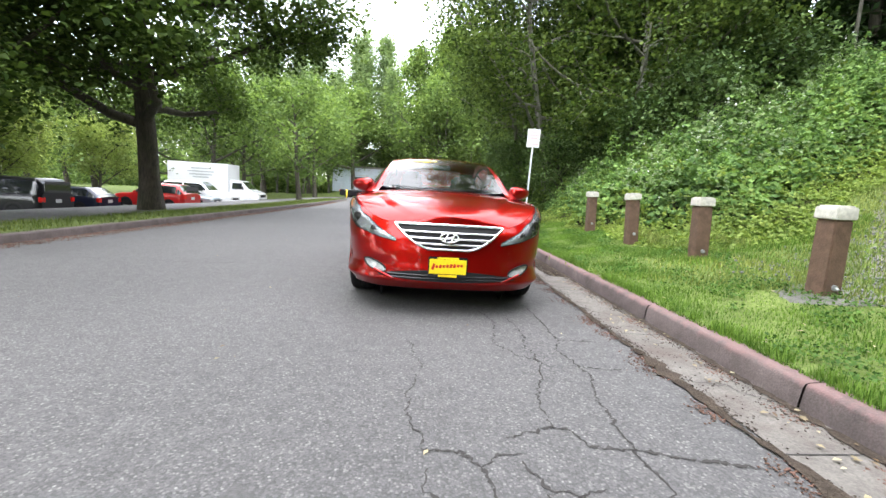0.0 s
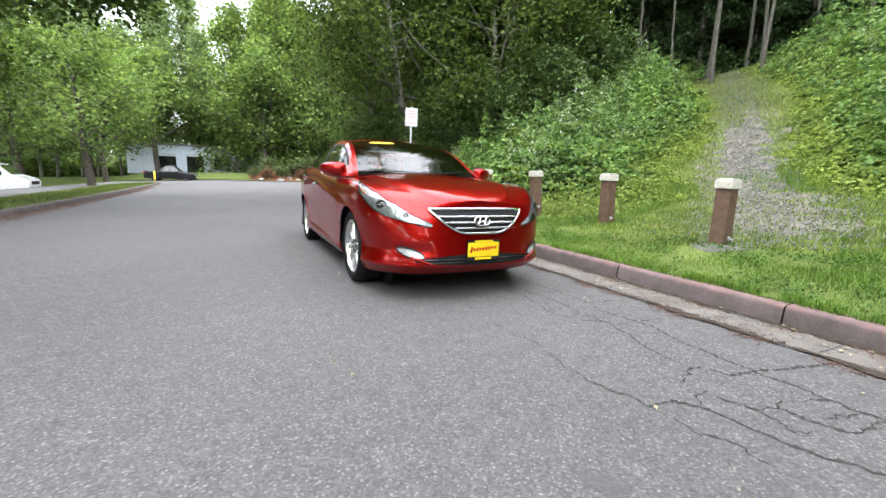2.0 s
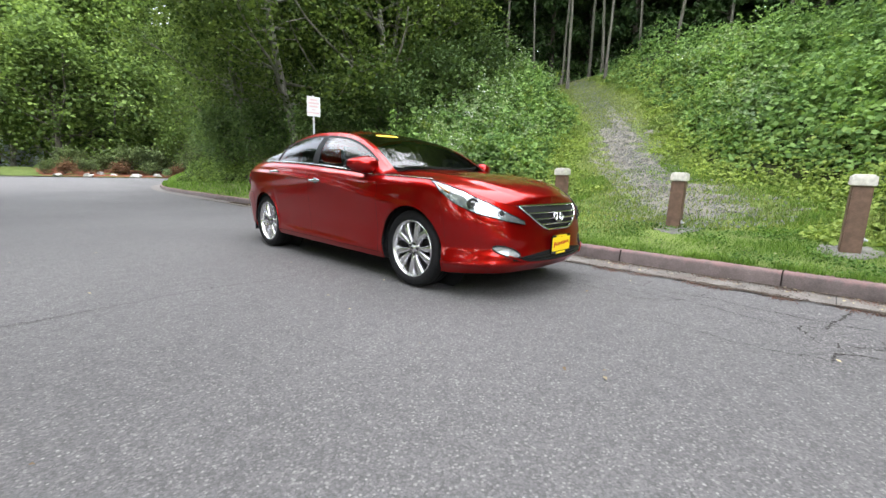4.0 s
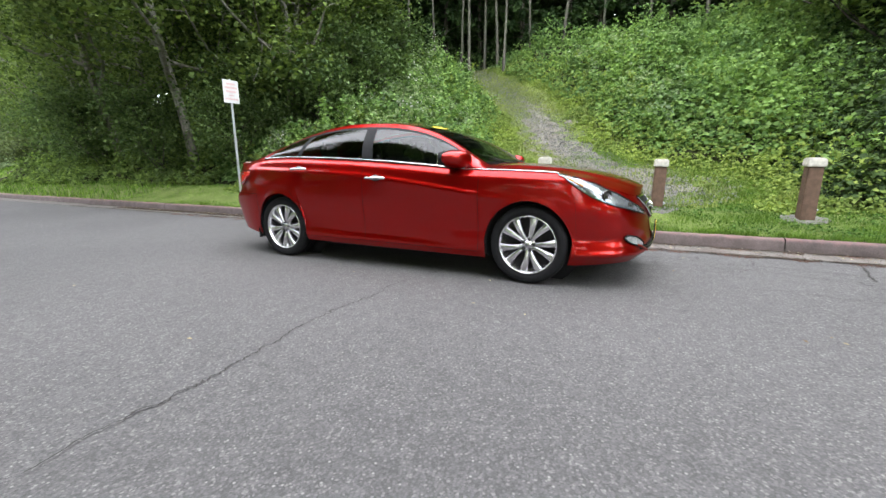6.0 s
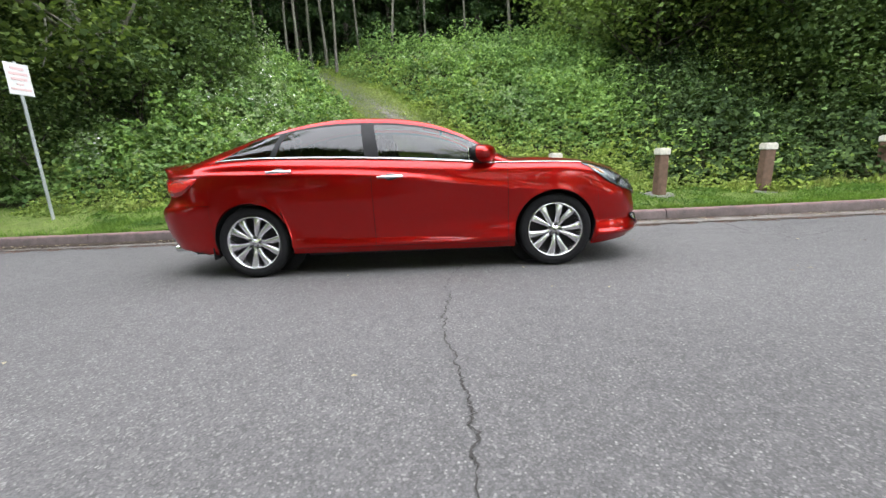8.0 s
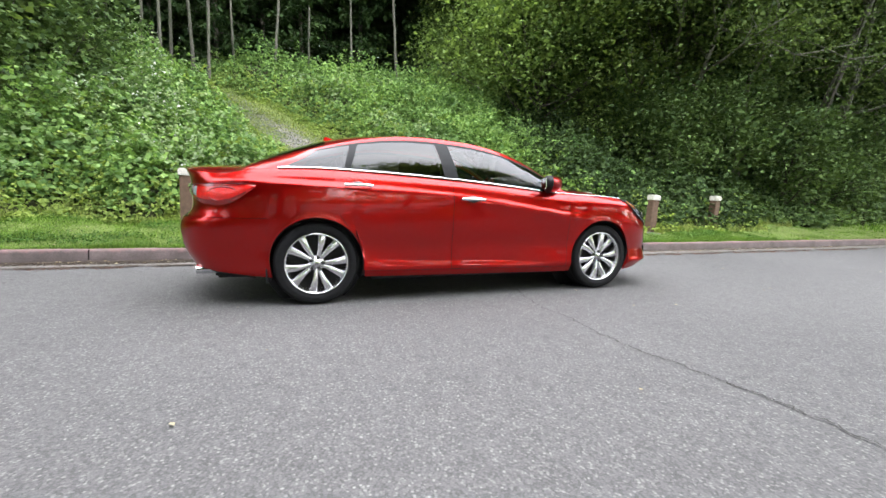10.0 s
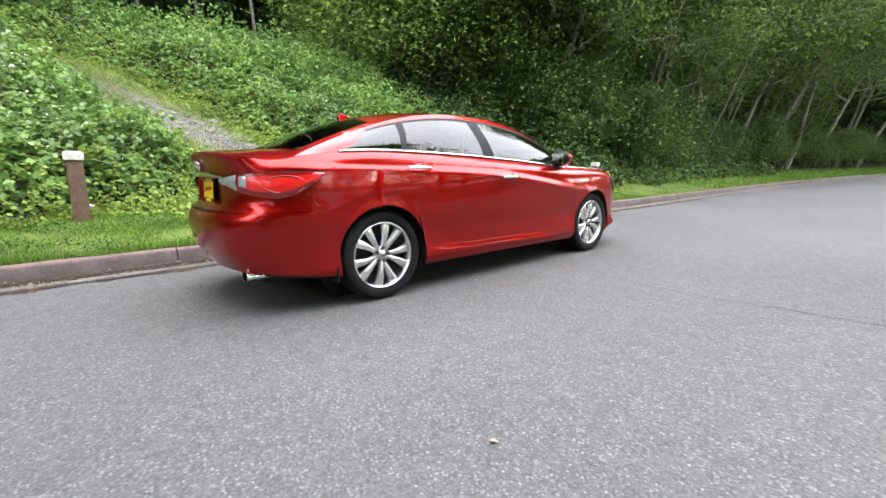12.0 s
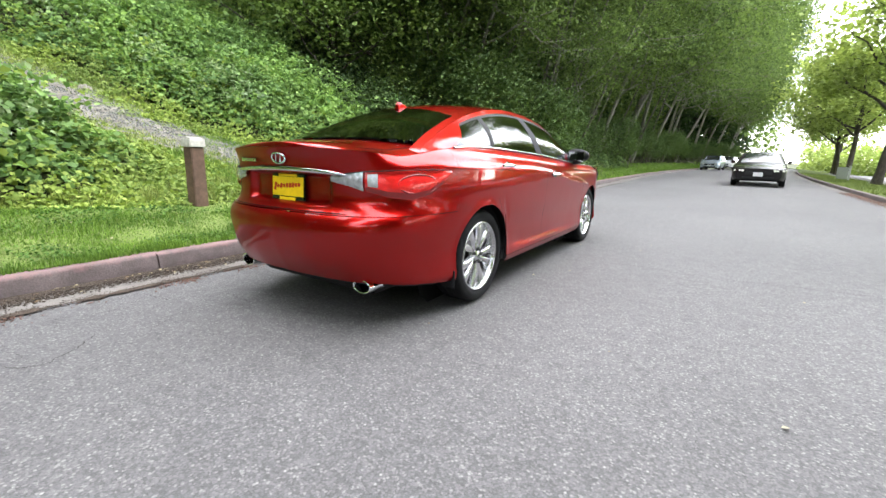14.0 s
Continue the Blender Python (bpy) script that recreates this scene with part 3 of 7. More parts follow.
kerb_near = thing("kerb_near", 0, 0, 0, label="faded red painted concrete kerb beside the parked sedan", category="kerb", kind="structure")
y = -44.0
while y < 36:
    L = 1.52 if -8 < y < 18 else 4.0
    kerb_piece("kerb_length", y, y + L, kerb_x, 1, KERB, kerb_near)
    y += L
kerb_far = thing("kerb_far", 0, 0, 0, label="dark stained concrete kerb of the lawn strip", category="kerb", kind="structure")
y = -60.0
while y < 44:
    L = 2.4 if y > -12 else 6.0
    kerb_piece("kerb_length", y, min(y + L, 44.5), far_kerb_x, -1, KERB, kerb_far, 0.14)
    y += L

# ---- the red sedan ----
CAR_L, HUB_F, HUB_R, HUB_Z, ARCH = 4.82, 0.93, 3.725, 0.335, 0.372
# plan outline of the lower body, half, from nose to tail: (step, across, along)
outline = spline([(0, 0, 0), (1, 0.28, 0.012), (2, 0.5, 0.058), (3, 0.665, 0.14), (4, 0.79, 0.275), (5, 0.872, 0.5), (6, 0.902, 0.8),
                  (7, 0.908, 1.25), (8, 0.911, 1.9), (9, 0.912, 2.6), (10, 0.912, 3.2), (11, 0.907, 3.7), (12, 0.885, 4.1),
                  (13, 0.84, 4.38), (14, 0.755, 4.6), (15, 0.58, 4.74), (16, 0.3, 4.805), (17, 0, 4.82)])
vt = np.linspace(0, 17, 3401)
_o = outline(vt)
nose_back = spline([(0.1, 0.16), (0.2, 0.09), (0.26, 0.03), (0.33, 0.0), (0.45, 0.012), (0.56, 0.03), (0.66, 0.055), (0.76, 0.12), (1.2, 0.3)])
tail_back = spline([(0.1, 0.28), (0.22, 0.18), (0.3, 0.13), (0.43, 0.062), (0.53, 0.038), (0.62, 0.03), (0.67, 0.045), (0.73, 0.1), (0.88, 0.12), (1.0, 0.11), (1.09, 0.075), (1.2, 0.07)])
side_in = spline([(0.1, 0.09), (0.2, 0.05), (0.27, 0.016), (0.34, 0.016), (0.46, 0.02), (0.62, 0.004), (0.75, 0.0), (0.88, 0.006), (0.95, 0.02), (1.05, 0.05), (1.2, 0.1)])
crease_z = spline([(0.9, 0.70), (1.3, 0.745), (1.65, 0.79), (2.24, 0.87), (2.86, 0.925), (3.5, 0.95), (4.4, 0.975), (4.9, 0.98)])
edge_z = spline([(0, 0.735), (0.06, 0.75), (0.13, 0.793), (0.24, 0.845), (0.35, 0.88), (0.5, 0.91), (0.65, 0.928), (0.8, 0.938), (1.06, 0.95), (1.5, 0.966), (1.9, 0.998), (2.55, 1.045),
                 (3.19, 1.078), (3.86, 1.093), (4.2, 1.072), (4.42, 1.045), (4.6, 1.032), (4.74, 1.056), (4.82, 1.074)])


def v_of_s(s):
    return np.interp(s, _o[:, 1], vt)


def body(v, z, out=0.0, sign=1):
    """A point of the lower body: step along the outline, height, and how far it stands proud."""
    o = outline(v)
    x, s = o[..., 0], o[..., 1]
    d = 0.01
    a, b = outline(np.clip(v - d, 0, 17)), outline(np.clip(v + d, 0, 17))
    tx, ts = b[..., 0] - a[..., 0], b[..., 1] - a[..., 1]
    ln = np.hypot(tx, ts) + 1e-9
    nx, ns = ts / ln, -tx / ln
    sidew = smooth01((np.abs(nx) - 0.3) / 0.6)
    zt = edge_z(s)
    inn = side_in(z) * sidew
    rel = np.maximum(0, (z - (zt - 0.075)) / 0.075)
    inn = inn + 0.04 * rel ** 2 * sidew
    # character line, rocker line, arch lips
    cz = crease_z(s)
    win = smooth01((s - 0.95) / 0.5) * smooth01((4.55 - s) / 0.25)
    bulge = np.where(z < cz, 0.02 * np.exp(-(cz - z) / 0.09), 0.02 * np.maximum(0, 1 - (z - cz) / 0.035))
    rz = 0.29 + 0.055 * (s - 1.5) / 1.75
    rwin = smooth01((s - 1.45) / 0.5) * smooth01((3.4 - s) / 0.35)
    rock = np.where(z > rz, -0.013 * np.exp(-(z - rz) / 0.12), -0.013 * np.maximum(0, 1 - (rz - z) / 0.012)) * rwin
    lip = 0.0
    for h in (HUB_F, HUB_R):
        rr = np.hypot(s - h, z - HUB_Z)
        lip = lip + 0.0035 * np.exp(-((rr - ARCH) / 0.03) ** 2) * (z > 0.2)
    off = -inn + bulge * win * sidew + rock + lip * sidew + out
    nose = smooth01((0.9 - s) / 0.9)
    # the bumper's lower lip stands out under a hollow that holds the fog lamps
    lipw = smooth01((0.62 - s) / 0.12)
    off = off + lipw * (0.016 * np.exp(-((z - 0.285) / 0.026) ** 2) - 0.016 * np.exp(-((z - 0.4) / 0.05) ** 2) * smooth01((np.abs(x) - 0.4) / 0.12))
    tail = smooth01((s - 3.9) / 0.7)
    pocket = 0.045 * smooth01((0.4 - np.abs(x)) / 0.07) * smooth01((z - 0.735) / 0.03) * smooth01((0.93 - z) / 0.03) * (s > 4.0)
    s2 = s + ns * off + nose * nose_back(z) - tail * tail_back(z) - pocket
    x2 = x + nx * off
    return np.stack([sign * x2, s2 - 2.41, z + 0 * x2], -1)


def body_patch(name, v0, v1, zlo, zhi, mat, parent, out=0.0, nv=40, nz=24, sign=1, lean0=None, lean1=None, extra_s=(), label=""):
    """A panel of the lower body between two steps of the outline and two heights (functions of the distance along)."""
    t = np.linspace(0, 1, nv)
    if len(extra_s):
        ex = (v_of_s(np.array(extra_s)) - v0) / (v1 - v0)
        t = np.unique(np.concatenate([t, ex[(ex > 0) & (ex < 1)]]))
    q = np.linspace(0, 1, nz)
    T, Q = np.meshgrid(t, q, indexing="ij")
    Z = 0.25 + 0.75 * Q
    for _ in range(30):
        V = v0 + (v1 - v0) * T
        if lean0 is not None:
            V = V + lean0(Z) * (1 - T) ** 6
        if lean1 is not None:
            V = V + lean1(Z) * T ** 6
        S = outline(V)[..., 1]
        Z = 0.5 * Z + 0.5 * (zlo(S) + (zhi(S) - zlo(S)) * Q)
    co = body(V, Z, out, sign)
    me = mesh_np(name, co.reshape(-1, 3), grid_faces(len(t), nz, sign < 0), mat, True)
    return child(name, me, parent, label)


def const(c):
    return lambda s: 0 * s + c


def bottom(s):
    """The lower edge of the sides, cut out over the wheels."""
    z = np.interp(s, [0, 0.1, 0.5, 0.58, 1.3, 3.3, 4.1, 4.3, 4.6, 4.7, 4.82], [0.215, 0.21, 0.19, 0.19, 0.2, 0.22, 0.235, 0.25, 0.28, 0.298, 0.305])
    for h in (HUB_F, HUB_R):
        d = (s - h) / ARCH
        z = np.where(np.abs(d) < 1, np.maximum(z, HUB_Z + ARCH * np.sqrt(np.maximum(0, 1 - d * d))), z)
    return z


ARCH_S = [h + ARCH * c for h in (HUB_F, HUB_R) for c in [*np.cos(np.linspace(0.02, np.pi - 0.02, 40)), 1.0001, -1.0001, 1.003, -1.003]]

# hood, deck and roof
hood_z = spline([(0, 0.742), (0.06, 0.785), (0.13, 0.825), (0.24, 0.872), (0.46, 0.928), (0.82, 0.985), (1.13, 1.02), (1.28, 1.03), (1.7, 1.04)])
deck_z = spline([(3.7, 1.11), (3.9, 1.12), (4.2, 1.132), (4.5, 1.12), (4.7, 1.105), (4.82, 1.09)])
rail = spline([(1.2, 0.775, 0.955), (1.35, 0.745, 1.0), (1.5, 0.715, 1.09), (1.75, 0.665, 1.235), (1.97, 0.63, 1.325), (2.26, 0.597, 1.392), (2.6, 0.58, 1.422),
               (3.0, 0.577, 1.42), (3.43, 0.588, 1.352), (3.89, 0.635, 1.212), (4.15, 0.69, 1.116), (4.3, 0.735, 1.052), (4.4, 0.765, 0.995)])
roof_z = spline([(1.1, 0.935), (1.22, 0.985), (1.5, 1.13), (1.75, 1.268), (2.0, 1.365), (2.2, 1.42), (2.45, 1.455), (2.75, 1.47), (3.05, 1.465),
                 (3.35, 1.438), (3.6, 1.39), (3.9, 1.295), (4.2, 1.172), (4.27, 1.141), (4.4, 1.09)])


def top_edge(v, sign=1):
    s = outline(v)[..., 1]
    return body(v, edge_z(s), 0, sign)


def hood_pt(v, u, zc, out=0.0):
    """Across the hood or the deck: u from -1 to 1."""
    e = top_edge(v)
    xe, se, ze = e[..., 0], e[..., 1], e[..., 2]
    c = zc(se + 2.41)
    k = 1 - np.abs(u) ** 2.3
    # two creases run from the grille's corners back to the windscreen pillars
    s = se + 2.41
    a = np.abs(u) - (0.56 + 0.24 * np.clip(s / 1.4, 0, 1))
    ridge = np.where(a < 0, np.maximum(0, 1 + a / 0.34), np.maximum(0, 1 - a / 0.1))
    z = ze + np.maximum(c - ze, 0.002) * k + 0.013 * ridge * smooth01((s - 0.06) / 0.3) * smooth01((1.36 - s) / 0.3)
    return np.stack([xe * u, se, z + out], -1)


def top_pt(s, u, out=0.0):
    """Across windscreen, roof and rear window: u from -1 at one rail to 1 at the other."""
    r = rail(s)
    xr, zr = r[..., 0], r[..., 1]
    z = zr + (np.maximum(roof_z(s), zr + 0.004) - zr) * (1 - np.abs(u) ** 2.2)
    return np.stack([xr * u, s - 2.41, z + out], -1)


def glass_pt(s, h, out=0.0, sign=1):
    """Side of the cabin: h from 0 at the belt to 1 at the roof rail."""
    e = top_edge(v_of_s(s))
    r = rail(s)
    x = e[..., 0] + (r[..., 0] - e[..., 0]) * h + 0.04 * np.sin(np.pi * h) * (1 - smooth01((s - 3.85) / 0.4))
    z = e[..., 2] + (r[..., 1] - e[..., 2]) * h
    y = e[..., 1] * (1 - h) + (s - 2.41) * h
    return np.stack([sign * (x + out), y, z], -1)


def patch_mesh(name, pts, mat, parent, flip=False, label=""):
    nu, nv = pts.shape[:2]
    me = mesh_np(name, pts.reshape(-1, 3), grid_faces(nu, nv, flip), mat, True)
    if mat in (GLASS, PRIVACY, LENS):
        # panes face outwards from the middle of the car
        c, g = pts[nu // 2, nv // 2], me.polygons[len(me.polygons) // 2].normal
        if g.dot(Vector((c[0], c[1] * 0.6, c[2] - 0.75))) < 0:
            me.flip_normals()
    return child(name, me, parent, label)


def surf(name, f, mat, parent, a0, a1, b0, b1, na=30, nb=20, flip=False, label=""):
    """A panel of any of the surfaces: a from a0(b) to a1(b), b from b0 to b1."""
    B = np.linspace(b0, b1, nb)
    T = np.linspace(0, 1, na)
    Bm = np.repeat(B[None, :], na, 0)
    lo = a0(B) if callable(a0) else 0 * B + a0
    hi = a1(B) if callable(a1) else 0 * B + a1
    Am = lo[None, :] + (hi - lo)[None, :] * T[:, None]
    return patch_mesh(name, f(Am, Bm), mat, parent, flip, label)


def ribbon(name, pts, half, mat, parent, up, depth=0.006, label=""):
    """A raised strip along a line of points, wide along 'up'."""
    pts = np.asarray(pts, float)
    t = np.gradient(pts, axis=0)
    t /= np.linalg.norm(t, axis=1)[:, None] + 1e-9
    up = np.asarray(up, float) + 0 * pts
    up = up - (up * t).sum(1)[:, None] * t
    up /= np.linalg.norm(up, axis=1)[:, None] + 1e-9
    nrm = np.cross(t, up)
    hw = half if np.ndim(half) == 0 else np.asarray(half)[:, None]
    ring = [pts - up * hw - nrm * depth, pts - up * hw * 0.9 + nrm * depth, pts + up * hw * 0.9 + nrm * depth, pts + up * hw - nrm * depth]
    v = np.stack(ring, 1)
    n = len(pts)
    i = np.arange(n - 1)[:, None] * 4 + np.arange(4)[None, :]
    j = np.arange(n - 1)[:, None] * 4 + (np.arange(4)[None, :] + 1) % 4
    f = np.stack([i, j, j + 4, i + 4], -1).reshape(-1, 4)
    return child(name, mesh_np(name, v.reshape(-1, 3), f, mat, True), parent, label)


def build_wheel(car, x, s, sign):
    """A ten-spoke alloy wheel; sign points outwards."""
    v, f = lathe([(0.218, -0.09), (0.236, -0.1), (0.244, -0.1), (0.249, 0.085), (0.252, 0.1), (0.243, 0.108), (0.236, 0.102), (0.229, 0.07), (0.219, 0.03), (0.213, -0.05)], 72)
    v[:, 0] *= sign
    w = child("wheel", mesh_np("wheel", v, f if sign > 0 else f[:, ::-1], ALLOY, True), car, "machined ten-spoke alloy wheel")
    w.location = (x, s - 2.41, HUB_Z)
    v, f = lathe([(0.246, -0.095), (0.262, -0.11), (0.3, -0.115), (0.322, -0.1), (0.333, -0.075), (0.335, -0.03), (0.331, -0.026), (0.331, -0.02), (0.335, -0.016), (0.335, 0.016), (0.331, 0.02), (0.331, 0.026),
                  (0.335, 0.03), (0.333, 0.075), (0.323, 0.1), (0.305, 0.114), (0.297, 0.112), (0.29, 0.115), (0.27, 0.113), (0.26, 0.107), (0.249, 0.096)], 72)
    v[:, 0] *= sign
    child("tyre", mesh_np("tyre", v, f if sign > 0 else f[:, ::-1], RUBBER, True), w, "black rubber tyre")
    v, f = lathe([(0.001, 0.0), (0.155, 0.0), (0.16, -0.012), (0.16, -0.03), (0.001, -0.03)], 40)
    v[:, 0] *= sign
    child("brake_disc", mesh_np("brake_disc", v, f, DISC, False), w)
    # black disc over the brake disc, standing in for shade between the spokes
    v, f = lathe([(0.001, 0.014), (0.228, 0.014)], 40)
    v[:, 0] *= sign
    child("wheel_back", mesh_np("wheel_back", v, f, BLACK, False), w)
    # one spoke: a tapered, crowned bar that widens towards the rim
    rs = np.linspace(0.045, 0.238, 9)
    me_s = []
    for twist in (-1, 1):
        vs, n = [], len(rs)
        for r in rs:
            k = (r - 0.045) / 0.193
            wd = 0.014 + 0.02 * k ** 1.2
            sh = twist * (0.003 + 0.006 * math.sin(k * 3.1))
            face = 0.075 + 0.014 * math.sin(k * 2.6) - 0.004 * k
            for dx, dy in ((face - 0.05, -wd), (face - 0.007, -wd), (face, -wd * 0.55), (face, wd * 0.55), (face - 0.007, wd), (face - 0.05, wd)):
                vs.append((sign * dx, dy + sh, r))
        i = np.arange(n - 1)[:, None] * 6 + np.arange(5)[None, :]
        fs = np.stack([i, i + 1, i + 7, i + 6], -1).reshape(-1, 4)
        me_s.append(mesh_np("spoke", vs, fs if sign < 0 else fs[:, ::-1], ALLOY, False))
    for k in range(10):
        sp = child("spoke", me_s[k % 2], w)
        pair = (k // 2) * 72 + (k % 2) * 35
        sp.rotation_euler = (radians(pair + 10), 0, 0)
    v, f = lathe([(0.064, 0.03), (0.066, 0.06), (0.058, 0.07), (0.036, 0.072), (0.031, 0.086), (0.001, 0.089)], 30)
    v[:, 0] *= sign
    child("hub_cap", mesh_np("hub_cap", v, f, ALLOY, True), w)
    v, f = lathe([(0.001, 0.0), (0.0135, 0.0), (0.0145, -0.02)], 8)
    v[:, 0] *= sign
    nut = mesh_np("lug_nut", v, f, GLOSSBLACK, False)
    for k in range(5):
        a = radians(72 * k + 26 + 36)
        ln = child("lug_nut", nut, w)
        ln.location = (sign * 0.088, 0.052 * math.sin(a), 0.052 * math.cos(a))
    bm = bmesh.new()
    for k, (dy, tilt) in enumerate(((-0.009, 14), (0.009, 14), (0, 75))):
        box(bm, sign * 0.0915, dy, 0, 0.003, 0.004, 0.026 if k < 2 else 0.016, rot=Euler((radians(tilt), 0, 0)).to_matrix())
    part("emblem", bm, GLOSSBLACK, w)
    return w


def build_sedan():
    car = thing("sedan", 0, 3.47 + 2.41, 0, label="glossy dark red sedan parked at the kerb with yellow plates", category="car")
    V = lambda s: float(v_of_s(s))
    top = lambda s: edge_z(s) - 0.002
    # black inner shell seen in the shut lines
    for sg in (1, -1):
        body_patch("inner_shell", V(0.25), V(4.62), lambda s: bottom(s) + 0.01, lambda s: edge_z(s) - 0.012, BLACK, car, -0.014, 150, 14, sg, extra_s=ARCH_S)
    # panels of each side
    g = 0.0028
    for sg in (1, -1):
        body_patch("front_fender", V(0.5317), V(1.3575), bottom, top, RED, car, 0, 90, 26, sg, extra_s=ARCH_S)
        body_patch("front_door", V(1.3615), V(2.574), lambda s: bottom(s) + 0.055, top, RED, car, 0, 60, 40, sg, label="front door with chrome handle")
        lean = lambda z: -0.02 + 0.47 * smooth01((z - 0.42) / 0.5)
        body_patch("rear_door", V(2.578), V(3.395), lambda s: bottom(s) + 0.055 * smooth01((3.362 - s) / 0.012), top, RED, car, 0, 60, 40, sg, lean1=lean, extra_s=ARCH_S)
        body_patch("rear_quarter", V(3.399), V(4.1), bottom, top, RED, car, 0, 90, 44, sg, lean0=lean, extra_s=ARCH_S)
        body_patch("quarter_end", V(4.1), V(4.66), const(0.6985), top, RED, car, 0, 40, 26, sg)
        body_patch("rocker_panel", V(1.31), V(3.345), bottom, lambda s: bottom(s) + 0.051, RED, car, 0.002, 60, 6, sg)
        # bright strips along the belt and the hood edge
        ss = np.linspace(1.47, 4.02, 60)
        ribbon("belt_moulding", glass_pt(ss, 0 * ss + 0.03, 0.006, sg), 0.0085, CHROME, car, (-0.7 * sg, 0, 0.7), 0.005, "bright chrome belt moulding")
        sf = np.linspace(0.66, 1.47, 30)
        ee = top_edge(v_of_s(sf), sg)
        ribbon("fender_moulding", ee + np.array((0.003 * sg, 0, 0.005)), 0.0048, CHROME, car, (-0.75 * sg, 0, 0.65), 0.003, "chrome strip along the hood edge")
    # nose: one bumper skin from fender to fender, tail likewise
    def wrap(name, va, zlo, zhi, mat, out, n=61, nz=56, rear=False, label=""):
        half = np.linspace(0, 1, n)
        vv_ = (va * half) if not rear else (17 - (17 - va) * half)
        vs_ = np.concatenate([vv_[::-1], vv_[1:]])
        sg_ = np.concatenate([-np.ones(n), np.ones(n - 1)])
        Vm = np.repeat(vs_[:, None], nz, 1)
        S = outline(Vm)[..., 1]
        q = np.linspace(0, 1, nz)[None, :]
        Z = zlo(S) + (zhi(S) - zlo(S)) * q
        co = body(Vm, Z, out)
        co[..., 0] *= sg_[:, None]
        return patch_mesh(name, co, mat, car, not rear, label)
    wrap("front_bumper", V(0.53), bottom, top, RED, 0, label="red front bumper")
    wrap("rear_bumper", V(4.1), lambda s: bottom(s), const(0.695), RED, 0.003, rear=True, label="red rear bumper with twin exhausts")
    wrap("trunk_face", V(4.6), const(0.6985), top, RED, -0.003, rear=True, label="upright face of the boot")
    wrap("front_lip", V(0.5), lambda s: bottom(s) - 0.015, lambda s: bottom(s) + 0.012, BLACK, -0.03, nz=4)
    wrap("rear_valance", V(4.3), lambda s: bottom(s) - 0.03, lambda s: bottom(s) + 0.012, BLACK, -0.04, nz=4, rear=True)
    # hood and boot lid
    def span(name, s0, s1, zc, mat, out, n=60, m=121, label=""):
        S = np.concatenate([v_of_s(np.linspace(max(s0, 0.0), s1, n))])
        if s0 <= 0:
            S = np.concatenate([np.linspace(0, V(0.06), 12)[:-1], v_of_s(np.linspace(0.06, s1, n))])
        if s1 >= CAR_L:
            S = np.concatenate([v_of_s(np.linspace(s0, 4.76, n)), np.linspace(V(4.76), 17, 12)[1:]])
        U = np.linspace(-1, 1, m)
        Sm, Um = np.meshgrid(S, U, indexing="ij")
        return patch_mesh(name, hood_pt(Sm, Um, zc, out), mat, car, True, label)
    span("hood", 0.0, 1.5, hood_z, RED, 0.0, label="red hood with two soft creases")
    span("boot_lid", 3.75, CAR_L, deck_z, RED, 0.0)
    # cabin top: windscreen, roof, rear window and the pillars beside them
    wb = lambda u: 1.26 + 0.17 * u ** 2
    wt = lambda u: 2.2 - 0.03 * u ** 2
    rt = lambda u: 3.6 + 0.04 * u ** 2
    rb = lambda u: 4.27 - 0.1 * u ** 2
    surf("windscreen", lambda a, b: top_pt(a, b, 0.004), GLASS, car, wb, wt, -0.93, 0.93, 30, 31, label="clear windscreen reflecting the sky")
    surf("roof", lambda a, b: top_pt(a, b, 0.002), RED, car, wt, rt, -1, 1, 40, 41)
    surf("rear_window", lambda a, b: top_pt(a, b, 0.004), PRIVACY, car, rt, rb, -0.9, 0.9, 30, 31, label="dark tinted rear window")
    for sg in (1, -1):
        lo, hi = (0.93, 1.0) if sg > 0 else (-1.0, -0.93)
        surf("windscreen_pillar", lambda a, b: top_pt(a, b, 0.002), RED, car, 1.28, wt, lo, hi, 30, 6)
        lo, hi = (0.9, 1.0) if sg > 0 else (-1.0, -0.9)
        surf("rear_pillar", lambda a, b: top_pt(a, b, 0.002), RED, car, rt, 4.38, lo, hi, 30, 8)
        # the pillar's foot closes down onto the boot lid
        sf = np.linspace(4.05, 4.38, 20)
        ft = top_pt(sf, 0 * sf + 0.9 * sg, 0.002)
        patch_mesh("pillar_foot", np.stack([ft, ft - np.array((0, 0, 0.03)), ft - np.array((0, 0, 0.07))], 1), RED, car, sg > 0)
        f = lambda a, b: glass_pt(a, b, 0.0, sg)
        fl = sg > 0
        surf("roof_rail", f, RED, car, 1.3, 4.36, 0.9, 1.0, 90, 6, fl)
        surf("window_frame", f, BLACK, car, 1.45, 3.74, 0.84, 0.905, 90, 4, fl)
        surf("sail_panel", f, RED, car, 1.3, lambda b: 1.5 + 0.04 * b, 0.0, 0.9, 12, 10, fl)
        surf("quarter_panel", f, RED, car, lambda b: 4.03 - 0.36 * b, 4.36, 0.0, 0.9, 30, 10, fl)
        surf("front_side_window", f, GLASS, car, lambda b: 1.5 + 0.04 * b, lambda b: 2.5 + 0.07 * b, 0.0, 0.84, 40, 14, fl, "side window reflecting trees")
        surf("middle_pillar", lambda a, b: glass_pt(a, b, 0.003, sg), BLACK, car, lambda b: 2.5 + 0.07 * b, lambda b: 2.63 + 0.06 * b, 0.0, 0.85, 6, 14, fl)
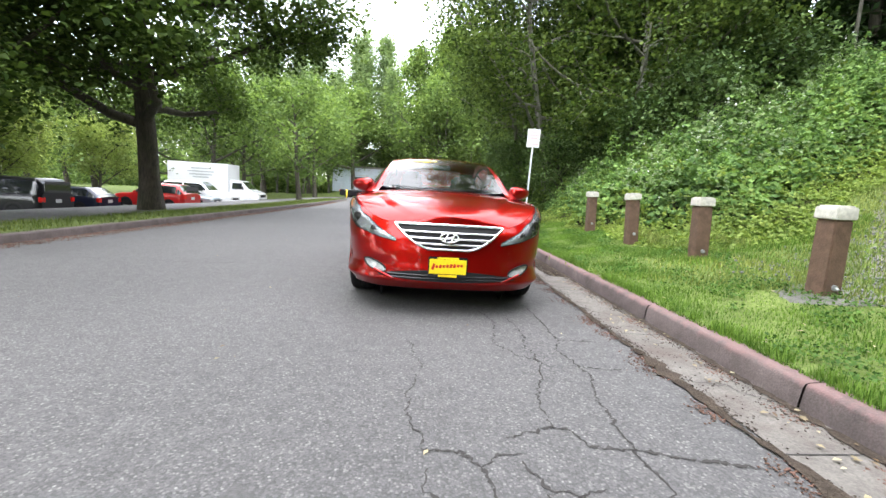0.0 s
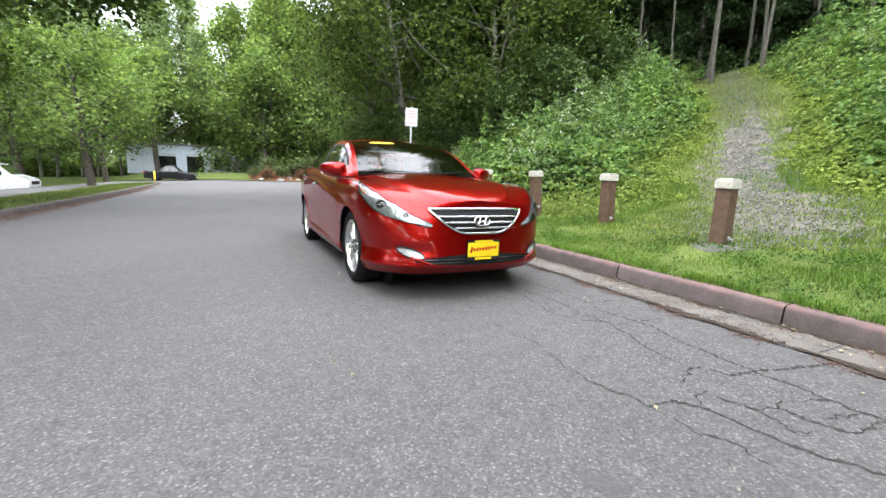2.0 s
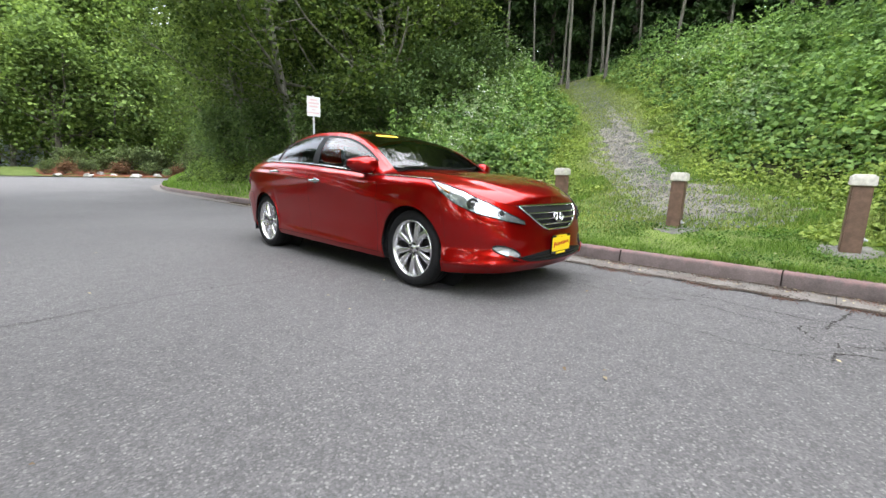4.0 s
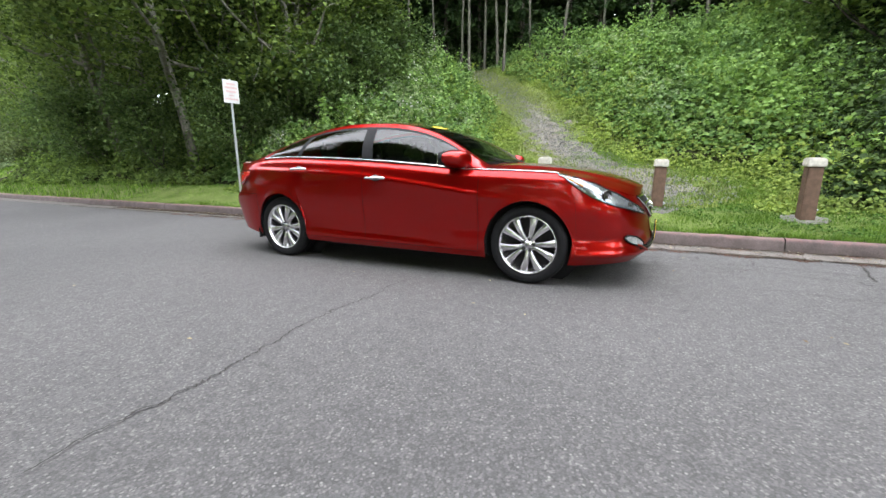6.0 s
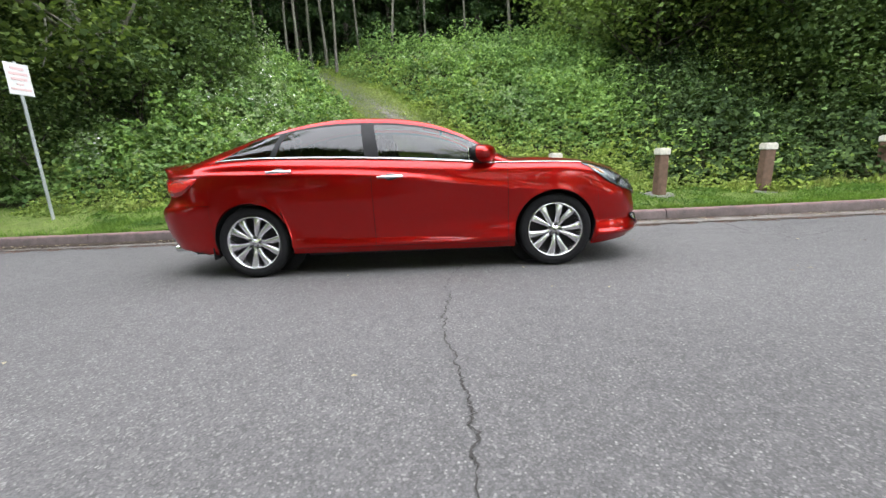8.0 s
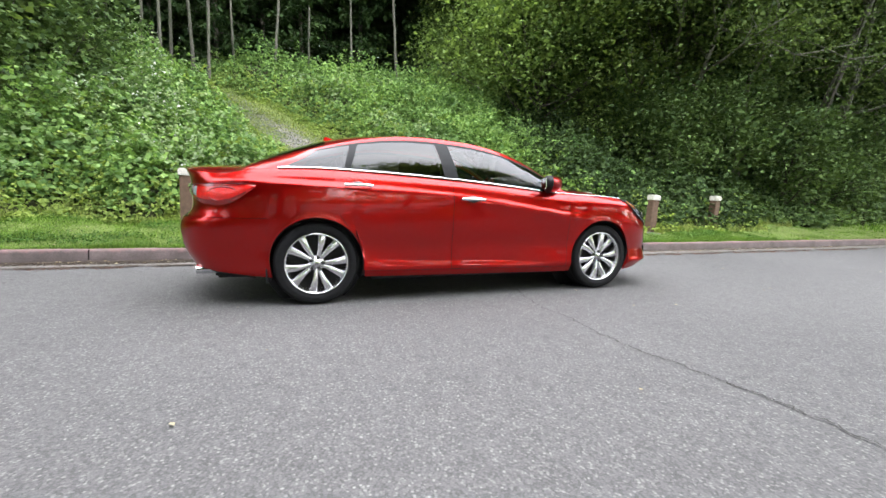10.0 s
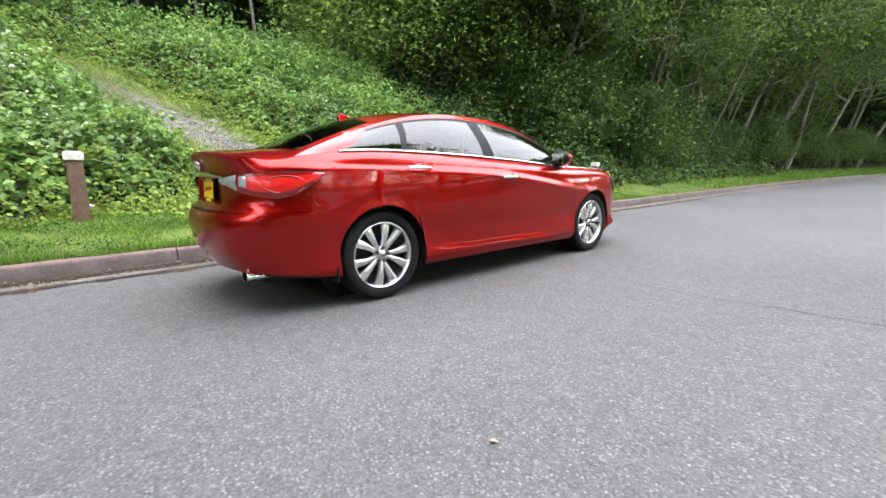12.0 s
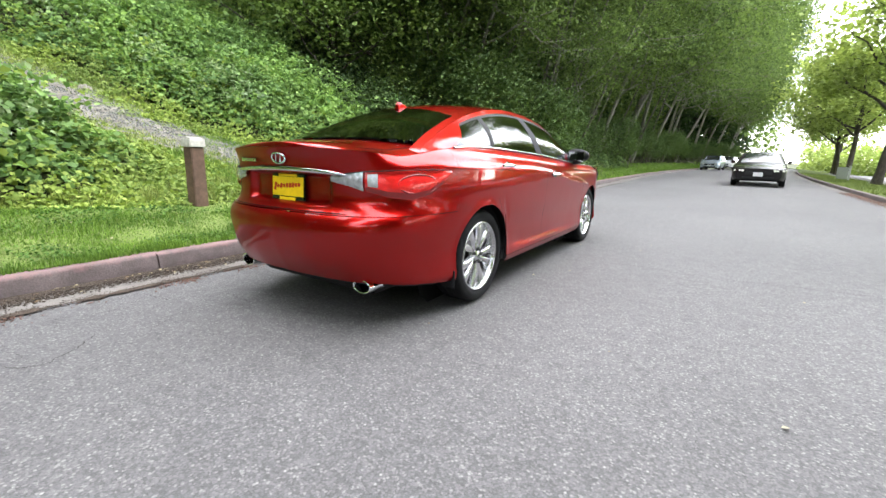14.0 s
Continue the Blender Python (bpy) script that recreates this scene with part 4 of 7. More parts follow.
        surf("rear_side_window", f, PRIVACY, car, lambda b: 2.63 + 0.06 * b, lambda b: 3.46 - 0.1 * b, 0.0, 0.84, 40, 14, fl, "tinted rear side window")
        surf("rear_divider", lambda a, b: glass_pt(a, b, 0.003, sg), BLACK, car, lambda b: 3.46 - 0.1 * b, lambda b: 3.51 - 0.08 * b, 0.0, 0.85, 6, 14, fl)
        surf("quarter_window", f, PRIVACY, car, lambda b: 3.51 - 0.08 * b, lambda b: 4.03 - 0.36 * b, 0.0, 0.84, 24, 14, fl)
    surf("cowl", lambda a, b: hood_pt(v_of_s(a), b, lambda q_: hood_z(q_), 0.004), BLACK, car, lambda b: 1.25 + 0.2 * b ** 2, 1.5, -0.8, 0.8, 12, 17, label="black cowl under the wipers")
    # grille: black mouth, chrome rim, bars and badge
    def nose_strip(name, xs, zs, half, mat, out, depth=0.006, label=""):
        xs, zs = np.asarray(xs, float), np.asarray(zs, float)
        v_ = np.interp(np.abs(xs), _o[:700, 0], vt[:700])
        p = body(v_, zs, out)
        p[:, 0] = np.where(xs < 0, -p[:, 0], p[:, 0])
        return ribbon(name, p, half, mat, car, (0, 0, 1), depth, label)
    def tail_strip(name, xs, zs, half, mat, out, depth=0.006, label=""):
        xs, zs = np.asarray(xs, float), np.asarray(zs, float)
        v_ = 17 - np.interp(np.abs(xs), _o[::-1][:900, 0], 17 - vt[::-1][:900])
        p = body(v_, zs, out)
        p[:, 0] = np.where(xs < 0, -p[:, 0], p[:, 0])
        return ribbon(name, p, half, mat, car, (0, 0, 1), depth, label)
    def nose_area(name, xs, zlo, zhi, mat, out, nz=10, label="", par=None):
        xs = np.asarray(xs, float)
        v_ = np.interp(np.abs(xs), _o[:900, 0], vt[:900])
        q = np.linspace(0, 1, nz)[None, :]
        Z = zlo(xs)[:, None] + (zhi(xs) - zlo(xs))[:, None] * q
        co = body(np.repeat(v_[:, None], nz, 1), Z, out)
        co[..., 0] = np.where(xs[:, None] < 0, -co[..., 0], co[..., 0])
        return patch_mesh(name, co, mat, car, True, label)
    gx = np.linspace(-0.44, 0.44, 61)
    g_lo = lambda x: 0.548 + 0.185 * np.clip((np.abs(x) - 0.14) / 0.3, 0, 1) ** 1.7
    g_hi = lambda x: 0.737 - 0.004 * (x / 0.44) ** 2
    nose_area("grille", gx, g_lo, g_hi, BLACK, 0.006, label="black grille with chrome bars")
    nose_strip("grille_rim", gx, g_lo(gx), 0.009, CHROME, 0.014, 0.008, "chrome rim under the grille")
    nose_strip("hood_garnish", gx, g_hi(gx) + 0.004, 0.011, CHROME, 0.014, 0.009, "chrome strip on the hood edge")
    for k, zc in enumerate((0.59, 0.635, 0.682)):
        w_ = float(np.interp(zc, g_lo(np.linspace(0.14, 0.44, 50)), np.linspace(0.14, 0.44, 50))) - 0.005
        bx = np.linspace(-w_, w_, 41)
        nose_strip("grille_bar", bx, 0 * bx + zc, 0.0075, CHROME, 0.016, 0.008)
    ang = np.linspace(0, 2 * np.pi, 49)
    nose_strip("badge_ring", 0.072 * np.cos(ang), 0.645 + 0.036 * np.sin(ang), 0.006, CHROME, 0.032, 0.006, "oval chrome badge")
    for dx in (-0.026, 0.026):
        tt = np.linspace(-1, 1, 9)
        nose_strip("badge_stroke", dx + 0.014 * tt, 0.645 + 0.028 * tt, 0.006, CHROME, 0.032, 0.006)
    tt = np.linspace(-1, 1, 9)
    nose_strip("badge_stroke", 0.026 * tt, 0.645 + 0.006 * tt, 0.006, CHROME, 0.032, 0.006)
    # lower intake, fog lamps, headlamps
    ix = np.linspace(-0.56, 0.56, 61)
    nose_area("lower_intake", ix, lambda x: 0.287 + 0.03 * (x / 0.56) ** 2, lambda x: 0.383 - 0.05 * (x / 0.56) ** 2, BLACK, 0.004, label="black lower air intake")
    for k in (0.315, 0.34):
        nose_strip("intake_slat", ix * 0.9, 0 * ix + k, 0.004, GLOSSBLACK, 0.012, 0.004)
    for sg in (1, -1):
        fx = np.linspace(0.5, 0.7, 21) * sg
        mid = lambda x: 0.39 + 0.03 * (np.abs(x) - 0.6) / 0.1
        wid = lambda x: 0.036 * np.sqrt(np.maximum(0.02, 1 - ((np.abs(x) - 0.6) / 0.101) ** 2))
        nose_area("fog_lamp", fx, lambda x: mid(x) - wid(x), lambda x: mid(x) + wid(x), LAMPCLEAR, 0.008, label="clear fog lamp in a black oval")
        nose_strip("fog_lamp_rim", fx, mid(fx) - wid(fx), 0.005, BLACK, 0.01, 0.005)
        nose_strip("fog_lamp_rim", fx, mid(fx) + wid(fx), 0.005, BLACK, 0.01, 0.005)
        lx = np.linspace(0.44, 0.6, 12) * sg
        nose_strip("bumper_crease", lx, 0.30 + 0.06 * (np.abs(lx) - 0.44) / 0.16, 0.009, RED, 0.012, 0.008)
        # headlamp: long swept lens wrapped round the corner
        v_in = float(np.interp(0.43, _o[:900, 0], vt[:900]))
        vq = np.linspace(v_in, V(0.66), 44)
        sq = outline(vq)[:, 1]
        k = sq
        hz_hi = np.minimum(np.interp(k, [0.03, 0.06, 0.14, 0.28, 0.43, 0.6, 0.7], [0.605, 0.66, 0.765, 0.85, 0.892, 0.92, 0.93]), edge_z(sq) - 0.003)
        hz_lo = np.interp(k, [0.03, 0.06, 0.14, 0.23, 0.37, 0.5, 0.6, 0.7], [0.59, 0.61, 0.65, 0.68, 0.745, 0.832, 0.9, 0.925])
        q = np.linspace(0, 1, 14)[None, :]
        Vm = np.repeat(vq[:, None], 14, 1)
        Zm = hz_lo[:, None] + (hz_hi - hz_lo)[:, None] * q
        lamp = patch_mesh("headlamp", body(Vm, Zm, 0.003, sg), LAMPWELL, car, sg < 0, "swept clear headlamp")
        patch_mesh("lens", body(Vm, Zm, 0.010 + 0.012 * np.sin(np.pi * q) + 0 * Vm, sg), LENS, lamp, sg < 0)
        rimp = np.concatenate([body(vq, hz_lo, 0.009, sg), body(vq, hz_hi, 0.009, sg)[::-1]])
        ribbon("lamp_rim", rimp, 0.003, BLACK, lamp, (0, 0, 1), 0.003)
        for va, za, rr in ((0.24, 0.755, 0.045), (0.11, 0.68, 0.026)):
            c = body(np.array(V(va)), np.array(za), 0.001, sg)
            v, f = lathe([(0.001, 0.016), (rr * 0.45, 0.012), (rr * 0.72, 0.002), (rr * 0.76, 0.006), (rr, 0.012), (rr * 1.05, 0.0)], 28)
            pr = child("projector", mesh_np("projector", v, f, DISC, True), lamp)
            pr.matrix_local = Matrix.Translation(Vector(c)) @ pose(0, 0, 0, 0, 0, -55 if sg > 0 else -125)
        ka = slice(33, 41)
        zm_ = (hz_lo * 0.5 + hz_hi * 0.5)[ka]
        ribbon("turn_lamp", body(vq[ka], zm_, 0.006, sg), 0.009, AMBER, lamp, (0, 0, 1), 0.002)
    # rear: chrome bar, badge, recess, lamps, exhausts
    cx = np.linspace(-0.5, 0.5, 41)
    tail_strip("chrome_bar", cx, 0.945 - 0.022 * (cx / 0.5) ** 2, 0.013 * (1.1 - 0.9 * np.abs(cx / 0.5) ** 4), CHROME, 0.012, 0.01, "chrome bar over the plate recess")
    tail_strip("badge_ring", 0.06 * np.cos(ang), 1.005 + 0.03 * np.sin(ang), 0.006, CHROME, 0.012, 0.006, "oval chrome badge")
    for dx in (-0.02, 0.02):
        tail_strip("badge_stroke", dx + 0.012 * tt, 1.005 - 0.022 * tt, 0.005, CHROME, 0.012, 0.005)
    for k in range(6):
        bx = 0.26 + 0.035 * k + 0.01 * tt
        tail_strip("name_stroke", bx, 0.99 + 0 * bx, 0.012, CHROME, 0.008, 0.003)
    edge = np.linspace(-0.52, 0.52, 30)
    tail_strip("recess_edge", edge, 0.708 + 0 * edge, 0.0018, BLACK, 0.003, 0.002)
    for sg in (1, -1):
        v_in = 17 - float(np.interp(0.4, _o[::-1][:900, 0], 17 - vt[::-1][:900]))
        v_mid = 17 - float(np.interp(0.6, _o[::-1][:900, 0], 17 - vt[::-1][:900]))
        def lamp_band(name, va, vb, mat, out, par, label="", n=30, lo_k=0.0, hi_k=1.0):
            vq = np.linspace(va, vb, n)
            sq = outline(vq)[:, 1]
            hi = np.interp(sq, [4.2, 4.32, 4.5, 4.66, 4.74, 4.79, 4.803], [0.945, 0.95, 0.95, 0.945, 0.938, 0.918, 0.906])
            lo = np.interp(sq, [4.2, 4.32, 4.44, 4.55, 4.66, 4.74, 4.79, 4.803], [0.938, 0.87, 0.808, 0.785, 0.8, 0.838, 0.882, 0.9])
            q = lo_k + (hi_k - lo_k) * np.linspace(0, 1, 10)[None, :]
            Zm = lo[:, None] + (hi - lo)[:, None] * q
            return patch_mesh(name, body(np.repeat(vq[:, None], 10, 1), Zm, out + 0.008 * np.sin(np.pi * q) + 0 * Zm, sg), mat, par, sg < 0, label)
        tl = lamp_band("tail_lamp", V(4.21), v_mid, TAILRED, 0.008, car, "long red tail lamp with clear inner end", 44)
        ve = np.linspace(V(4.21), v_in, 50)
        se_ = outline(ve)[:, 1]
        he = np.interp(se_, [4.2, 4.32, 4.5, 4.66, 4.74, 4.79, 4.803], [0.945, 0.95, 0.95, 0.945, 0.938, 0.918, 0.906])
        ribbon("lamp_seal", body(ve, he + 0.003, 0.006, sg), 0.0035, BLACK, tl, (0, 0, 1), 0.002)
        lamp_band("reversing_lamp", v_mid + 0.05, v_in, LAMPCLEAR, 0.008, tl, "clear reversing lamp")
        lamp_band("clear_bowl", v_mid - 0.3, v_mid - 0.06, LAMPCLEAR, 0.012, tl, "", 12, 0.3, 0.95)
        lamp_band("lower_lens", V(4.3), v_mid - 0.02, DEEPRED, 0.0125, tl, "deep red lower lens", 30, 0.02, 0.24)
        lamp_band("upper_lens", V(4.3), v_mid - 0.02, DEEPRED, 0.0125, tl, "", 30, 0.9, 0.99)
        sd = np.linspace(4.28, 4.71, 20)
        ribbon("boot_shut_line", hood_pt(v_of_s(sd), 0 * sd + 0.84 * sg, deck_z, 0.0006), 0.0025, BLACK, car, (1, 0, 0), 0.001)
        vr = np.linspace(V(4.36), V(4.62), 21)
        a_ = np.linspace(0, 2 * np.pi, 33)
        vm_, dv_ = (vr[0] + vr[-1]) / 2, (vr[-1] - vr[0]) / 2
        ribbon("lamp_ring", body(vm_ + dv_ * np.cos(a_), 0.872 + 0.055 * np.sin(a_), 0.013, sg), 0.005, DEEPRED, tl, (0, 0, 1), 0.002)
        body_patch("reflector", V(4.2), V(4.45), const(0.47), const(0.485), RED, car, 0.007, 14, 3, sg)
        bm = bmesh.new()
        tube(bm, (sg * 0.56, 2.212, 0.276), (sg * 0.56, 2.0, 0.276), 0.042, 0.04, 28, False)
        tube(bm, (sg * 0.56, 2.212, 0.276), (sg * 0.56, 2.0, 0.276), 0.034, 0.032, 28, False)
        tube(bm, (sg * 0.56, 2.215, 0.276), (sg * 0.56, 2.212, 0.276), 0.038, 0.042, 28, False)
        tube(bm, (sg * 0.56, 2.215, 0.276), (sg * 0.56, 2.212, 0.276), 0.038, 0.034, 28, False)
        for v in bm.verts:
            v.co.x = sg * 0.56 + (v.co.x - sg * 0.56) * 1.7
        ex = part("exhaust_tip", bm, CHROME, car, "oval chrome exhaust tip", True)
        bm = bmesh.new()
        box(bm, sg * 0.56, 2.12, 0.276, 0.11, 0.02, 0.05)
        part("exhaust_core", bm, BLACK, ex)
    # plates: yellow dealer inserts in black frames, with an unreadable red mark
    def dealer_plate(name, yy, zz, face, tilt):
        bm = bmesh.new()
        box(bm, 0, 0, 0, 0.315, 0.012, 0.165, 0.006)
        pl = part(name, bm, GLOSSBLACK, car, "yellow dealer plate in a black frame")
        pl.matrix_local = pose(-0.005, yy - 5.88, zz, tilt, 0, 0)
        bm = bmesh.new()
        box(bm, 0, face * 0.007, 0.004, 0.295, 0.004, 0.118, 0.001)
        part("plate_face", bm, PLATE, pl)
        bm = bmesh.new()
        box(bm, 0, face * 0.007, -0.07, 0.15, 0.004, 0.018)
        part("plate_edge", bm, PLATE, pl)
        bm = bmesh.new()
        box(bm, 0, face * 0.007, 0.072, 0.17, 0.004, 0.014)
        part("plate_edge", bm, PLATE, pl)
        bm = bmesh.new()
        r = random.Random(4)
        for k in range(9):
            hgt = 0.05 if k == 0 else r.choice((0.022, 0.03, 0.026))
            box(bm, (-0.115 + 0.028 * k) * -face, face * 0.0095, 0.002 + 0.002 * k, 0.02, 0.002, hgt, 0.0, rot=Euler((0, radians(-16 * face), 0)).to_matrix())
        part("plate_mark", bm, PLATEINK, pl)
    dealer_plate("front_plate", 3.452, 0.415, -1, 2)
    dealer_plate("rear_plate", 8.135, 0.83, 1, 4)
    # mirrors, handles, wipers, aerial, sticker
    for sg in (1, -1):
        bm = bmesh.new()
        bmesh.ops.create_uvsphere(bm, u_segments=24, v_segments=14, radius=1)
        for v in bm.verts:
            p = v.co
            q = Vector((math.copysign(abs(p.x) ** 0.8, p.x), math.copysign(abs(p.y) ** 0.8, p.y), math.copysign(abs(p.z) ** 0.75, p.z)))
            back = 1.0 if q.y < 0 else 0.45
            v.co = Vector((sg * (0.9 + 0.13 * q.x), 1.6 - 2.41 + 0.13 * q.y * back + 0.055 * q.x, 1.05 + 0.076 * q.z * (1 - 0.28 * q.x) + 0.008 * q.x))
        mir = part("mirror", bm, RED, car, "red door mirror with a black back", True)
        rear_half = bmesh.new()
        bmesh.ops.create_uvsphere(rear_half, u_segments=24, v_segments=14, radius=1)
        for v in rear_half.verts:
            p = v.co
            q = Vector((math.copysign(abs(p.x) ** 0.8, p.x), max(-0.1, math.copysign(abs(p.y) ** 0.8, p.y)), math.copysign(abs(p.z) ** 0.75, p.z)))
            v.co = Vector((sg * (0.9 + 0.134 * q.x), 1.6 - 2.41 + 0.068 * q.y + 0.055 * q.x, 1.05 + 0.079 * q.z * (1 - 0.28 * q.x) + 0.008 * q.x))
        part("mirror_back", rear_half, BLACK, mir, "black back of the mirror housing", True)
        bm = bmesh.new()
        box(bm, sg * 0.8, 1.63 - 2.41, 0.99, 0.14, 0.07, 0.03, 0.01)
        part("mirror_stalk", bm, GLOSSBLACK, mir)
        bm = bmesh.new()
        box(bm, sg * 0.905, 1.671 - 2.41, 1.05, 0.19, 0.006, 0.1, 0.002, rot=Euler((0, 0, radians(20 * sg))).to_matrix())
        part("mirror_glass", bm, CHROME, mir)
        for a, b, zz in ((2.29, 2.51, 0.885), (3.29, 3.51, 0.972)):
            ss = np.linspace(a, b, 17)
            bow = 0.012 + 0.03 * np.sin(np.linspace(0.12, np.pi - 0.12, 17)) ** 0.7
            hd = ribbon("door_handle", body(v_of_s(ss), zz + 0 * ss, bow, sg), 0.0115, CHROME, car, (0, 0, 1), 0.009, "chrome door handle")
            sc = np.linspace(a + 0.04, b - 0.04, 9)
            # flat black patch painted for the shade inside the body-coloured cup
            ribbon("handle_cup_dark", body(v_of_s(sc), zz + 0 * sc, 0.003, sg), 0.03 * np.sin(np.linspace(0.25, np.pi - 0.25, 9)), GLOSSBLACK, hd, (0, 0, 1), 0.002)
    for x0, x1 in ((-0.55, 0.05), (0.0, 0.55)):
        xx = np.linspace(x0, x1, 15)
        u = xx / 0.72
        s_ = 1.285 + 0.17 * u ** 2 + 0.03 * np.linspace(0, 1, 15)
        p = top_pt(s_, u, 0.016)
        ribbon("wiper", p, 0.004, BLACK, car, (0, 1, 0.4), 0.004)
    bm = bmesh.new()
    fin = [(3.45, 1.412, 0.022), (3.51, 1.418, 0.022), (3.56, 1.442, 0.009), (3.588, 1.447, 0.006), (3.604, 1.425, 0.009), (3.6, 1.383, 0.022)]
    lv = [bm.verts.new((-w, a - 2.41, z)) for a, z, w in fin]
    rv = [bm.verts.new((w, a - 2.41, z)) for a, z, w in fin]
    bm.faces.new(lv)
    bm.faces.new(rv[::-1])
    for k in range(len(fin)):
        n_ = (k + 1) % len(fin)
        bm.faces.new((lv[k], rv[k], rv[n_], lv[n_]))
    part("fin_aerial", bm, RED, car, "red shark fin aerial")
    th = np.linspace(0, 2 * np.pi, 33)
    U = np.linspace(0, 1, 5)
    st = np.stack([top_pt(2.06 + 0.045 * r_ * np.sin(th), -0.35 + 0.26 * r_ * np.cos(th), 0.0075) for r_ in U], 0)
    patch_mesh("window_sticker", st, YELLOW, car, label="yellow oval windscreen sticker")
    # cabin
    bm = bmesh.new()
    box(bm, 0, 2.6 - 2.41, 0.45, 1.5, 2.7, 0.5, 0.05)
    box(bm, 0, 1.55 - 2.41, 0.86, 1.46, 0.55, 0.2, 0.05)
    box(bm, 0, 4.0 - 2.41, 0.9, 1.3, 0.5, 0.35, 0.05)
    part("dashboard", bm, CABIN, car, "dark cabin trim")
    for sx, s_ in ((-0.37, 2.45), (0.37, 2.45), (-0.37, 3.35), (0.37, 3.35)):
        bm = bmesh.new()
        box(bm, sx, s_ - 2.41, 0.85, 0.48, 0.16, 0.6, 0.06, 0.85, rot=Euler((radians(-14), 0, 0)).to_matrix())
        box(bm, sx, s_ - 0.28 - 2.41, 0.62, 0.5, 0.5, 0.14, 0.05)
        box(bm, sx, s_ + 0.09 - 2.41, 1.19, 0.26, 0.1, 0.17, 0.04)
        part("seat", bm, SEAT, car)
    a_ = np.linspace(0, 2 * np.pi, 33)
    ring = np.stack([-0.37 + 0.18 * np.cos(a_), 1.95 - 2.41 + 0.07 * np.sin(a_), 0.92 + 0.165 * np.sin(a_)], -1)
    ring[:, 0] += 0.74
    ribbon("steering_wheel", ring, 0.014, CABIN, car, (0, -1, 0.4), 0.014)
    bm = bmesh.new()
    box(bm, 0, 1.95 - 2.41, 1.31, 0.22, 0.03, 0.06, 0.012)
    part("rear_view_mirror", bm, BLACK, car)
    # floor pan, wheel wells, mud flaps, wheels
    bm = bmesh.new()
    box(bm, 0, 2.325 - 2.41, 0.235, 1.5, 1.9, 0.13, 0.02)
    box(bm, 0, 0.9 - 2.41, 0.235, 1.1, 1.1, 0.12, 0.02)
    box(bm, 0, 3.85 - 2.41, 0.25, 1.1, 1.3, 0.12, 0.02)
    part("floor_pan", bm, BLACK, car)
    for s_ in (HUB_F, HUB_R):
        for sg in (1, -1):
            a_ = np.linspace(-0.35, np.pi + 0.35, 40)
            xs_ = np.array((0.85, 0.82, 0.58))
            rr_ = np.array((ARCH - 0.002, ARCH - 0.012, ARCH - 0.012))
            P = np.stack([np.repeat(xs_[None, :] * sg, 40, 0), s_ - 2.41 + np.cos(a_)[:, None] * rr_, HUB_Z + np.sin(a_)[:, None] * rr_], -1)
            patch_mesh("wheel_well", P, BLACK, car, sg < 0)
            bm = bmesh.new()
            tube(bm, (sg * 0.57, s_ - 2.41, HUB_Z), (sg * 0.58, s_ - 2.41, HUB_Z), 0.42, 0.42, 32)
            part("wheel_well_back", bm, BLACK, car)
            build_wheel(car, sg * 0.76, s_, sg)
            if s_ == HUB_R:
                bm = bmesh.new()
                box(bm, sg * 0.83, s_ + 0.375 - 2.41, 0.25, 0.1, 0.012, 0.12, 0.004)
                part("mud_flap", bm, BLACK, car)
    return car


sedan = build_sedan()

# ---- trees ----
def tubes_np(lines, sides=7):
    """Corners and faces of tapered tubes along lines of (x, y, z, radius)."""
    V, F, base = [], [], 0
    a = np.linspace(0, 2 * np.pi, sides, endpoint=False)
    for ln in lines:
        ln = np.asarray(ln, float)
        p, r = ln[:, :3], ln[:, 3]
        t = np.gradient(p, axis=0)
        t /= np.linalg.norm(t, axis=1)[:, None] + 1e-9
        ref = np.where(np.abs(t[:, 2:3]) > 0.9, np.array([[1.0, 0, 0]]), np.array([[0, 0, 1.0]]))
        u = np.cross(t, ref)
        u /= np.linalg.norm(u, axis=1)[:, None] + 1e-9
        w = np.cross(t, u)
        ring = p[:, None, :] + r[:, None, None] * (np.cos(a)[None, :, None] * u[:, None, :] + np.sin(a)[None, :, None] * w[:, None, :])
        n = len(p)
        V.append(ring.reshape(-1, 3))
        i = np.arange(n - 1)[:, None] * sides + np.arange(sides)[None, :] + base
        j = np.arange(n - 1)[:, None] * sides + (np.arange(sides)[None, :] + 1) % sides + base
        F.append(np.stack([i, j, j + sides, i + sides], -1).reshape(-1, 4))
        base += n * sides
    return np.concatenate(V), np.concatenate(F)


def leaves_np(pos, size, rng, droop=0.35, fold=0.18, aspect=0.42, face=None):
    """Folded rhombic leaves at the given places."""
    n = len(pos)
    size = np.asarray(size) * np.ones(n)
    d = rng.normal(0, 1, (n, 3))
    d[:, 2] = d[:, 2] * 0.5 - droop
    d /= np.linalg.norm(d, axis=1)[:, None]
    up = rng.normal(0, 0.45, (n, 3))
    up[:, 2] += 1.0
    if face is not None:
        up = up + face
    s = np.cross(d, up)
    s /= np.linalg.norm(s, axis=1)[:, None] + 1e-9
    nn = np.cross(s, d)
    L, W = size[:, None], size[:, None] * aspect
    a = pos
    m = pos + d * L * 0.5
    b1 = m + s * W + nn * L * fold
    b2 = m - s * W + nn * L * fold
    c = pos + d * L
    v = np.stack([a, b1, c, b2], 1).reshape(-1, 3)
    f = np.arange(n * 4, dtype=np.int32).reshape(n, 4)
    return v, f


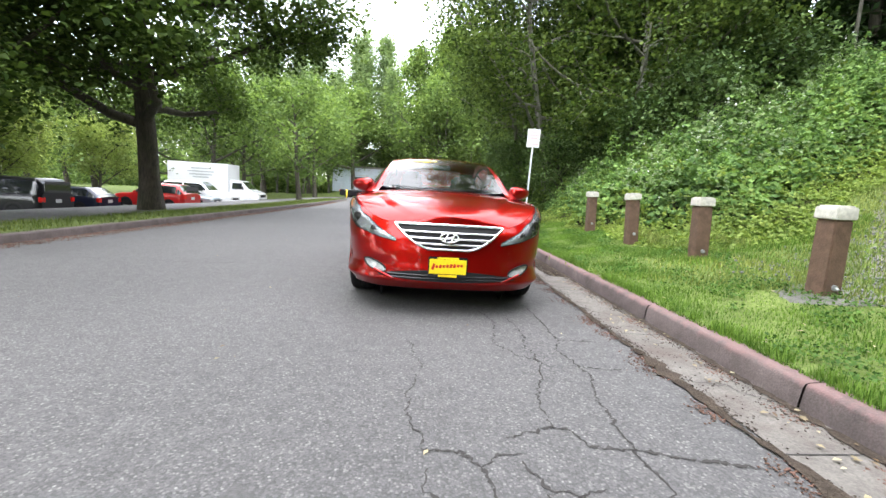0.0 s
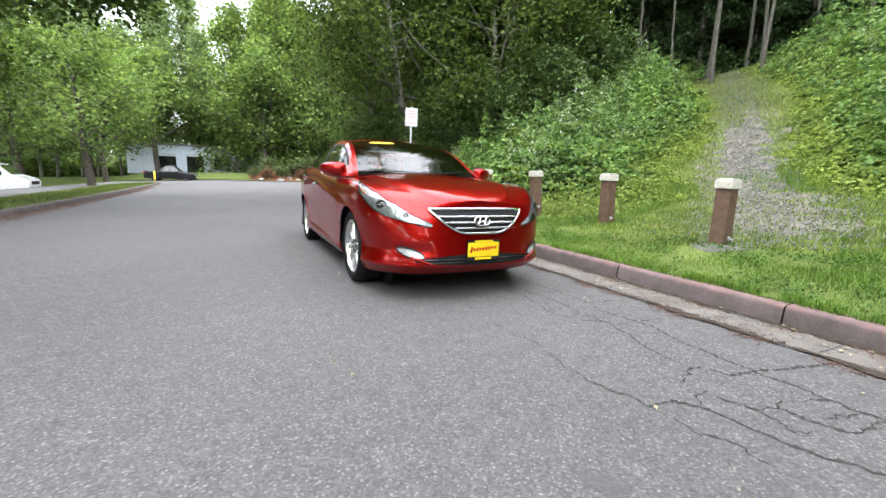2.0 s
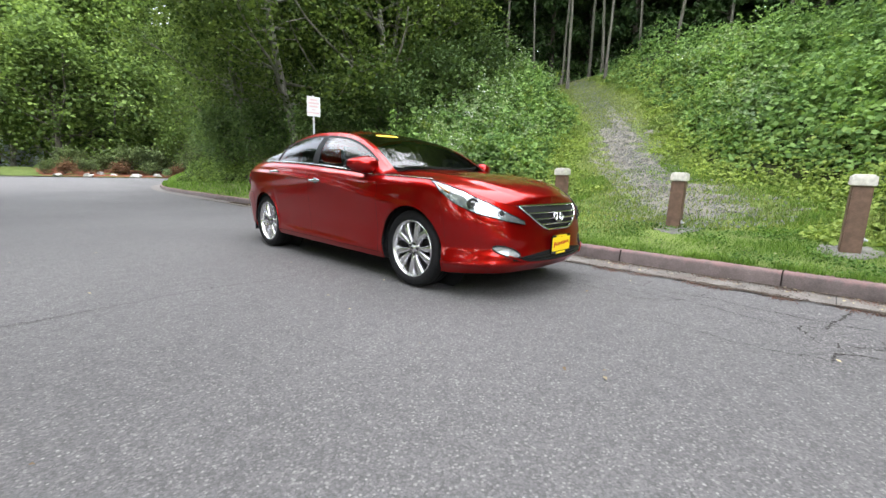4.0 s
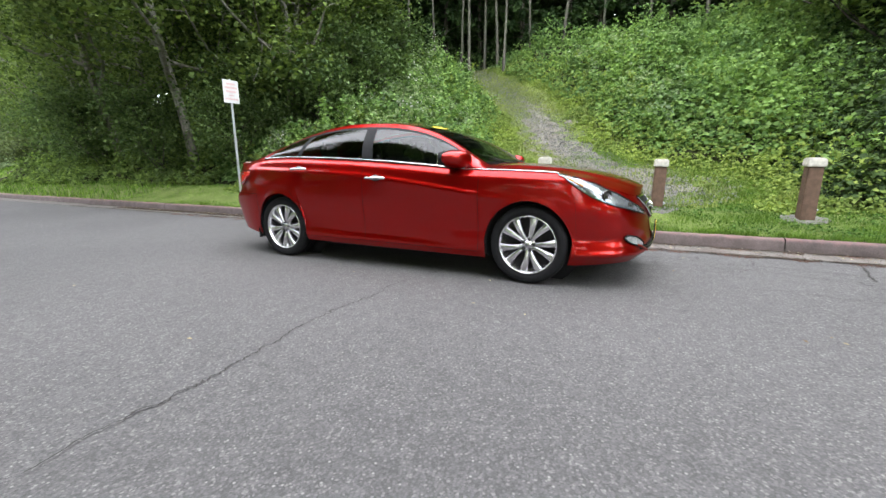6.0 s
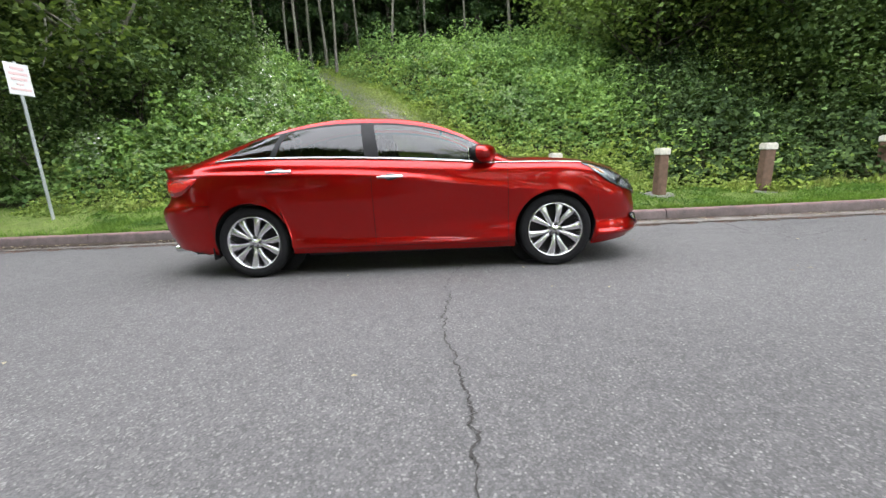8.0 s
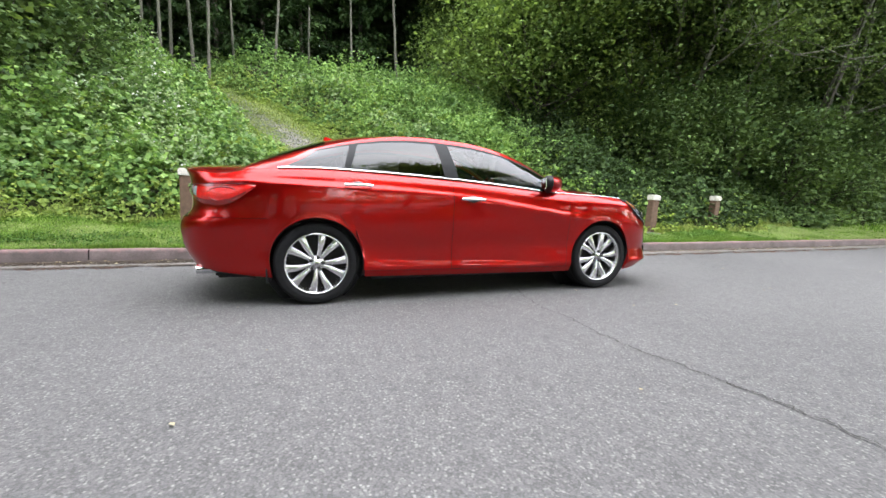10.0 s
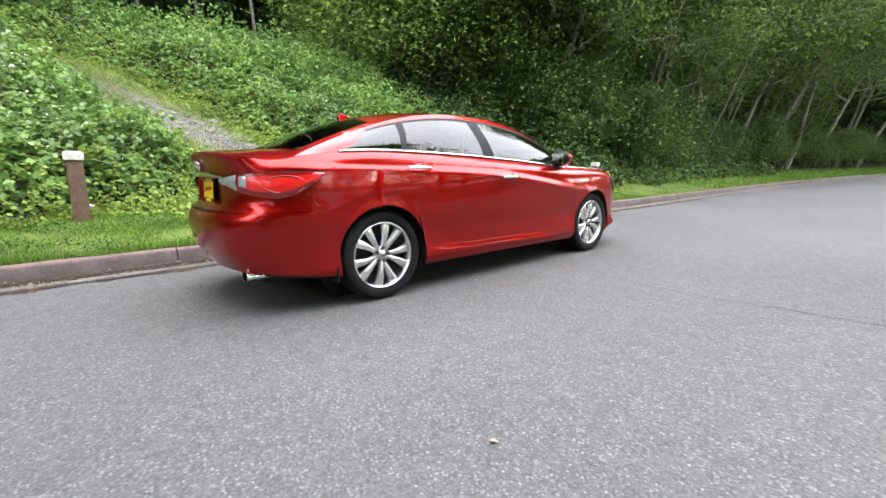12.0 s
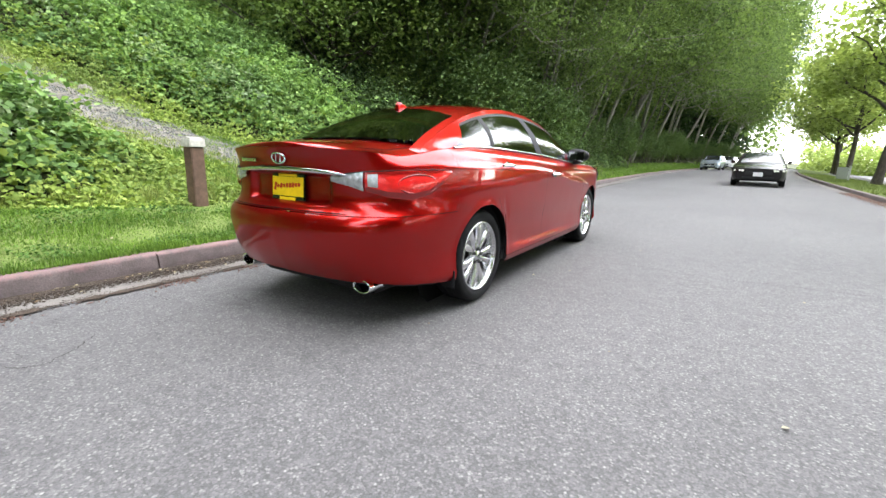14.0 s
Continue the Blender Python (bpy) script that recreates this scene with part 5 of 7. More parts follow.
def grow(rng, start, direction, length, radius, bend=0.25, steps=6, lift=0.0):
    """A wandering limb."""
    p = np.array(start, float)
    d = np.array(direction, float)
    d /= np.linalg.norm(d)
    out = [(*p, radius)]
    for k in range(steps):
        d = d + rng.normal(0, bend, 3) * 0.5 + np.array((0, 0, lift))
        d /= np.linalg.norm(d)
        p = p + d * length / steps
        out.append((*p, radius * (1 - 0.75 * (k + 1) / steps)))
    return np.array(out)


def build_tree(name, label, seed, height, r0, fork, limbs, spread, up, n_leaf, leaf, leaf_mat, bark, tuft=0.55, trunk_bend=0.08, lean=(0, 0), low=0.25, droop=0.35, subs=4):
    """A tapered trunk with wandering limbs and twigs, and a crown of single leaves round the twigs."""
    rng = np.random.default_rng(seed)
    e = thing(name, 0, 0, 0, label=label, category="tree")
    lines = []
    trunk = grow(rng, (0, 0, -0.15), (lean[0], lean[1], 1), height, r0, trunk_bend, 12, 0.03)
    trunk[0, 3] *= 1.35
    trunk[1, 3] = max(trunk[1, 3], r0 * 0.9)
    lines.append(trunk)
    tips = [trunk[-1, :3], trunk[-2, :3]]
    hs = trunk[:, 2]
    for k in range(limbs):
        t = fork + (1 - fork) * ((k + rng.uniform(0, 0.8)) / limbs) ** 0.9
        z = t * height * 0.97
        p = np.array([np.interp(z, hs, trunk[:, c]) for c in range(3)])
        r = float(np.interp(z, hs, trunk[:, 3]))
        a = k * 2.4 + rng.uniform(-0.5, 0.5)
        reach = spread * (1.0 - 0.62 * ((t - fork) / (1 - fork)) ** 1.3) * rng.uniform(0.75, 1.15)
        limb = grow(rng, p, (math.cos(a), math.sin(a), up * rng.uniform(0.5, 1.4)), reach, max(0.02, min(r * 0.6, 0.5 * r0)), 0.3, 7, 0.05)
        lines.append(limb)
        tips.append(limb[-1, :3])
        for j in range(subs):
            q = limb[rng.integers(2, 7)]
            d = q[:3] - p
            d = d / (np.linalg.norm(d) + 1e-6) + rng.normal(0, 0.6, 3)
            d[2] = d[2] * 0.6 + 0.05
            tw = grow(rng, q[:3], d, reach * rng.uniform(0.25, 0.5), max(0.008, q[3] * 0.55), 0.35, 4)
            lines.append(tw)
            tips += [tw[-1, :3], tw[-2, :3], tw[2, :3]]
    v, f = tubes_np(lines)
    child("trunk", mesh_np("trunk", v, f, bark, True), e)
    tips = np.array(tips)
    tips = tips[tips[:, 2] > height * low]
    w = rng.integers(0, len(tips), n_leaf)
    pos = tips[w] + rng.normal(0, tuft, (n_leaf, 3)) * np.array((1, 1, 0.7))
    v, f = leaves_np(pos, leaf * rng.uniform(0.6, 1.25, n_leaf), rng, droop)
    child("crown", mesh_np("crown", v, f, leaf_mat), e)
    return e


def build_fir(name, label, seed, height, r0, reach, n_leaf, leaf):
    """A dark conifer: whorls of drooping boughs hung with needle sprays."""
    rng = np.random.default_rng(seed)
    e = thing(name, 0, 0, 0, label=label, category="tree")
    trunk = grow(rng, (0, 0, -0.2), (0, 0, 1), height, r0, 0.03, 10, 0.05)
    lines, pts = [trunk], []
    for k in range(64):
        t = 0.12 + 0.86 * k / 64
        z = t * height
        L = reach * (1 - t) ** 0.75 * rng.uniform(0.6, 1.1) + 0.3
        a = k * 2.4 + rng.uniform(-0.4, 0.4)
        p = np.array([np.interp(z, trunk[:, 2], trunk[:, c]) for c in range(3)])
        bough = grow(rng, p, (math.cos(a), math.sin(a), 0.05), L, 0.045 * (1 - t) + 0.012, 0.15, 5, -0.07)
        lines.append(bough)
        s = rng.uniform(0.15, 1, 40)
        b = np.stack([np.interp(s, np.linspace(0, 1, 6), bough[:, c]) for c in range(3)], -1)
        pts.append(b)
    v, f = tubes_np(lines, 6)
    child("trunk", mesh_np("trunk", v, f, BARK, True), e)
    pts = np.concatenate(pts)
    pos = pts[rng.integers(0, len(pts), n_leaf)] + rng.normal(0, 0.22, (n_leaf, 3))
    v, f = leaves_np(pos, leaf * rng.uniform(0.6, 1.3, n_leaf), rng, 0.8, 0.05, 0.3)
    child("crown", mesh_np("crown", v, f, LEAF_D), e)
    return e


def place(ob, x, y, z, rz=0.0, k=1.0, kz=None, tilt=(0, 0)):
    return pose(x, y, z, tilt[0], tilt[1], rz) @ Matrix.Diagonal((k, k, kz or k, 1))


def lean_out(ob, spots, zf, rng, tip, spread, lo, hi):
    """Trees that lean out from the woods over the road."""
    for i, (x, y) in enumerate(spots):
        k = rng.uniform(lo, hi)
        m = pose(x, y, float(zf(np.array(x), np.array(y)))) @ pose(0, 0, 0, rng.uniform(-spread, spread), -tip + rng.uniform(-spread, spread), 0)
        m = m @ pose(0, 0, 0, 0, 0, rng.uniform(0, 360)) @ Matrix.Diagonal((k, k, k * rng.uniform(0.9, 1.15), 1))
        if i == 0:
            first = m
        else:
            copy_thing(ob, m)
    ob.matrix_basis = first


def stand(ob, spots, zf, rng, lo=0.85, hi=1.15, lean=3.0):
    """The thing at the first spot, copies at the others; each turned and sized a little differently."""
    for i, sp in enumerate(spots):
        x, y = sp[0], sp[1]
        k = sp[2] if len(sp) > 2 else rng.uniform(lo, hi)
        z = float(zf(np.array(x), np.array(y)))
        m = place(ob, x, y, z, rng.uniform(0, 360), k, k * rng.uniform(0.92, 1.08), (rng.uniform(-lean, lean), rng.uniform(-lean, lean)))
        if i == 0:
            first = m
        else:
            copy_thing(ob, m)
    ob.matrix_basis = first


TR = np.random.default_rng(21)
lawn_h = lambda x, y: left_z(x) + np.where((x > lawn_w(y)) & (y < 46), -0.08, np.where(y > 70, 0.22, 0.0))

# the broad maple on the lawn strip
maple = build_tree("maple_tree", "broad dark-trunked maple on the lawn strip", 6, 13.5, 0.36, 0.19, 30, 7.7, 0.18, 110000, 0.175, LEAF_M, BARK, 0.6, 0.04, low=0.18, subs=7)
maple.matrix_basis = place(maple, -10.7, 17.4, -0.3, 200, 1.1, 1.12)
# copies added: one to be mirrored in the sedan, two to darken the far left
copy_thing(maple, place(maple, -12.8, 9.6, -0.5, 75, 0.8, 0.72))
copy_thing(maple, place(maple, -27.5, 16.5, -0.9, 140, 0.95, 1.3))
copy_thing(maple, place(maple, -33, 27, -1.2, 20, 1.0, 1.3))

lawn_tree = build_tree("lawn_tree", "green street tree on the mown lawn strip", 8, 8.0, 0.19, 0.25, 13, 4.6, 0.5, 8000, 0.22, LEAF_A, BARK, 0.6, 0.06, low=0.22)
lawn_tree["group"] = "trees of the lawn strip"
stand(lawn_tree, [(-11.5, 41, 1.3), (-22, 46, 1.6), (-29, 40, 1.5), (-30, 28, 1.3), (-33, 20, 1.3), (-36, 34, 1.5), (-28, 12, 1.2), (-38, 10, 1.4), (-16, 66, 1.8), (-25, 62, 1.7), (-34, 58, 1.7), (-44, 50, 1.8),
                  (-13, 84, 2.5), (-21, 82, 2.4), (-28, 79, 2.4), (-38, 76, 2.4), (3, 78, 2.4), (8, 81, 2.5), (13, 78, 2.4), (18, 74, 2.4), (23, 70, 2.3), (-48, 30, 1.7), (-50, 64, 1.9), (-46, 14, 1.6)], lawn_h, TR)
spring_tree = build_tree("spring_tree", "light green young-leaved street tree on the lawn strip", 13, 8.0, 0.17, 0.25, 15, 4.4, 0.55, 14000, 0.2, LEAF_Y, BARK, 0.6, 0.07, low=0.25)
spring_tree["group"] = "spring-green trees along the road"
# those level with the sedan are out of view, added for its reflections
stand(spring_tree, [(-12.2, -46, 1.5), (-13.4, -58, 1.5), (-15, -70, 1.5), (-17, -83, 1.6), (-9.9, -25.4, 1.45), (-13, -11, 1.0), (-13.5, -3.5, 0.95), (-12.5, 1.5, 1.5), (-20, -28, 1.4), (-22, -42, 1.5), (-24, -56, 1.5), (-27, -72, 1.6), (-30, -36, 1.6),
                    (-28, -14, 1.5), (-26, 0, 1.4), (-21, -11.5, 1.5), (-20.5, -19, 1.4), (-24.5, 34, 0.75), (-24, 25, 0.8), (-25.5, 21, 0.75), (-27, 29, 0.8)], lawn_h, TR)
poplar = build_tree("poplar_tree", "tall slender pale green poplar", 17, 22, 0.2, 0.08, 60, 4.0, 2.3, 13000, 0.32, LEAF_P, BARK_P, 0.65, 0.05, low=0.08, subs=5)
poplar["group"] = "row of poplars"
stand(poplar, [(-44 + 2.7 * k + TR.uniform(-0.5, 0.5), 91 + 2.2 * (k % 2) + TR.uniform(-0.8, 0.8)) for k in range(27)], lambda x, y: left_z(x) + np.where(x < 20, 0.85, -1.9), TR, 0.95, 1.4, 2.5)

curtain = build_tree("cottonwood_tree", "tall dense green tree behind the junction", 19, 24, 0.3, 0.05, 44, 5.2, 1.1, 15000, 0.42, LEAF_N, BARK_P, 0.8, 0.05, low=0.04, subs=5)
curtain["group"] = "tall trees behind the junction"
stand(curtain, [(-1.5, 84), (3, 79), (7, 84), (10.5, 78), (14.5, 80), (18.5, 76), (23, 73), (27, 68), (15, 70, 0.8), (20, 64, 0.8), (24, 57, 0.8)], lambda x, y: 0 * x - 0.2, TR, 1.0, 1.25, 3)

# woods on the bank
alder = build_tree("alder_tree", "slender alder in the dark roadside woods", 23, 13, 0.1, 0.24, 24, 3.9, 0.3, 24000, 0.105, LEAF_B, BARK_P, 0.6, 0.16, low=0.2)
alder["group"] = "alders of the roadside woods"
spots = [(float(kerb_x(yy)) + dx, yy) for yy, dx in ((-4, 5.2), (-6.6, 3.9), (-10.4, 3.5), (-8.2, 5.6), (-15, 3.3), (-13.2, 5.5), (-20, 3.3), (-18.4, 5.4), (-25.5, 3.4), (-23.6, 5.6), (-31, 3.4), (-29, 5.6), (-37, 3.4), (-35, 5.8), (-43, 3.5),
                                                     (-49, 3.5), (-55, 3.6), (-52, 6), (-61, 3.5), (-67, 3.6), (-73, 3.5), (-79, 3.6), (-86, 3.8), (-92, 5), (-58, 6.5), (-64, 6), (-70, 6.4), (-76, 6), (-82, 6.5), (-89, 6.5))]
near_row = [p for p in spots if p[1] > -17]
lean_out(alder, near_row + [(9.4, -5.4), (12.5, -7.2), (9.6, -7.2), (14, -6), (7.6, -5.4), (17, -5), (11, -8.4), (15.5, -8.5), (13.2, -9.4), (6.7, -4.4)], hill, TR, 11, 7, 0.85, 1.2)
lean_out(copy_thing(alder, pose(0, 0, 0)), [p for p in spots if p[1] <= -17], hill, TR, 15, 5, 1.2, 1.55)
cottonwood = build_tree("cottonwood_tree", "tall leafy cottonwood at the edge of the woods", 27, 11.5, 0.13, 0.15, 24, 4.2, 0.3, 24000, 0.125, LEAF_C, BARK_P, 0.5, 0.15, low=0.1)
cottonwood["group"] = "leafy trees beside the sign"
stand(cottonwood, [(6.8, 14.8, 1.15), (4.9, 17.2, 1.2), (6.9, 18.6, 1.2), (8.9, 15.9), (5.2, 22, 1.2), (7.6, 23.5), (10.8, 18), (6, 27), (9, 30), (12.5, 24), (9.5, 36), (13, 40), (14, 31), (15, 47)], hill, TR, 0.85, 1.15, 6)
fir = build_fir("fir_tree", "dark fir deep in the woods", 31, 20, 0.28, 4.4, 7000, 0.48)
fir["group"] = "firs of the woods"
stand(fir, [(21, 13.5, 0.55), (22.5, 8.5, 0.6), (21.5, 3.5, 0.58), (22, -1, 0.6), (18.5, -5.5), (17.5, 17), (14.5, 18.5), (12.5, 21.5), (16.5, 23), (23, 15, 0.6), (24, 5, 0.6), (19.5, 10.5, 0.5), (18.6, 14.6, 0.5), (20, 6.5, 0.52), (15, -7.5), (11.5, -10), (12, -16), (10.5, -23), (11, -31), (11, -41), (22, 21), (18, 30), (24, -8), (13, 28), (20, 38), (27, 11), (26, -1), (16, -14), (15, -25), (3.5, -55), (2, -63), (0.5, -72), (-1, -81), (-3, -90), (6, -60), (4, -78)], hill, TR, 0.7, 0.95, 2)

pole_tree = build_tree("pole_tree", "thin straight trunk among the shaded woods", 43, 13, 0.075, 0.5, 12, 2.4, 0.6, 3500, 0.14, LEAF_B, BARK_G, 0.5, 0.05, low=0.45, subs=3)
pole_tree["group"] = "thin trunks of the woods"
stand(pole_tree, [(15.6, 11.9), (16.8, 12.9), (16.2, 10.4), (17.6, 11.2), (17.9, 9.6), (18.3, 12.2), (17.2, 7.9), (18.9, 6.3), (15.4, 13.6), (14.2, 14.4), (18.4, 4.2), (17.8, 2.0)], hill, TR, 0.8, 1.1, 3)

leaning = copy_thing(pole_tree, pose(0, 0, 0))
leaning["label"] = "pale slanting trunk at the edge of the roadside woods"
leaning["group"] = "slanting trunks of the wood edge"
lean_out(leaning, [(float(kerb_x(yy)) + dx, yy) for yy, dx in ((-8.5, 3.4), (-9.6, 4.2), (-11.2, 3.3), (-12.8, 3.9), (-14.6, 3.2), (-17.5, 3.5), (-19, 4.0), (-22, 3.3), (-26, 3.5), (-30, 3.4), (-35, 3.5), (-41, 3.4))], hill, TR, 17, 4, 0.85, 1.2)

# broad trees that shade the end of the brambles
shade = build_tree("broadleaf_tree", "broad leafy tree shading the brambles", 47, 8.5, 0.14, 0.22, 26, 3.6, 0.35, 19000, 0.15, LEAF_C, BARK, 0.5, 0.14, low=0.2, subs=5)
shade["group"] = "trees over the brambles"
stand(shade, [(9.0, -3.2, 1.0), (11.8, -3.8, 1.1), (7.0, -4.4, 0.9), (14.4, -4.4, 1.15), (16.5, -2.2, 1.1)], hill, TR, 0.9, 1.1, 4)

# understorey bushes of the dark woods
bush = build_tree("bush", "dense dark green bush under the trees", 37, 2.6, 0.05, 0.06, 22, 1.5, 0.7, 6000, 0.1, LEAF_K, BARK, 0.32, 0.2, low=0.02, subs=4)
bush["group"] = "bushes of the wood edge"
bush["category"] = "bush"
spots = []
for yy in np.arange(-92, -2.5, 2.3):
    spots.append((float(kerb_x(yy)) + 2.9 + TR.uniform(0, 0.8), float(yy + TR.uniform(-0.6, 0.6)), TR.uniform(0.75, 1.15)))
spots += [(6.1, -4.6, 1.3), (7.4, -4.4, 1.3), (8.7, -4.6, 1.3), (10.4, -5.6, 1.4), (12.2, -6.2, 1.5), (5.4, -5.6, 1.3), (7.2, -5.6, 1.6), (9.2, -6.2, 1.7), (11, -7, 1.7), (6, -7.6, 1.5), (8, -7.2, 1.7)]
spots += [(4.9, 14.6, 0.9), (4.6, 18.5, 1), (5, 22.6, 1.1), (5.3, 25, 1.1), (7, 30, 1.2), (8.6, 36, 1.2), (10, 41, 1.2), (6.3, 13.0, 1.2), (7.8, 12.4, 1.3), (9.5, 13.4, 1.5), (6.6, 15.8, 1.2), (8.5, 18, 1.3), (11, 15.4, 1.2), (13, 17, 1.2)]
stand(bush, spots, hill, TR, 0.8, 1.2, 4)
leafy_bush = build_tree("leafy_bush", "light green leafy bush at the top of the brambles", 39, 2.8, 0.05, 0.06, 22, 1.6, 0.7, 7000, 0.09, LEAF_N, BARK, 0.36, 0.2, low=0.02, subs=4)
leafy_bush["group"], leafy_bush["category"] = "bushes of the wood edge", "bush"
stand(leafy_bush, [(8.4, -3.6, 1.0), (10.2, -4.0, 1.2), (12.4, -4.6, 1.3), (14.4, -4.4, 1.4), (16.6, -3.2, 1.4), (18.6, -1.0, 1.4), (9.8, -1.6, 1.7), (12.2, -1.8, 2.0), (14.6, -2.0, 2.2), (11.0, -2.6, 2.1)], hill, TR, 0.9, 1.1, 4)

# ---- brambles, grass, stones ----
def stuff(name, v, f, mat, label, category):
    return tagged(new(name, mesh_np(name, v, f, mat)), label, category, kind="stuff")


def scatter(n, x0, x1, y0, y1, rng):
    return rng.uniform(x0, x1, n), rng.uniform(y0, y1, n)


# a solid ground-coloured sheet added under the leaves keeps the bank from showing through
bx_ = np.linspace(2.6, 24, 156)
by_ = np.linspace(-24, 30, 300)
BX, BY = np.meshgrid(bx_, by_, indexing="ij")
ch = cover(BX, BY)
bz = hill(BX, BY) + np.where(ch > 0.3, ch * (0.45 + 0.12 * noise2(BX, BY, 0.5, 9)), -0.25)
stuff("bramble_backing", np.stack([BX, BY, bz], -1).reshape(-1, 3), grid_faces(156, 300), LITTER, "solid dark backing sheet under the bramble leaves", "brambles")


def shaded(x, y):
    """How far the bramble leaves take the painted shade colour: 0 in the open, 1 under the dark trees."""
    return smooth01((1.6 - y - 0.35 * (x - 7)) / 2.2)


def bramble(name, n, x0, x1, y0, y1, size, mat, label, seed, keep, low=0.38, high=1.14):
    rng = np.random.default_rng(seed)
    x, y = scatter(n, x0, x1, y0, y1, rng)
    c = cover(x, y)
    ok = keep(x, y, c, rng)
    x, y, c = x[ok], y[ok], c[ok]
    lump = 1 + 0.28 * noise2(x, y, 0.9, 14) + 0.2 * noise2(x, y, 0.32, 15)
    z = hill(x, y) + c * lump * rng.uniform(low, high, len(x)) + 0.02
    e = 0.3
    gx = (cover(x + e, y) * 1.0 + hill(x + e, y) - cover(x - e, y) - hill(x - e, y)) / (2 * e)
    gy = (cover(x, y + e) + hill(x, y + e) - cover(x, y - e) - hill(x, y - e)) / (2 * e)
    face = np.stack([-gx, -gy, 0 * gx], -1) * 0.8
    base = np.stack([x, y, z], -1)
    # three leaflets spring from one stalk
    P = np.repeat(base, 3, 0)
    F3 = np.repeat(face, 3, 0)
    sz = np.repeat(size * rng.uniform(0.55, 1.3, len(x)), 3)
    F3 = F3 + rng.normal(0, 0.35, F3.shape)
    v, f = leaves_np(P, sz, rng, 0.1, 0.12, 0.42, F3)
    return stuff(name, v, f, mat, label, "brambles")


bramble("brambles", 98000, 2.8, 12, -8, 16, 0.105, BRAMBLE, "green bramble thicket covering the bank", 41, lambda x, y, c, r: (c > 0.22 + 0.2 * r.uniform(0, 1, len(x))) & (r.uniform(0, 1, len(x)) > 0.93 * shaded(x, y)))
bramble("shade_brambles", 46000, 2.7, 14, -7, 3, 0.1, LEAF_S, "bramble leaves coloured dark for shade at the edge of the woods", 46,
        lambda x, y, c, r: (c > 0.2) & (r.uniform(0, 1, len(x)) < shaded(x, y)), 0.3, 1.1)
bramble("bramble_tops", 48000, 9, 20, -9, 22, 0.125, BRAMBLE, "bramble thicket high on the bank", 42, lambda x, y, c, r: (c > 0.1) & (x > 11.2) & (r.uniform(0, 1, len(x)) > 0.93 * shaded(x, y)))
bramble("shade_brambles", 40000, 9, 20, -9, 4, 0.125, LEAF_S, "bramble leaves coloured dark for shade high on the bank", 58, lambda x, y, c, r: (c > 0.1) & (x > 11.2) & (r.uniform(0, 1, len(x)) < shaded(x, y)))
bramble("young_growth", 124000, 2.7, 17, -5, 14, 0.065, BRAMBLE_Y, "yellow-green young shoots beside the path", 43,
        lambda x, y, c, r: (c > 0.004) & (r.uniform(0, 1, len(x)) < np.clip(1.15 - c * 1.35, 0.0, 1) * (1 - 0.8 * smooth01((1.0 - y) / 3))), 0.6, 1.2)
bramble("ground_ivy", 26000, 3.3, 14, 15.5, 29, 0.12, LEAF_N, "leafy undergrowth below the trees by the sign", 48, lambda x, y, c, r: c > 0.1)
bramble("dark_undergrowth", 31000, 2.8, 13, -24, -5, 0.13, LEAF_K, "dark undergrowth below the roadside woods", 49, lambda x, y, c, r: c > 0.1)
bramble("pale_shoots", 26000, 4, 15, 3, 16, 0.08, PALELEAF, "pale grey-green shoot tips on the brambles", 47,
        lambda x, y, c, r: (c > 0.6) & (noise2(x, y, 2.4, 20) + r.normal(0, 0.35, len(x)) + 0.9 * np.exp(-((x - 6.5) / 2.2) ** 2 - ((y - 9.2) / 1.8) ** 2) > 0.35), 0.95, 1.2)
# arching canes that stand out of the thicket
def canes(name, n, x0, x1, y0, y1, mat, label, seed):
    rng = np.random.default_rng(seed)
    x, y = scatter(n, x0, x1, y0, y1, rng)
    c = cover(x, y)
    ok = c > 0.55
    x, y, c = x[ok], y[ok], c[ok]
    z = hill(x, y) + c * (1 + 0.28 * noise2(x, y, 0.9, 14)) * 0.8
    a, L = rng.uniform(0, 6.28, len(x)), rng.uniform(0.35, 0.9, len(x))
    P, S = [], []
    for t in np.linspace(0.15, 1, 12):
        r, h = L * t * 0.75, L * (1.25 * t - 0.95 * t * t)
        P.append(np.stack([x + np.cos(a) * r, y + np.sin(a) * r, z + h], -1) + rng.normal(0, 0.03, (len(x), 3)))
        S.append(rng.uniform(0.07, 0.13, len(x)) * (1.15 - 0.4 * t))
    v, f = leaves_np(np.concatenate(P), np.concatenate(S), rng, 0.25, 0.12, 0.42)
    return stuff(name, v, f, mat, label, "brambles")


canes("bramble_canes", 2600, 3.4, 14, 0.5, 16, BRAMBLE, "arching leafy bramble canes above the thicket", 56)
canes("young_canes", 700, 3.4, 14, 1.5, 16, BRAMBLE_Y, "bright young bramble canes above the thicket", 57)
# pale blossom on the thicket
rng = np.random.default_rng(44)
x, y = scatter(9000, 4.2, 15, 4, 16, rng)
c = cover(x, y)
ok = (c > 0.75) & (noise2(x, y, 2.4, 20) > 0.25) & (y > 6.0)
x, y, c = x[ok], y[ok], c[ok]
z = hill(x, y) + c * (1 + 0.28 * noise2(x, y, 0.9, 14)) * rng.uniform(1.0, 1.2, len(x))
v, f = leaves_np(np.stack([x, y, z], -1), rng.uniform(0.035, 0.07, len(x)), rng, 0, 0.05, 0.45)
stuff("bramble_blossom", v, f, FLOWER, "small white blossom on the brambles", "blossom")


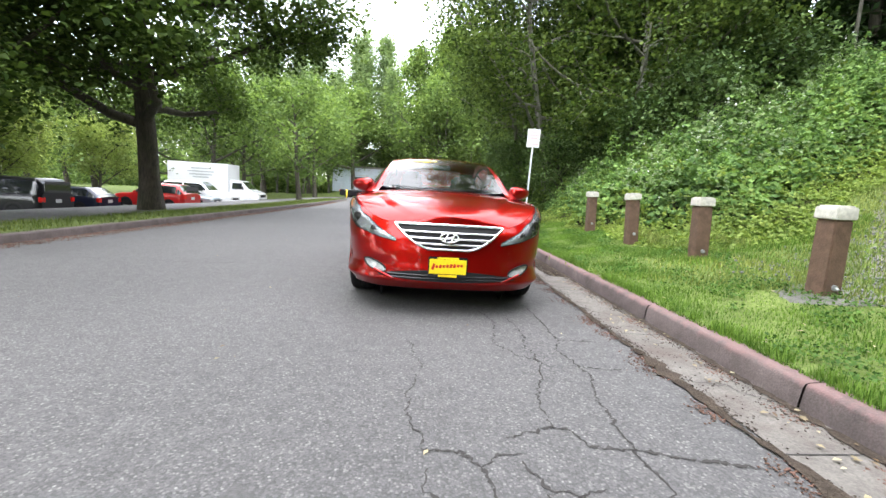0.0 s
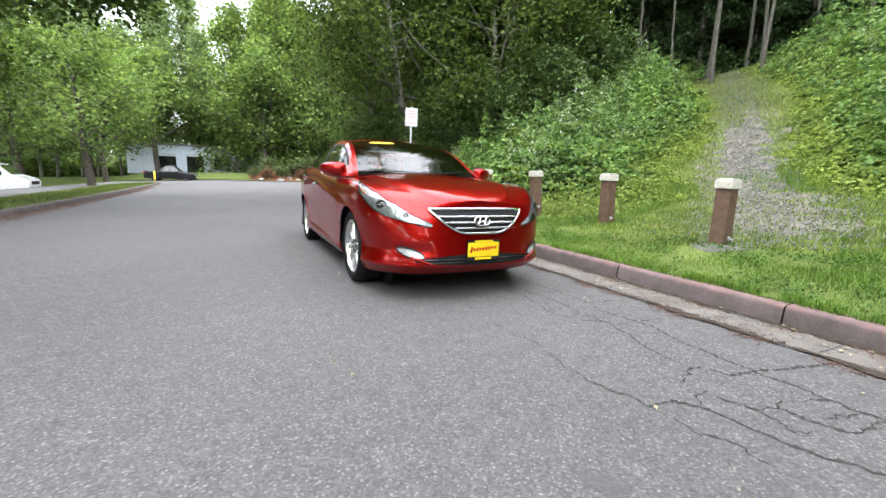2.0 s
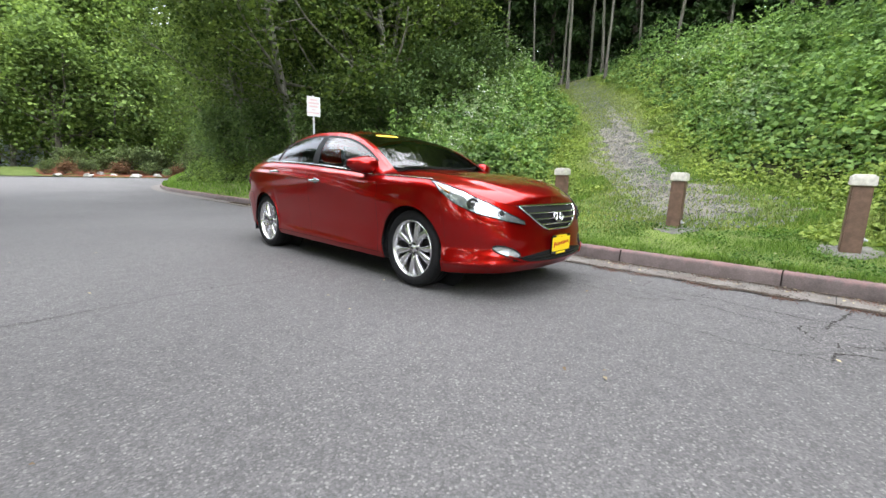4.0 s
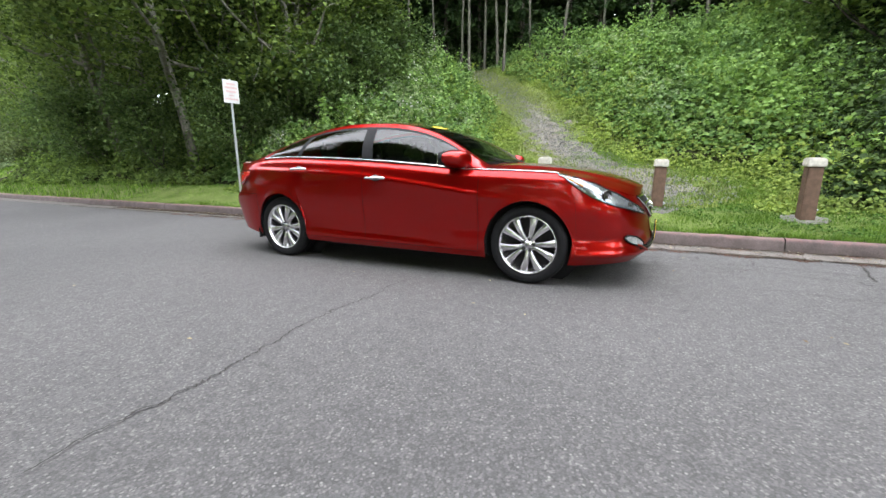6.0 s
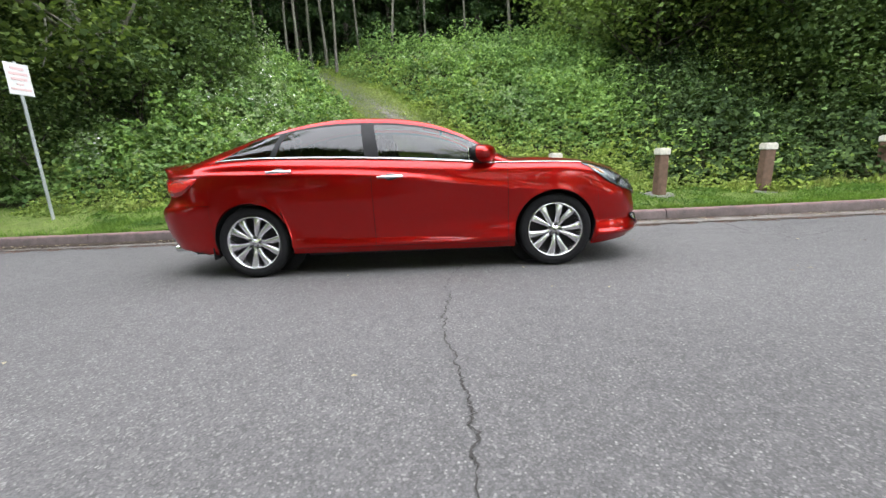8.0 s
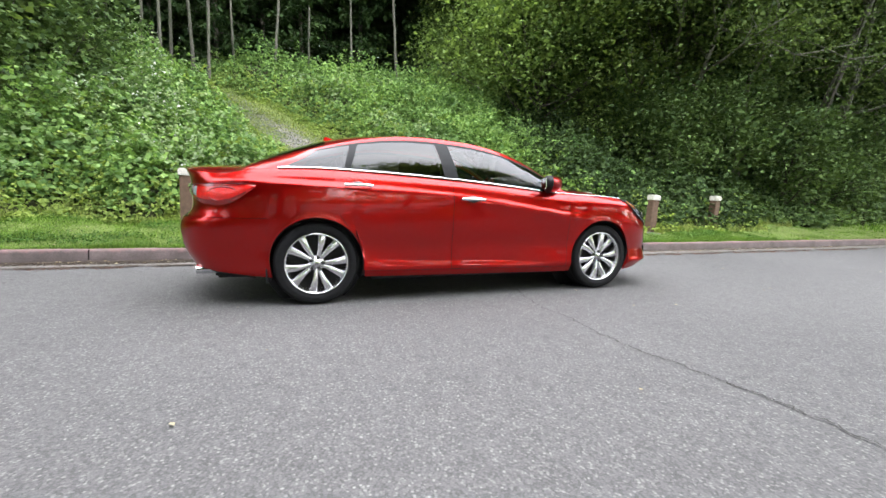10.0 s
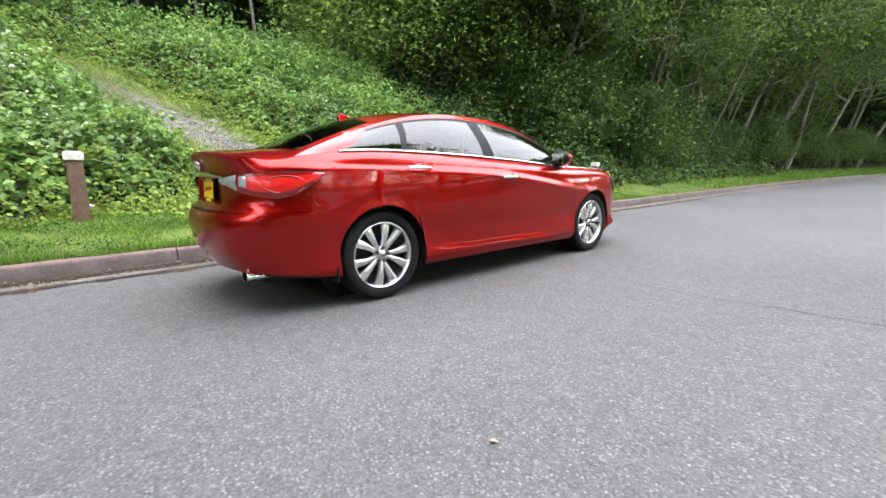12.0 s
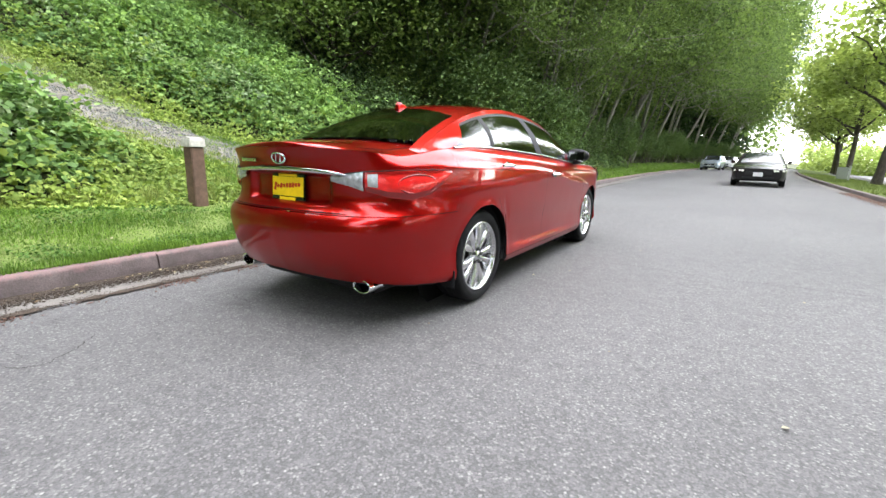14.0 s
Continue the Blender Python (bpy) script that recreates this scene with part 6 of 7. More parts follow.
def blades(name, x, y, z, h, mat, label, seed, width=0.0042):
    rng = np.random.default_rng(seed)
    n = len(x)
    h = h * np.ones(n)
    a = rng.uniform(0, 6.28, n)
    ln = rng.uniform(0.1, 0.7, n)[:, None] * h[:, None]
    dirv = np.stack([np.cos(a), np.sin(a), 0 * a], -1)
    sd = np.stack([-np.sin(a), np.cos(a), 0 * a], -1) * width
    p = np.stack([x, y, z], -1)
    v = np.stack([p - sd, p + sd, p + dirv * ln + np.array((0, 0, 1.0)) * h[:, None]], 1).reshape(-1, 3)
    return stuff(name, v, np.arange(n * 3, dtype=np.int32).reshape(n, 3), mat, label, "grass")


rng = np.random.default_rng(51)
n = 330000
y = np.where(rng.uniform(0, 1, n) < 0.8, rng.uniform(-3, 12, n), rng.uniform(-9, 17, n))
x = kerb_x(y) + 0.1 + rng.uniform(0, 1, n) ** 1.1 * (2.9 + 3.0 * np.exp(-((y - 3.8) / 2.4) ** 2))
foot = np.hypot((x - 4.5) / 1.5, (y - 3.9) / 1.7)
pd_ = path_dist(x, y)[0]
ok = (((foot > 1.0) | (rng.uniform(0, 1, n) < 0.3 + 0.25 * noise2(x, y, 0.6, 33))) & ((pd_ > 0.6) | (rng.uniform(0, 1, n) < 0.3))) & (cover(x, y) < 0.6)
x, y = x[ok], y[ok]
tuf = 0.035 + 0.025 * np.clip(noise2(x, y, 1.2, 31), -0.6, 1.4) + 0.04 * smooth01((x - kerb_x(y) - 1.6) / 0.8)
hh = np.maximum(0.018, tuf) * rng.uniform(0.5, 1.2, len(x))
blades("verge_grass", x, y, hill(x, y), hh, GRASS, "short bright green grass of the verge", 52)
# long grass where the mown verge meets the brambles, and tufts that hang over the kerb
n = 90000
y = rng.uniform(-6, 13, n)
x = kerb_x(y) + 0.9 + rng.uniform(0, 1.9, n)
c = cover(x, y)
ok = (c > 0.02) & (c < 0.55) & (noise2(x, y, 0.5, 37) + rng.normal(0, 0.3, n) > -0.1) & (np.hypot((x - 4.5) / 1.5, (y - 3.9) / 1.7) > 1.0)
x, y = x[ok], y[ok]
blades("long_grass", x, y, hill(x, y), (0.1 + 0.08 * np.clip(noise2(x, y, 0.8, 38), -0.6, 1.3)) * rng.uniform(0.5, 1.5, len(x)), WEED, "long yellow-green grass at the foot of the brambles", 59, 0.007)
n = 16000
y = rng.uniform(-4, 13, n)
ok = noise2(y, 0 * y + 3.0, 0.35, 39) + rng.normal(0, 0.25, n) > 0.05
y = y[ok]
x = kerb_x(y) + 0.135 + rng.uniform(0, 1, len(y)) ** 2 * 0.12
blades("kerb_tufts", x, y, hill(x, y) - 0.005, rng.uniform(0.03, 0.1, len(x)), GRASS, "tufts of grass hanging over the kerb", 60, 0.005)
n = 60000
y2 = rng.uniform(-3, 12, n)
x2 = kerb_x(y2) + 0.2 + rng.uniform(0, 2.4, n)
ok = (noise2(x2, y2, 0.9, 35) + 0.4 * noise2(x2, y2, 0.25, 36) > 0.25) & (cover(x2, y2) < 0.3) & (np.hypot((x2 - 4.5) / 1.5, (y2 - 3.9) / 1.7) > 0.9)
x2, y2 = x2[ok], y2[ok]
v, f = leaves_np(np.stack([x2, y2, hill(x2, y2) + rng.uniform(0.02, 0.055, len(x2))], -1), rng.uniform(0.014, 0.032, len(x2)), rng, 0, 0.1, 0.5)
stuff("clover", v, f, CLOVER, "dark clover patches in the verge grass", "clover")
n = 26000
y = rng.uniform(-60, 40, n)
x = kerb_x(y) + 0.12 + rng.uniform(0, 2.9, n)
ok = (y < -8.5) | (y > 16.5)
x, y = x[ok], y[ok]
blades("verge_grass_far", x, y, hill(x, y), rng.uniform(0.08, 0.2, len(x)), GRASS, "long green grass of the far verge", 53, 0.015)
n = 80000
y = rng.uniform(-44, 44, n)
x = far_kerb_x(y) - 0.14 - rng.uniform(0, 8.0, n)
ok = x > lawn_w(y)
x, y = x[ok], y[ok]
blades("lawn_grass", x, y, lawn_z(x, y), rng.uniform(0.04, 0.1, len(x)), DRYGRASS, "mown pale green lawn grass", 54, 0.01)
# weeds and grass along the edges of the path
n = 95000
a = rng.uniform(-1.5, 15, n)
o = rng.normal(0, 1.0, n) * 1.15
x = PATH_A[0] + dirp[0] * a - dirp[1] * o
y = PATH_A[1] + dirp[1] * a + dirp[0] * o
ok = (rng.uniform(0, 1, n) < np.clip((np.abs(o) - 0.35) / 0.7, 0.02, 1) + 0.9 * smooth01((a - 5) / 4) + 0.3 * smooth01((1.8 - a) / 1.2)) & (cover(x, y) < 0.6)
x, y = x[ok], y[ok]
blades("path_weeds", x, y, hill(x, y), rng.uniform(0.02, 0.085, len(x)), WEED, "straggling weeds and dry grass by the path", 55, 0.009)
# loose stones on the path
n = 9000
a = rng.uniform(-1.3, 15, n)
o = rng.normal(0, 0.42, n) * (1 + 0.8 * np.exp(-((a + 0.2) / 1.5) ** 2))
x = PATH_A[0] + dirp[0] * a - dirp[1] * o
y = PATH_A[1] + dirp[1] * a + dirp[0] * o
z = hill(x, y) + 0.025
sz = rng.uniform(0.008, 0.026, n)
oct_ = np.array([(1, 0, 0), (-1, 0, 0), (0, 1, 0), (0, -1, 0), (0, 0, 0.7), (0, 0, -0.7)], float)
of = np.array([(0, 2, 4), (2, 1, 4), (1, 3, 4), (3, 0, 4), (2, 0, 5), (1, 2, 5), (3, 1, 5), (0, 3, 5)])
jit = oct_[None] * rng.uniform(0.6, 1.3, (n, 6, 1))
v = np.stack([x, y, z], -1)[:, None, :] + jit * sz[:, None, None]
f = (of[None] + np.arange(n)[:, None, None] * 6).reshape(-1, 3)
stuff("path_stones", v.reshape(-1, 3), f, STONE, "loose grey stones on the footpath", "stones")


# far woods close the view beyond the junction, the lot and the end of the road
def far_woods(name, x0, x1, y0, y1, top, n, mat, label, seed, base=0.0, small=0.35, large=0.85):
    rng = np.random.default_rng(seed)
    x, y = rng.uniform(x0, x1, n), rng.uniform(y0, y1, n)
    crest = top * (0.75 + 0.22 * noise2(x, y, 16, seed) + 0.12 * noise2(x, y, 5, seed + 1))
    z = base + crest * rng.uniform(0, 1, n) ** 0.8
    v, f = leaves_np(np.stack([x, y, z], -1), rng.uniform(small, large, n), rng, 0.3, 0.12, 0.45)
    stuff(name, v, f, mat, label, "woods")


far_woods("far_woods", -110, 60, 112, 126, 19, 90000, LEAF_A, "distant belt of green trees beyond the junction", 61, -2.4)
far_woods("far_woods", -80, -62, -90, 110, 12, 50000, LEAF_A, "distant belt of trees behind the parking lot", 62, -2.4)
far_woods("far_woods", -70, -18, -135, -112, 10, 26000, LEAF_Y, "distant trees at the end of the road", 63, -2.4)
far_woods("far_woods", -12, 60, -135, -96, 26, 50000, LEAF_B, "distant dark woods at the end of the road", 64, -1.0)
far_woods("far_woods", 29, 42, -70, 62, 20, 150000, LEAF_D, "dark woods on the crest of the bank", 65, 3.0)
far_woods("far_woods", -75, -8, 98, 108, 7, 30000, LEAF_A, "hedge of trees behind the junction", 70, -2.4)
far_woods("far_woods", -8, 34, 88, 100, 15, 40000, LEAF_N, "green undergrowth below the trees of the junction", 69, -1.0)
far_woods("wood_thicket", 7.5, 17, -75, -7.5, 11, 100000, LEAF_K, "dark thicket between the trunks of the roadside woods", 66, 0.4, 0.14, 0.34)
far_woods("deep_woods", 15, 30, -95, -9, 22, 60000, LEAF_D, "dark woods behind the roadside trees", 67, 1.0, 0.3, 0.8)
far_woods("wood_thicket", 4.5, 16, -92, -28, 17, 60000, LEAF_C, "leafy middle storey of the roadside woods", 68, 0.4, 0.18, 0.42)

# leaf layers added overhead, without trunks, to shade the woods below
far_woods("shading_leaf_layer", 17, 30, -4, 22, 7, 26000, LEAF_D, "added leaf layer shading the crest of the bank", 71, 12.5, 0.3, 0.6)
far_woods("shading_leaf_layer", 6, 16, -26, -9, 6, 30000, LEAF_C, "added leaf layer shading the roadside woods", 72, 10.5, 0.25, 0.5)

# ---- bollards ----
def build_bollard():
    e = thing("bollard", 0, 0, 0, label="brown square wooden bollard with a white cap", category="bollard", group="bollards along the verge")
    bm = bmesh.new()
    box(bm, 0, 0, 0.29, 0.172, 0.172, 1.0, 0.01, 0.96)
    part("post", bm, WOOD, e)
    bm = bmesh.new()
    box(bm, 0, 0, 0.842, 0.2, 0.2, 0.1, 0.008, 0.97)
    box(bm, 0, 0, 0.896, 0.16, 0.16, 0.016, 0.005)
    part("cap", bm, CAP, e, "weathered white cap")
    bm = bmesh.new()
    tube(bm, (0.0, -0.082, 0.235), (0.0, -0.1, 0.235), 0.024, 0.024, 14)
    tube(bm, (0.0, -0.1, 0.235), (0.0, -0.125, 0.225), 0.012, 0.01, 10)
    part("bolt", bm, STEEL, e, "rusty bolt head")
    return e


bollard = build_bollard()
for i, (bx, by, bz_, rz, tip) in enumerate(((3.17, 3.44, 0.19, 4, 1.5), (3.3, 5.24, 0.25, -2, 0.5), (3.33, 7.0, 0.3, 3, -1), (3.41, 8.92, 0.34, 0, 1), (2.9, 1.65, 0.18, 6, 0.5), (2.85, -0.12, 0.18, -4, 2.0), (3.3, -2.6, 0.22, 5, -1.0))):
    m = pose(bx, by, bz_, tip, tip * 0.5 - 2.5, rz)
    if i == 0:
        bollard.matrix_basis = m
    else:
        copy_thing(bollard, m)
# concrete footings that show in the grass
def footing(x, y, rx, ry, seed):
    rng = np.random.default_rng(seed)
    a = np.linspace(0, 2 * np.pi, 28, endpoint=False)
    r = 1 + 0.1 * rng.normal(0, 1, 28)
    px, py = x + rx * r * np.cos(a), y + ry * r * np.sin(a)
    rings = []
    for k, dz in ((1.0, -0.03), (0.96, 0.014), (0.5, 0.022), (0.001, 0.024)):
        qx, qy = x + (px - x) * k, y + (py - y) * k
        rings.append(np.stack([qx, qy, hill(qx, qy) + dz], -1))
    v = np.stack(rings, 1)
    i = np.arange(28)[:, None] * 4 + np.arange(3)[None, :]
    j = ((np.arange(28) + 1) % 28)[:, None] * 4 + np.arange(3)[None, :]
    f = np.stack([i, j, j + 1, i + 1], -1).reshape(-1, 4)
    tagged(new("bollard_footing", mesh_np("bollard_footing", v.reshape(-1, 3), f, FOOTING, False)), "rough concrete footing round a bollard in the grass", "footing", "bollard footings")


footing(3.25, 3.42, 0.44, 0.32, 1)
footing(2.93, 1.64, 0.3, 0.27, 2)
footing(2.87, -0.12, 0.27, 0.25, 3)


# ---- sign, yellow post ----
def build_sign():
    e = thing("parking_sign", 2.95, 12.7, 0.3, 0, label="white parking sign on a thin galvanised post", category="sign")
    bm = bmesh.new()
    box(bm, 0, 0, 1.35, 0.05, 0.028, 2.95, 0.004)
    part("post", bm, STEEL, e)
    bm = bmesh.new()
    box(bm, 0, -0.022, 2.52, 0.37, 0.006, 0.54, 0.002)
    board = part("board", bm, SIGNW, e, "white rectangular board")
    k = 0
    for zz, w, h in ((2.7, 0.2, 0.045), (2.61, 0.28, 0.045), (2.52, 0.24, 0.045), (2.43, 0.1, 0.03), (2.345, 0.3, 0.035)):
        bm = bmesh.new()
        box(bm, 0, -0.027, zz, w, 0.004, h)
        part("text_bar", bm, SIGNR, board)
    e.rotation_euler = (radians(-4.5), radians(1.5), radians(-14))
    return e


build_sign()


def build_post():
    e = thing("yellow_post", -9.9, 58, -0.34, label="yellow painted safety post at the lawn corner", category="post")
    bm = bmesh.new()
    tube(bm, (0, 0, 0), (0, 0, 1.15), 0.09, 0.09, 16)
    part("pipe", bm, YELLOW, e, smooth=True)
    bm = bmesh.new()
    bmesh.ops.create_uvsphere(bm, u_segments=16, v_segments=8, radius=0.09, matrix=pose(0, 0, 1.15))
    part("cap", bm, YELLOW, e, smooth=True)


build_post()

# ---- other vehicles ----
def roofline(knots):
    """A rounded polyline through (along, height) knots."""
    k = np.array(knots, float)
    return lambda s: np.mean([np.interp(s + o, k[:, 0], k[:, 1]) for o in np.linspace(-0.09, 0.09, 9)], axis=0)


def build_vehicle(name, label, paint, L, W, H, belt, hood, sa, sb, sc, sd, tail, wheel_r=0.33, lit=False, bed=None, ground=0.24):
    """A plain road vehicle, front at -y: loft of cross-sections, glass, lamps, wheels."""
    e = thing(name, 0, 0, 0, label=label, category="car")
    top = roofline([(0, hood * 0.78), (0.12, hood * 0.88), (sa * 0.5, hood * 0.97), (sa, hood), ((sa + sb) / 2, (hood + H) / 2 + 0.02), (sb, H - 0.02), ((sb + sc) / 2, H), (sc, H - 0.03),
                  ((sc + sd) / 2, (H + tail) / 2 + 0.01), (sd, tail), (max(sd + 0.02, L - 0.02) if sd < L - 0.05 else sd + 0.02, tail - 0.02)])
    st = np.unique(np.concatenate([np.linspace(0, 0.35, 8), np.linspace(0.35, L - 0.35, 46), np.linspace(L - 0.35, L, 8)]))
    def sect(s):
        r = 0.35
        f = np.clip((r - s) / r, 0, 1) ** 2 * 0.16 + np.clip((s - (L - r)) / r, 0, 1) ** 2 * 0.12
        w = W / 2 * (1 - f)
        zt = top(s)
        cab = smooth01((zt - belt) / (H - belt))
        xt = w * (0.93 - 0.17 * cab)
        zb = np.minimum(belt, zt - 0.04)
        g = ground + 0.06 * f / 0.16
        o = np.ones_like(s)
        return [(w * 0.93, g * o), (w * 0.985, g + 0.12), (w, 0.5 * belt * o), (w, zb - 0.1), (w * 0.975, zb), (xt, np.maximum(zt - 0.05, zb + 0.01)), (xt * 0.88, zt - 0.005), (xt * 0.4, zt + 0.012), (0 * w, zt + 0.018)]
    half = sect(st)
    cols = [np.stack([-x, st - L / 2, z + 0 * st], -1) for x, z in half] + [np.stack([x, st - L / 2, z + 0 * st], -1) for x, z in half[::-1][1:]]
    P = np.stack(cols, 1)
    nS, nC = P.shape[:2]
    v = P.reshape(-1, 3)
    f = grid_faces(nS, nC)
    body_me = mesh_np("body", v, f, paint, True)
    child("body", body_me, e)
    for nm_, row in (("front_panel", P[0]), ("rear_panel", P[-1])):
        bm = bmesh.new()
        bm.faces.new([bm.verts.new(tuple(p)) for p in row])
        part(nm_, bm, paint, e)
    # glass
    def side_pt(s, h, sg):
        q = sect(s)
        x = q[4][0] + (q[5][0] - q[4][0]) * h + 0.012
        z = q[4][1] + (q[5][1] - q[4][1]) * h
        return np.stack([sg * x, s - L / 2, z], -1)
    b1 = (sb + sc) / 2 - 0.1
    for sg in (1, -1):
        for s0, s1 in ((sa + 0.25, b1 - 0.05), (b1 + 0.05, sc + 0.1), (sc + 0.16, sd - 0.12)):
            if s1 - s0 < 0.25 or (bed and s1 > bed):
                continue
            S, Hh = np.meshgrid(np.linspace(s0, s1, 14), np.linspace(0.1, 0.88, 6), indexing="ij")
            k = child("side_window", mesh_np("side_window", side_pt(S, Hh, sg).reshape(-1, 3), grid_faces(14, 6, sg > 0), FARGLASS, True), e)
    def top_q(s, u):
        q = sect(s)
        x = q[6][0] * 0.98 * u
        z = np.interp(0, [0], [0]) + q[6][1] + (q[8][1] - q[6][1]) * (1 - u * u) + 0.014
        return np.stack([x, s - L / 2, z], -1)
    for nm, s0, s1 in (("windscreen", sa + 0.08, sb - 0.02), ("rear_window", sc + 0.05, sd - 0.1)):
        if s1 - s0 < 0.12:
            s1 = s0 + 0.12
        S, U = np.meshgrid(np.linspace(s0, s1, 12), np.linspace(-0.95, 0.95, 9), indexing="ij")
        child(nm, mesh_np(nm, top_q(S, U).reshape(-1, 3), grid_faces(12, 9, False), FARGLASS, True), e)
    # tail glass of an upright tailgate
    if L - sc < 0.7 and not bed:
        bm = bmesh.new()
        box(bm, 0, L / 2 + 0.004, (belt + H) / 2, W * 0.74, 0.012, (H - belt) * 0.62, 0.004, 0.92)
        part("tailgate_window", bm, FARGLASS, e)
    wf, wr = 0.19 * L, 0.79 * L
    for s_ in (wf, wr):
        for sg in (1, -1):
            vv_, ff_ = lathe([(wheel_r * 0.66, -0.09), (wheel_r * 0.9, -0.1), (wheel_r, -0.07), (wheel_r, 0.07), (wheel_r * 0.92, 0.1), (wheel_r * 0.68, 0.095), (wheel_r * 0.64, 0.07)], 28)
            vv_[:, 0] *= sg
            w = child("wheel", mesh_np("wheel", vv_, ff_, RUBBER, True), e)
            w.location = (sg * (W / 2 - 0.085), s_ - L / 2, wheel_r)
            vv_, ff_ = lathe([(wheel_r * 0.66, 0.06), (wheel_r * 0.5, 0.085), (wheel_r * 0.2, 0.075), (0.001, 0.085)], 20)
            vv_[:, 0] *= sg
            child("rim", mesh_np("rim", vv_, ff_, ALLOY, True), w)
            bm = bmesh.new()
            tube(bm, (sg * (W / 2 + 0.004), s_ - L / 2, wheel_r), (sg * (W / 2 - 0.2), s_ - L / 2, wheel_r), wheel_r * 1.16, wheel_r * 1.16, 28)
            bmesh.ops.bisect_plane(bm, geom=bm.verts[:] + bm.edges[:] + bm.faces[:], plane_co=(0, 0, ground), plane_no=(0, 0, -1), clear_outer=True)
            part("wheel_arch", bm, BLACK, e)
    for sg in (1, -1):
        bm = bmesh.new()
        box(bm, sg * W * 0.36, -L / 2 + 0.07, hood * 0.72, W * 0.2, 0.14, 0.12, 0.03, rot=Euler((0, 0, radians(-14 * -sg))).to_matrix())
        part("headlamp", bm, HEADLIT, e, "clear headlamp")
        bm = bmesh.new()
        box(bm, sg * W * 0.41, L / 2 - 0.05, min(tail, belt) * 0.86, W * 0.13, 0.14, 0.24, 0.03, rot=Euler((0, 0, radians(-10 * sg))).to_matrix())
        part("tail_lamp", bm, TAILRED, e, "red tail lamp")
        bm = bmesh.new()
        box(bm, sg * (W / 2 + 0.08), sa + 0.3 - L / 2, belt + 0.06, 0.18, 0.09, 0.13, 0.03)
        part("door_mirror", bm, paint, e)
        for s_ in ((sa + sb) / 2 + 0.75, sc + 0.1):
            bm = bmesh.new()
            box(bm, sg * (W / 2 + 0.004), s_ - L / 2, belt - 0.12, 0.02, 0.18, 0.03, 0.008)
            part("door_handle", bm, paint, e)
    bm = bmesh.new()
    box(bm, 0, -L / 2 + 0.0, hood * 0.62, W * 0.5, 0.04, 0.14, 0.015)
    part("grille", bm, BLACK, e, "black grille")
    bm = bmesh.new()
    box(bm, 0, -L / 2 - 0.005, 0.36, W * 0.6, 0.04, 0.1, 0.015)
    part("air_intake", bm, BLACK, e)
    for y0, zz in ((-L / 2 - 0.025, 0.5), (L / 2 + 0.012, min(tail, belt) * 0.8)):
        bm = bmesh.new()
        box(bm, 0, y0, zz, 0.32, 0.012, 0.16, 0.004)
        part("number_plate", bm, SIGNW, e)
    bm = bmesh.new()
    box(bm, 0, L / 2, 0.42, W * 0.84, 0.08, 0.14, 0.03)
    part("rear_bumper", bm, paint if not bed else CHROME, e)
    bm = bmesh.new()
    box(bm, 0, 0, ground + 0.03, W * 0.8, L * 0.86, 0.1)
    part("floor_pan", bm, BLACK, e)
    if bed:
        bm = bmesh.new()
        box(bm, 0, (bed + L) / 2 - L / 2, tail - 0.02, W * 0.8, L - bed - 0.25, 0.06)
        part("load_bed", bm, BLACK, e)
    return e


v = build_vehicle("dark_suv", "black full-size SUV parked nose-in at the lot", PAINT_BLACK, 5.3, 2.0, 1.92, 1.1, 1.08, 1.45, 2.2, 5.05, 5.28, 1.2, 0.38)
v.matrix_basis = pose(-19.6, 20.9, float(left_z(-19.6)), 0, 0, -90)
v = build_vehicle("wagon", "dark blue hatchback parked nose-in at the lot", PAINT_NAVY, 4.4, 1.78, 1.48, 0.95, 0.92, 1.15, 1.95, 3.7, 4.3, 1.0)
v.matrix_basis = pose(-19.0, 24.0, float(left_z(-19.0)), 0, 0, -90)
v = build_vehicle("hatchback", "bright red hatchback parked behind the maple", PAINT_RED, 4.2, 1.78, 1.58, 0.98, 0.98, 1.1, 1.9, 3.6, 4.15, 1.05)
v.matrix_basis = pose(-15.9, 26.7, float(left_z(-15.9)), 0, 0, -94)
v = build_vehicle("compact_car", "silver-blue sedan parked facing the lawn strip", PAINT_SILVER, 4.5, 1.75, 1.43, 0.93, 0.9, 1.2, 2.1, 3.2, 3.9, 1.02)
v.matrix_basis = pose(-16.3, 30.2, float(left_z(-16.3)), 0, 0, 90)
v = build_vehicle("white_suv", "white SUV parked facing the lawn strip", PAINT_WHITE, 5.1, 2.0, 1.86, 1.12, 1.14, 1.5, 2.2, 4.7, 5.05, 1.2, 0.38)
v.matrix_basis = pose(-16.5, 32.9, float(left_z(-16.5)), 0, 0, 90)
v = build_vehicle("pickup_truck", "dark pickup truck at the lot entrance", PAINT_BLACK, 5.4, 1.95, 1.8, 1.08, 1.1, 1.6, 2.25, 3.3, 3.6, 1.1, 0.38, bed=3.6)
v.matrix_basis = pose(-8.7, 62, float(left_z(-8.7)), 0, 0, 84)
v = build_vehicle("oncoming_car", "near-black bronze sedan on the road with pale headlamps", PAINT_BRONZE, 4.8, 1.83, 1.42, 0.92, 0.9, 1.3, 2.2, 3.2, 4.1, 1.0)
v.matrix_basis = pose(-3.62, -14.2, 0, 0, 0, 176)
v = build_vehicle("silver_hatchback", "silver hatchback parked along the wooded kerb", PAINT_SILVER, 4.3, 1.77, 1.52, 0.96, 0.95, 1.1, 1.9, 3.6, 4.2, 1.02)
v.matrix_basis = pose(-1.25, -45, 0, 0, 0, 172)
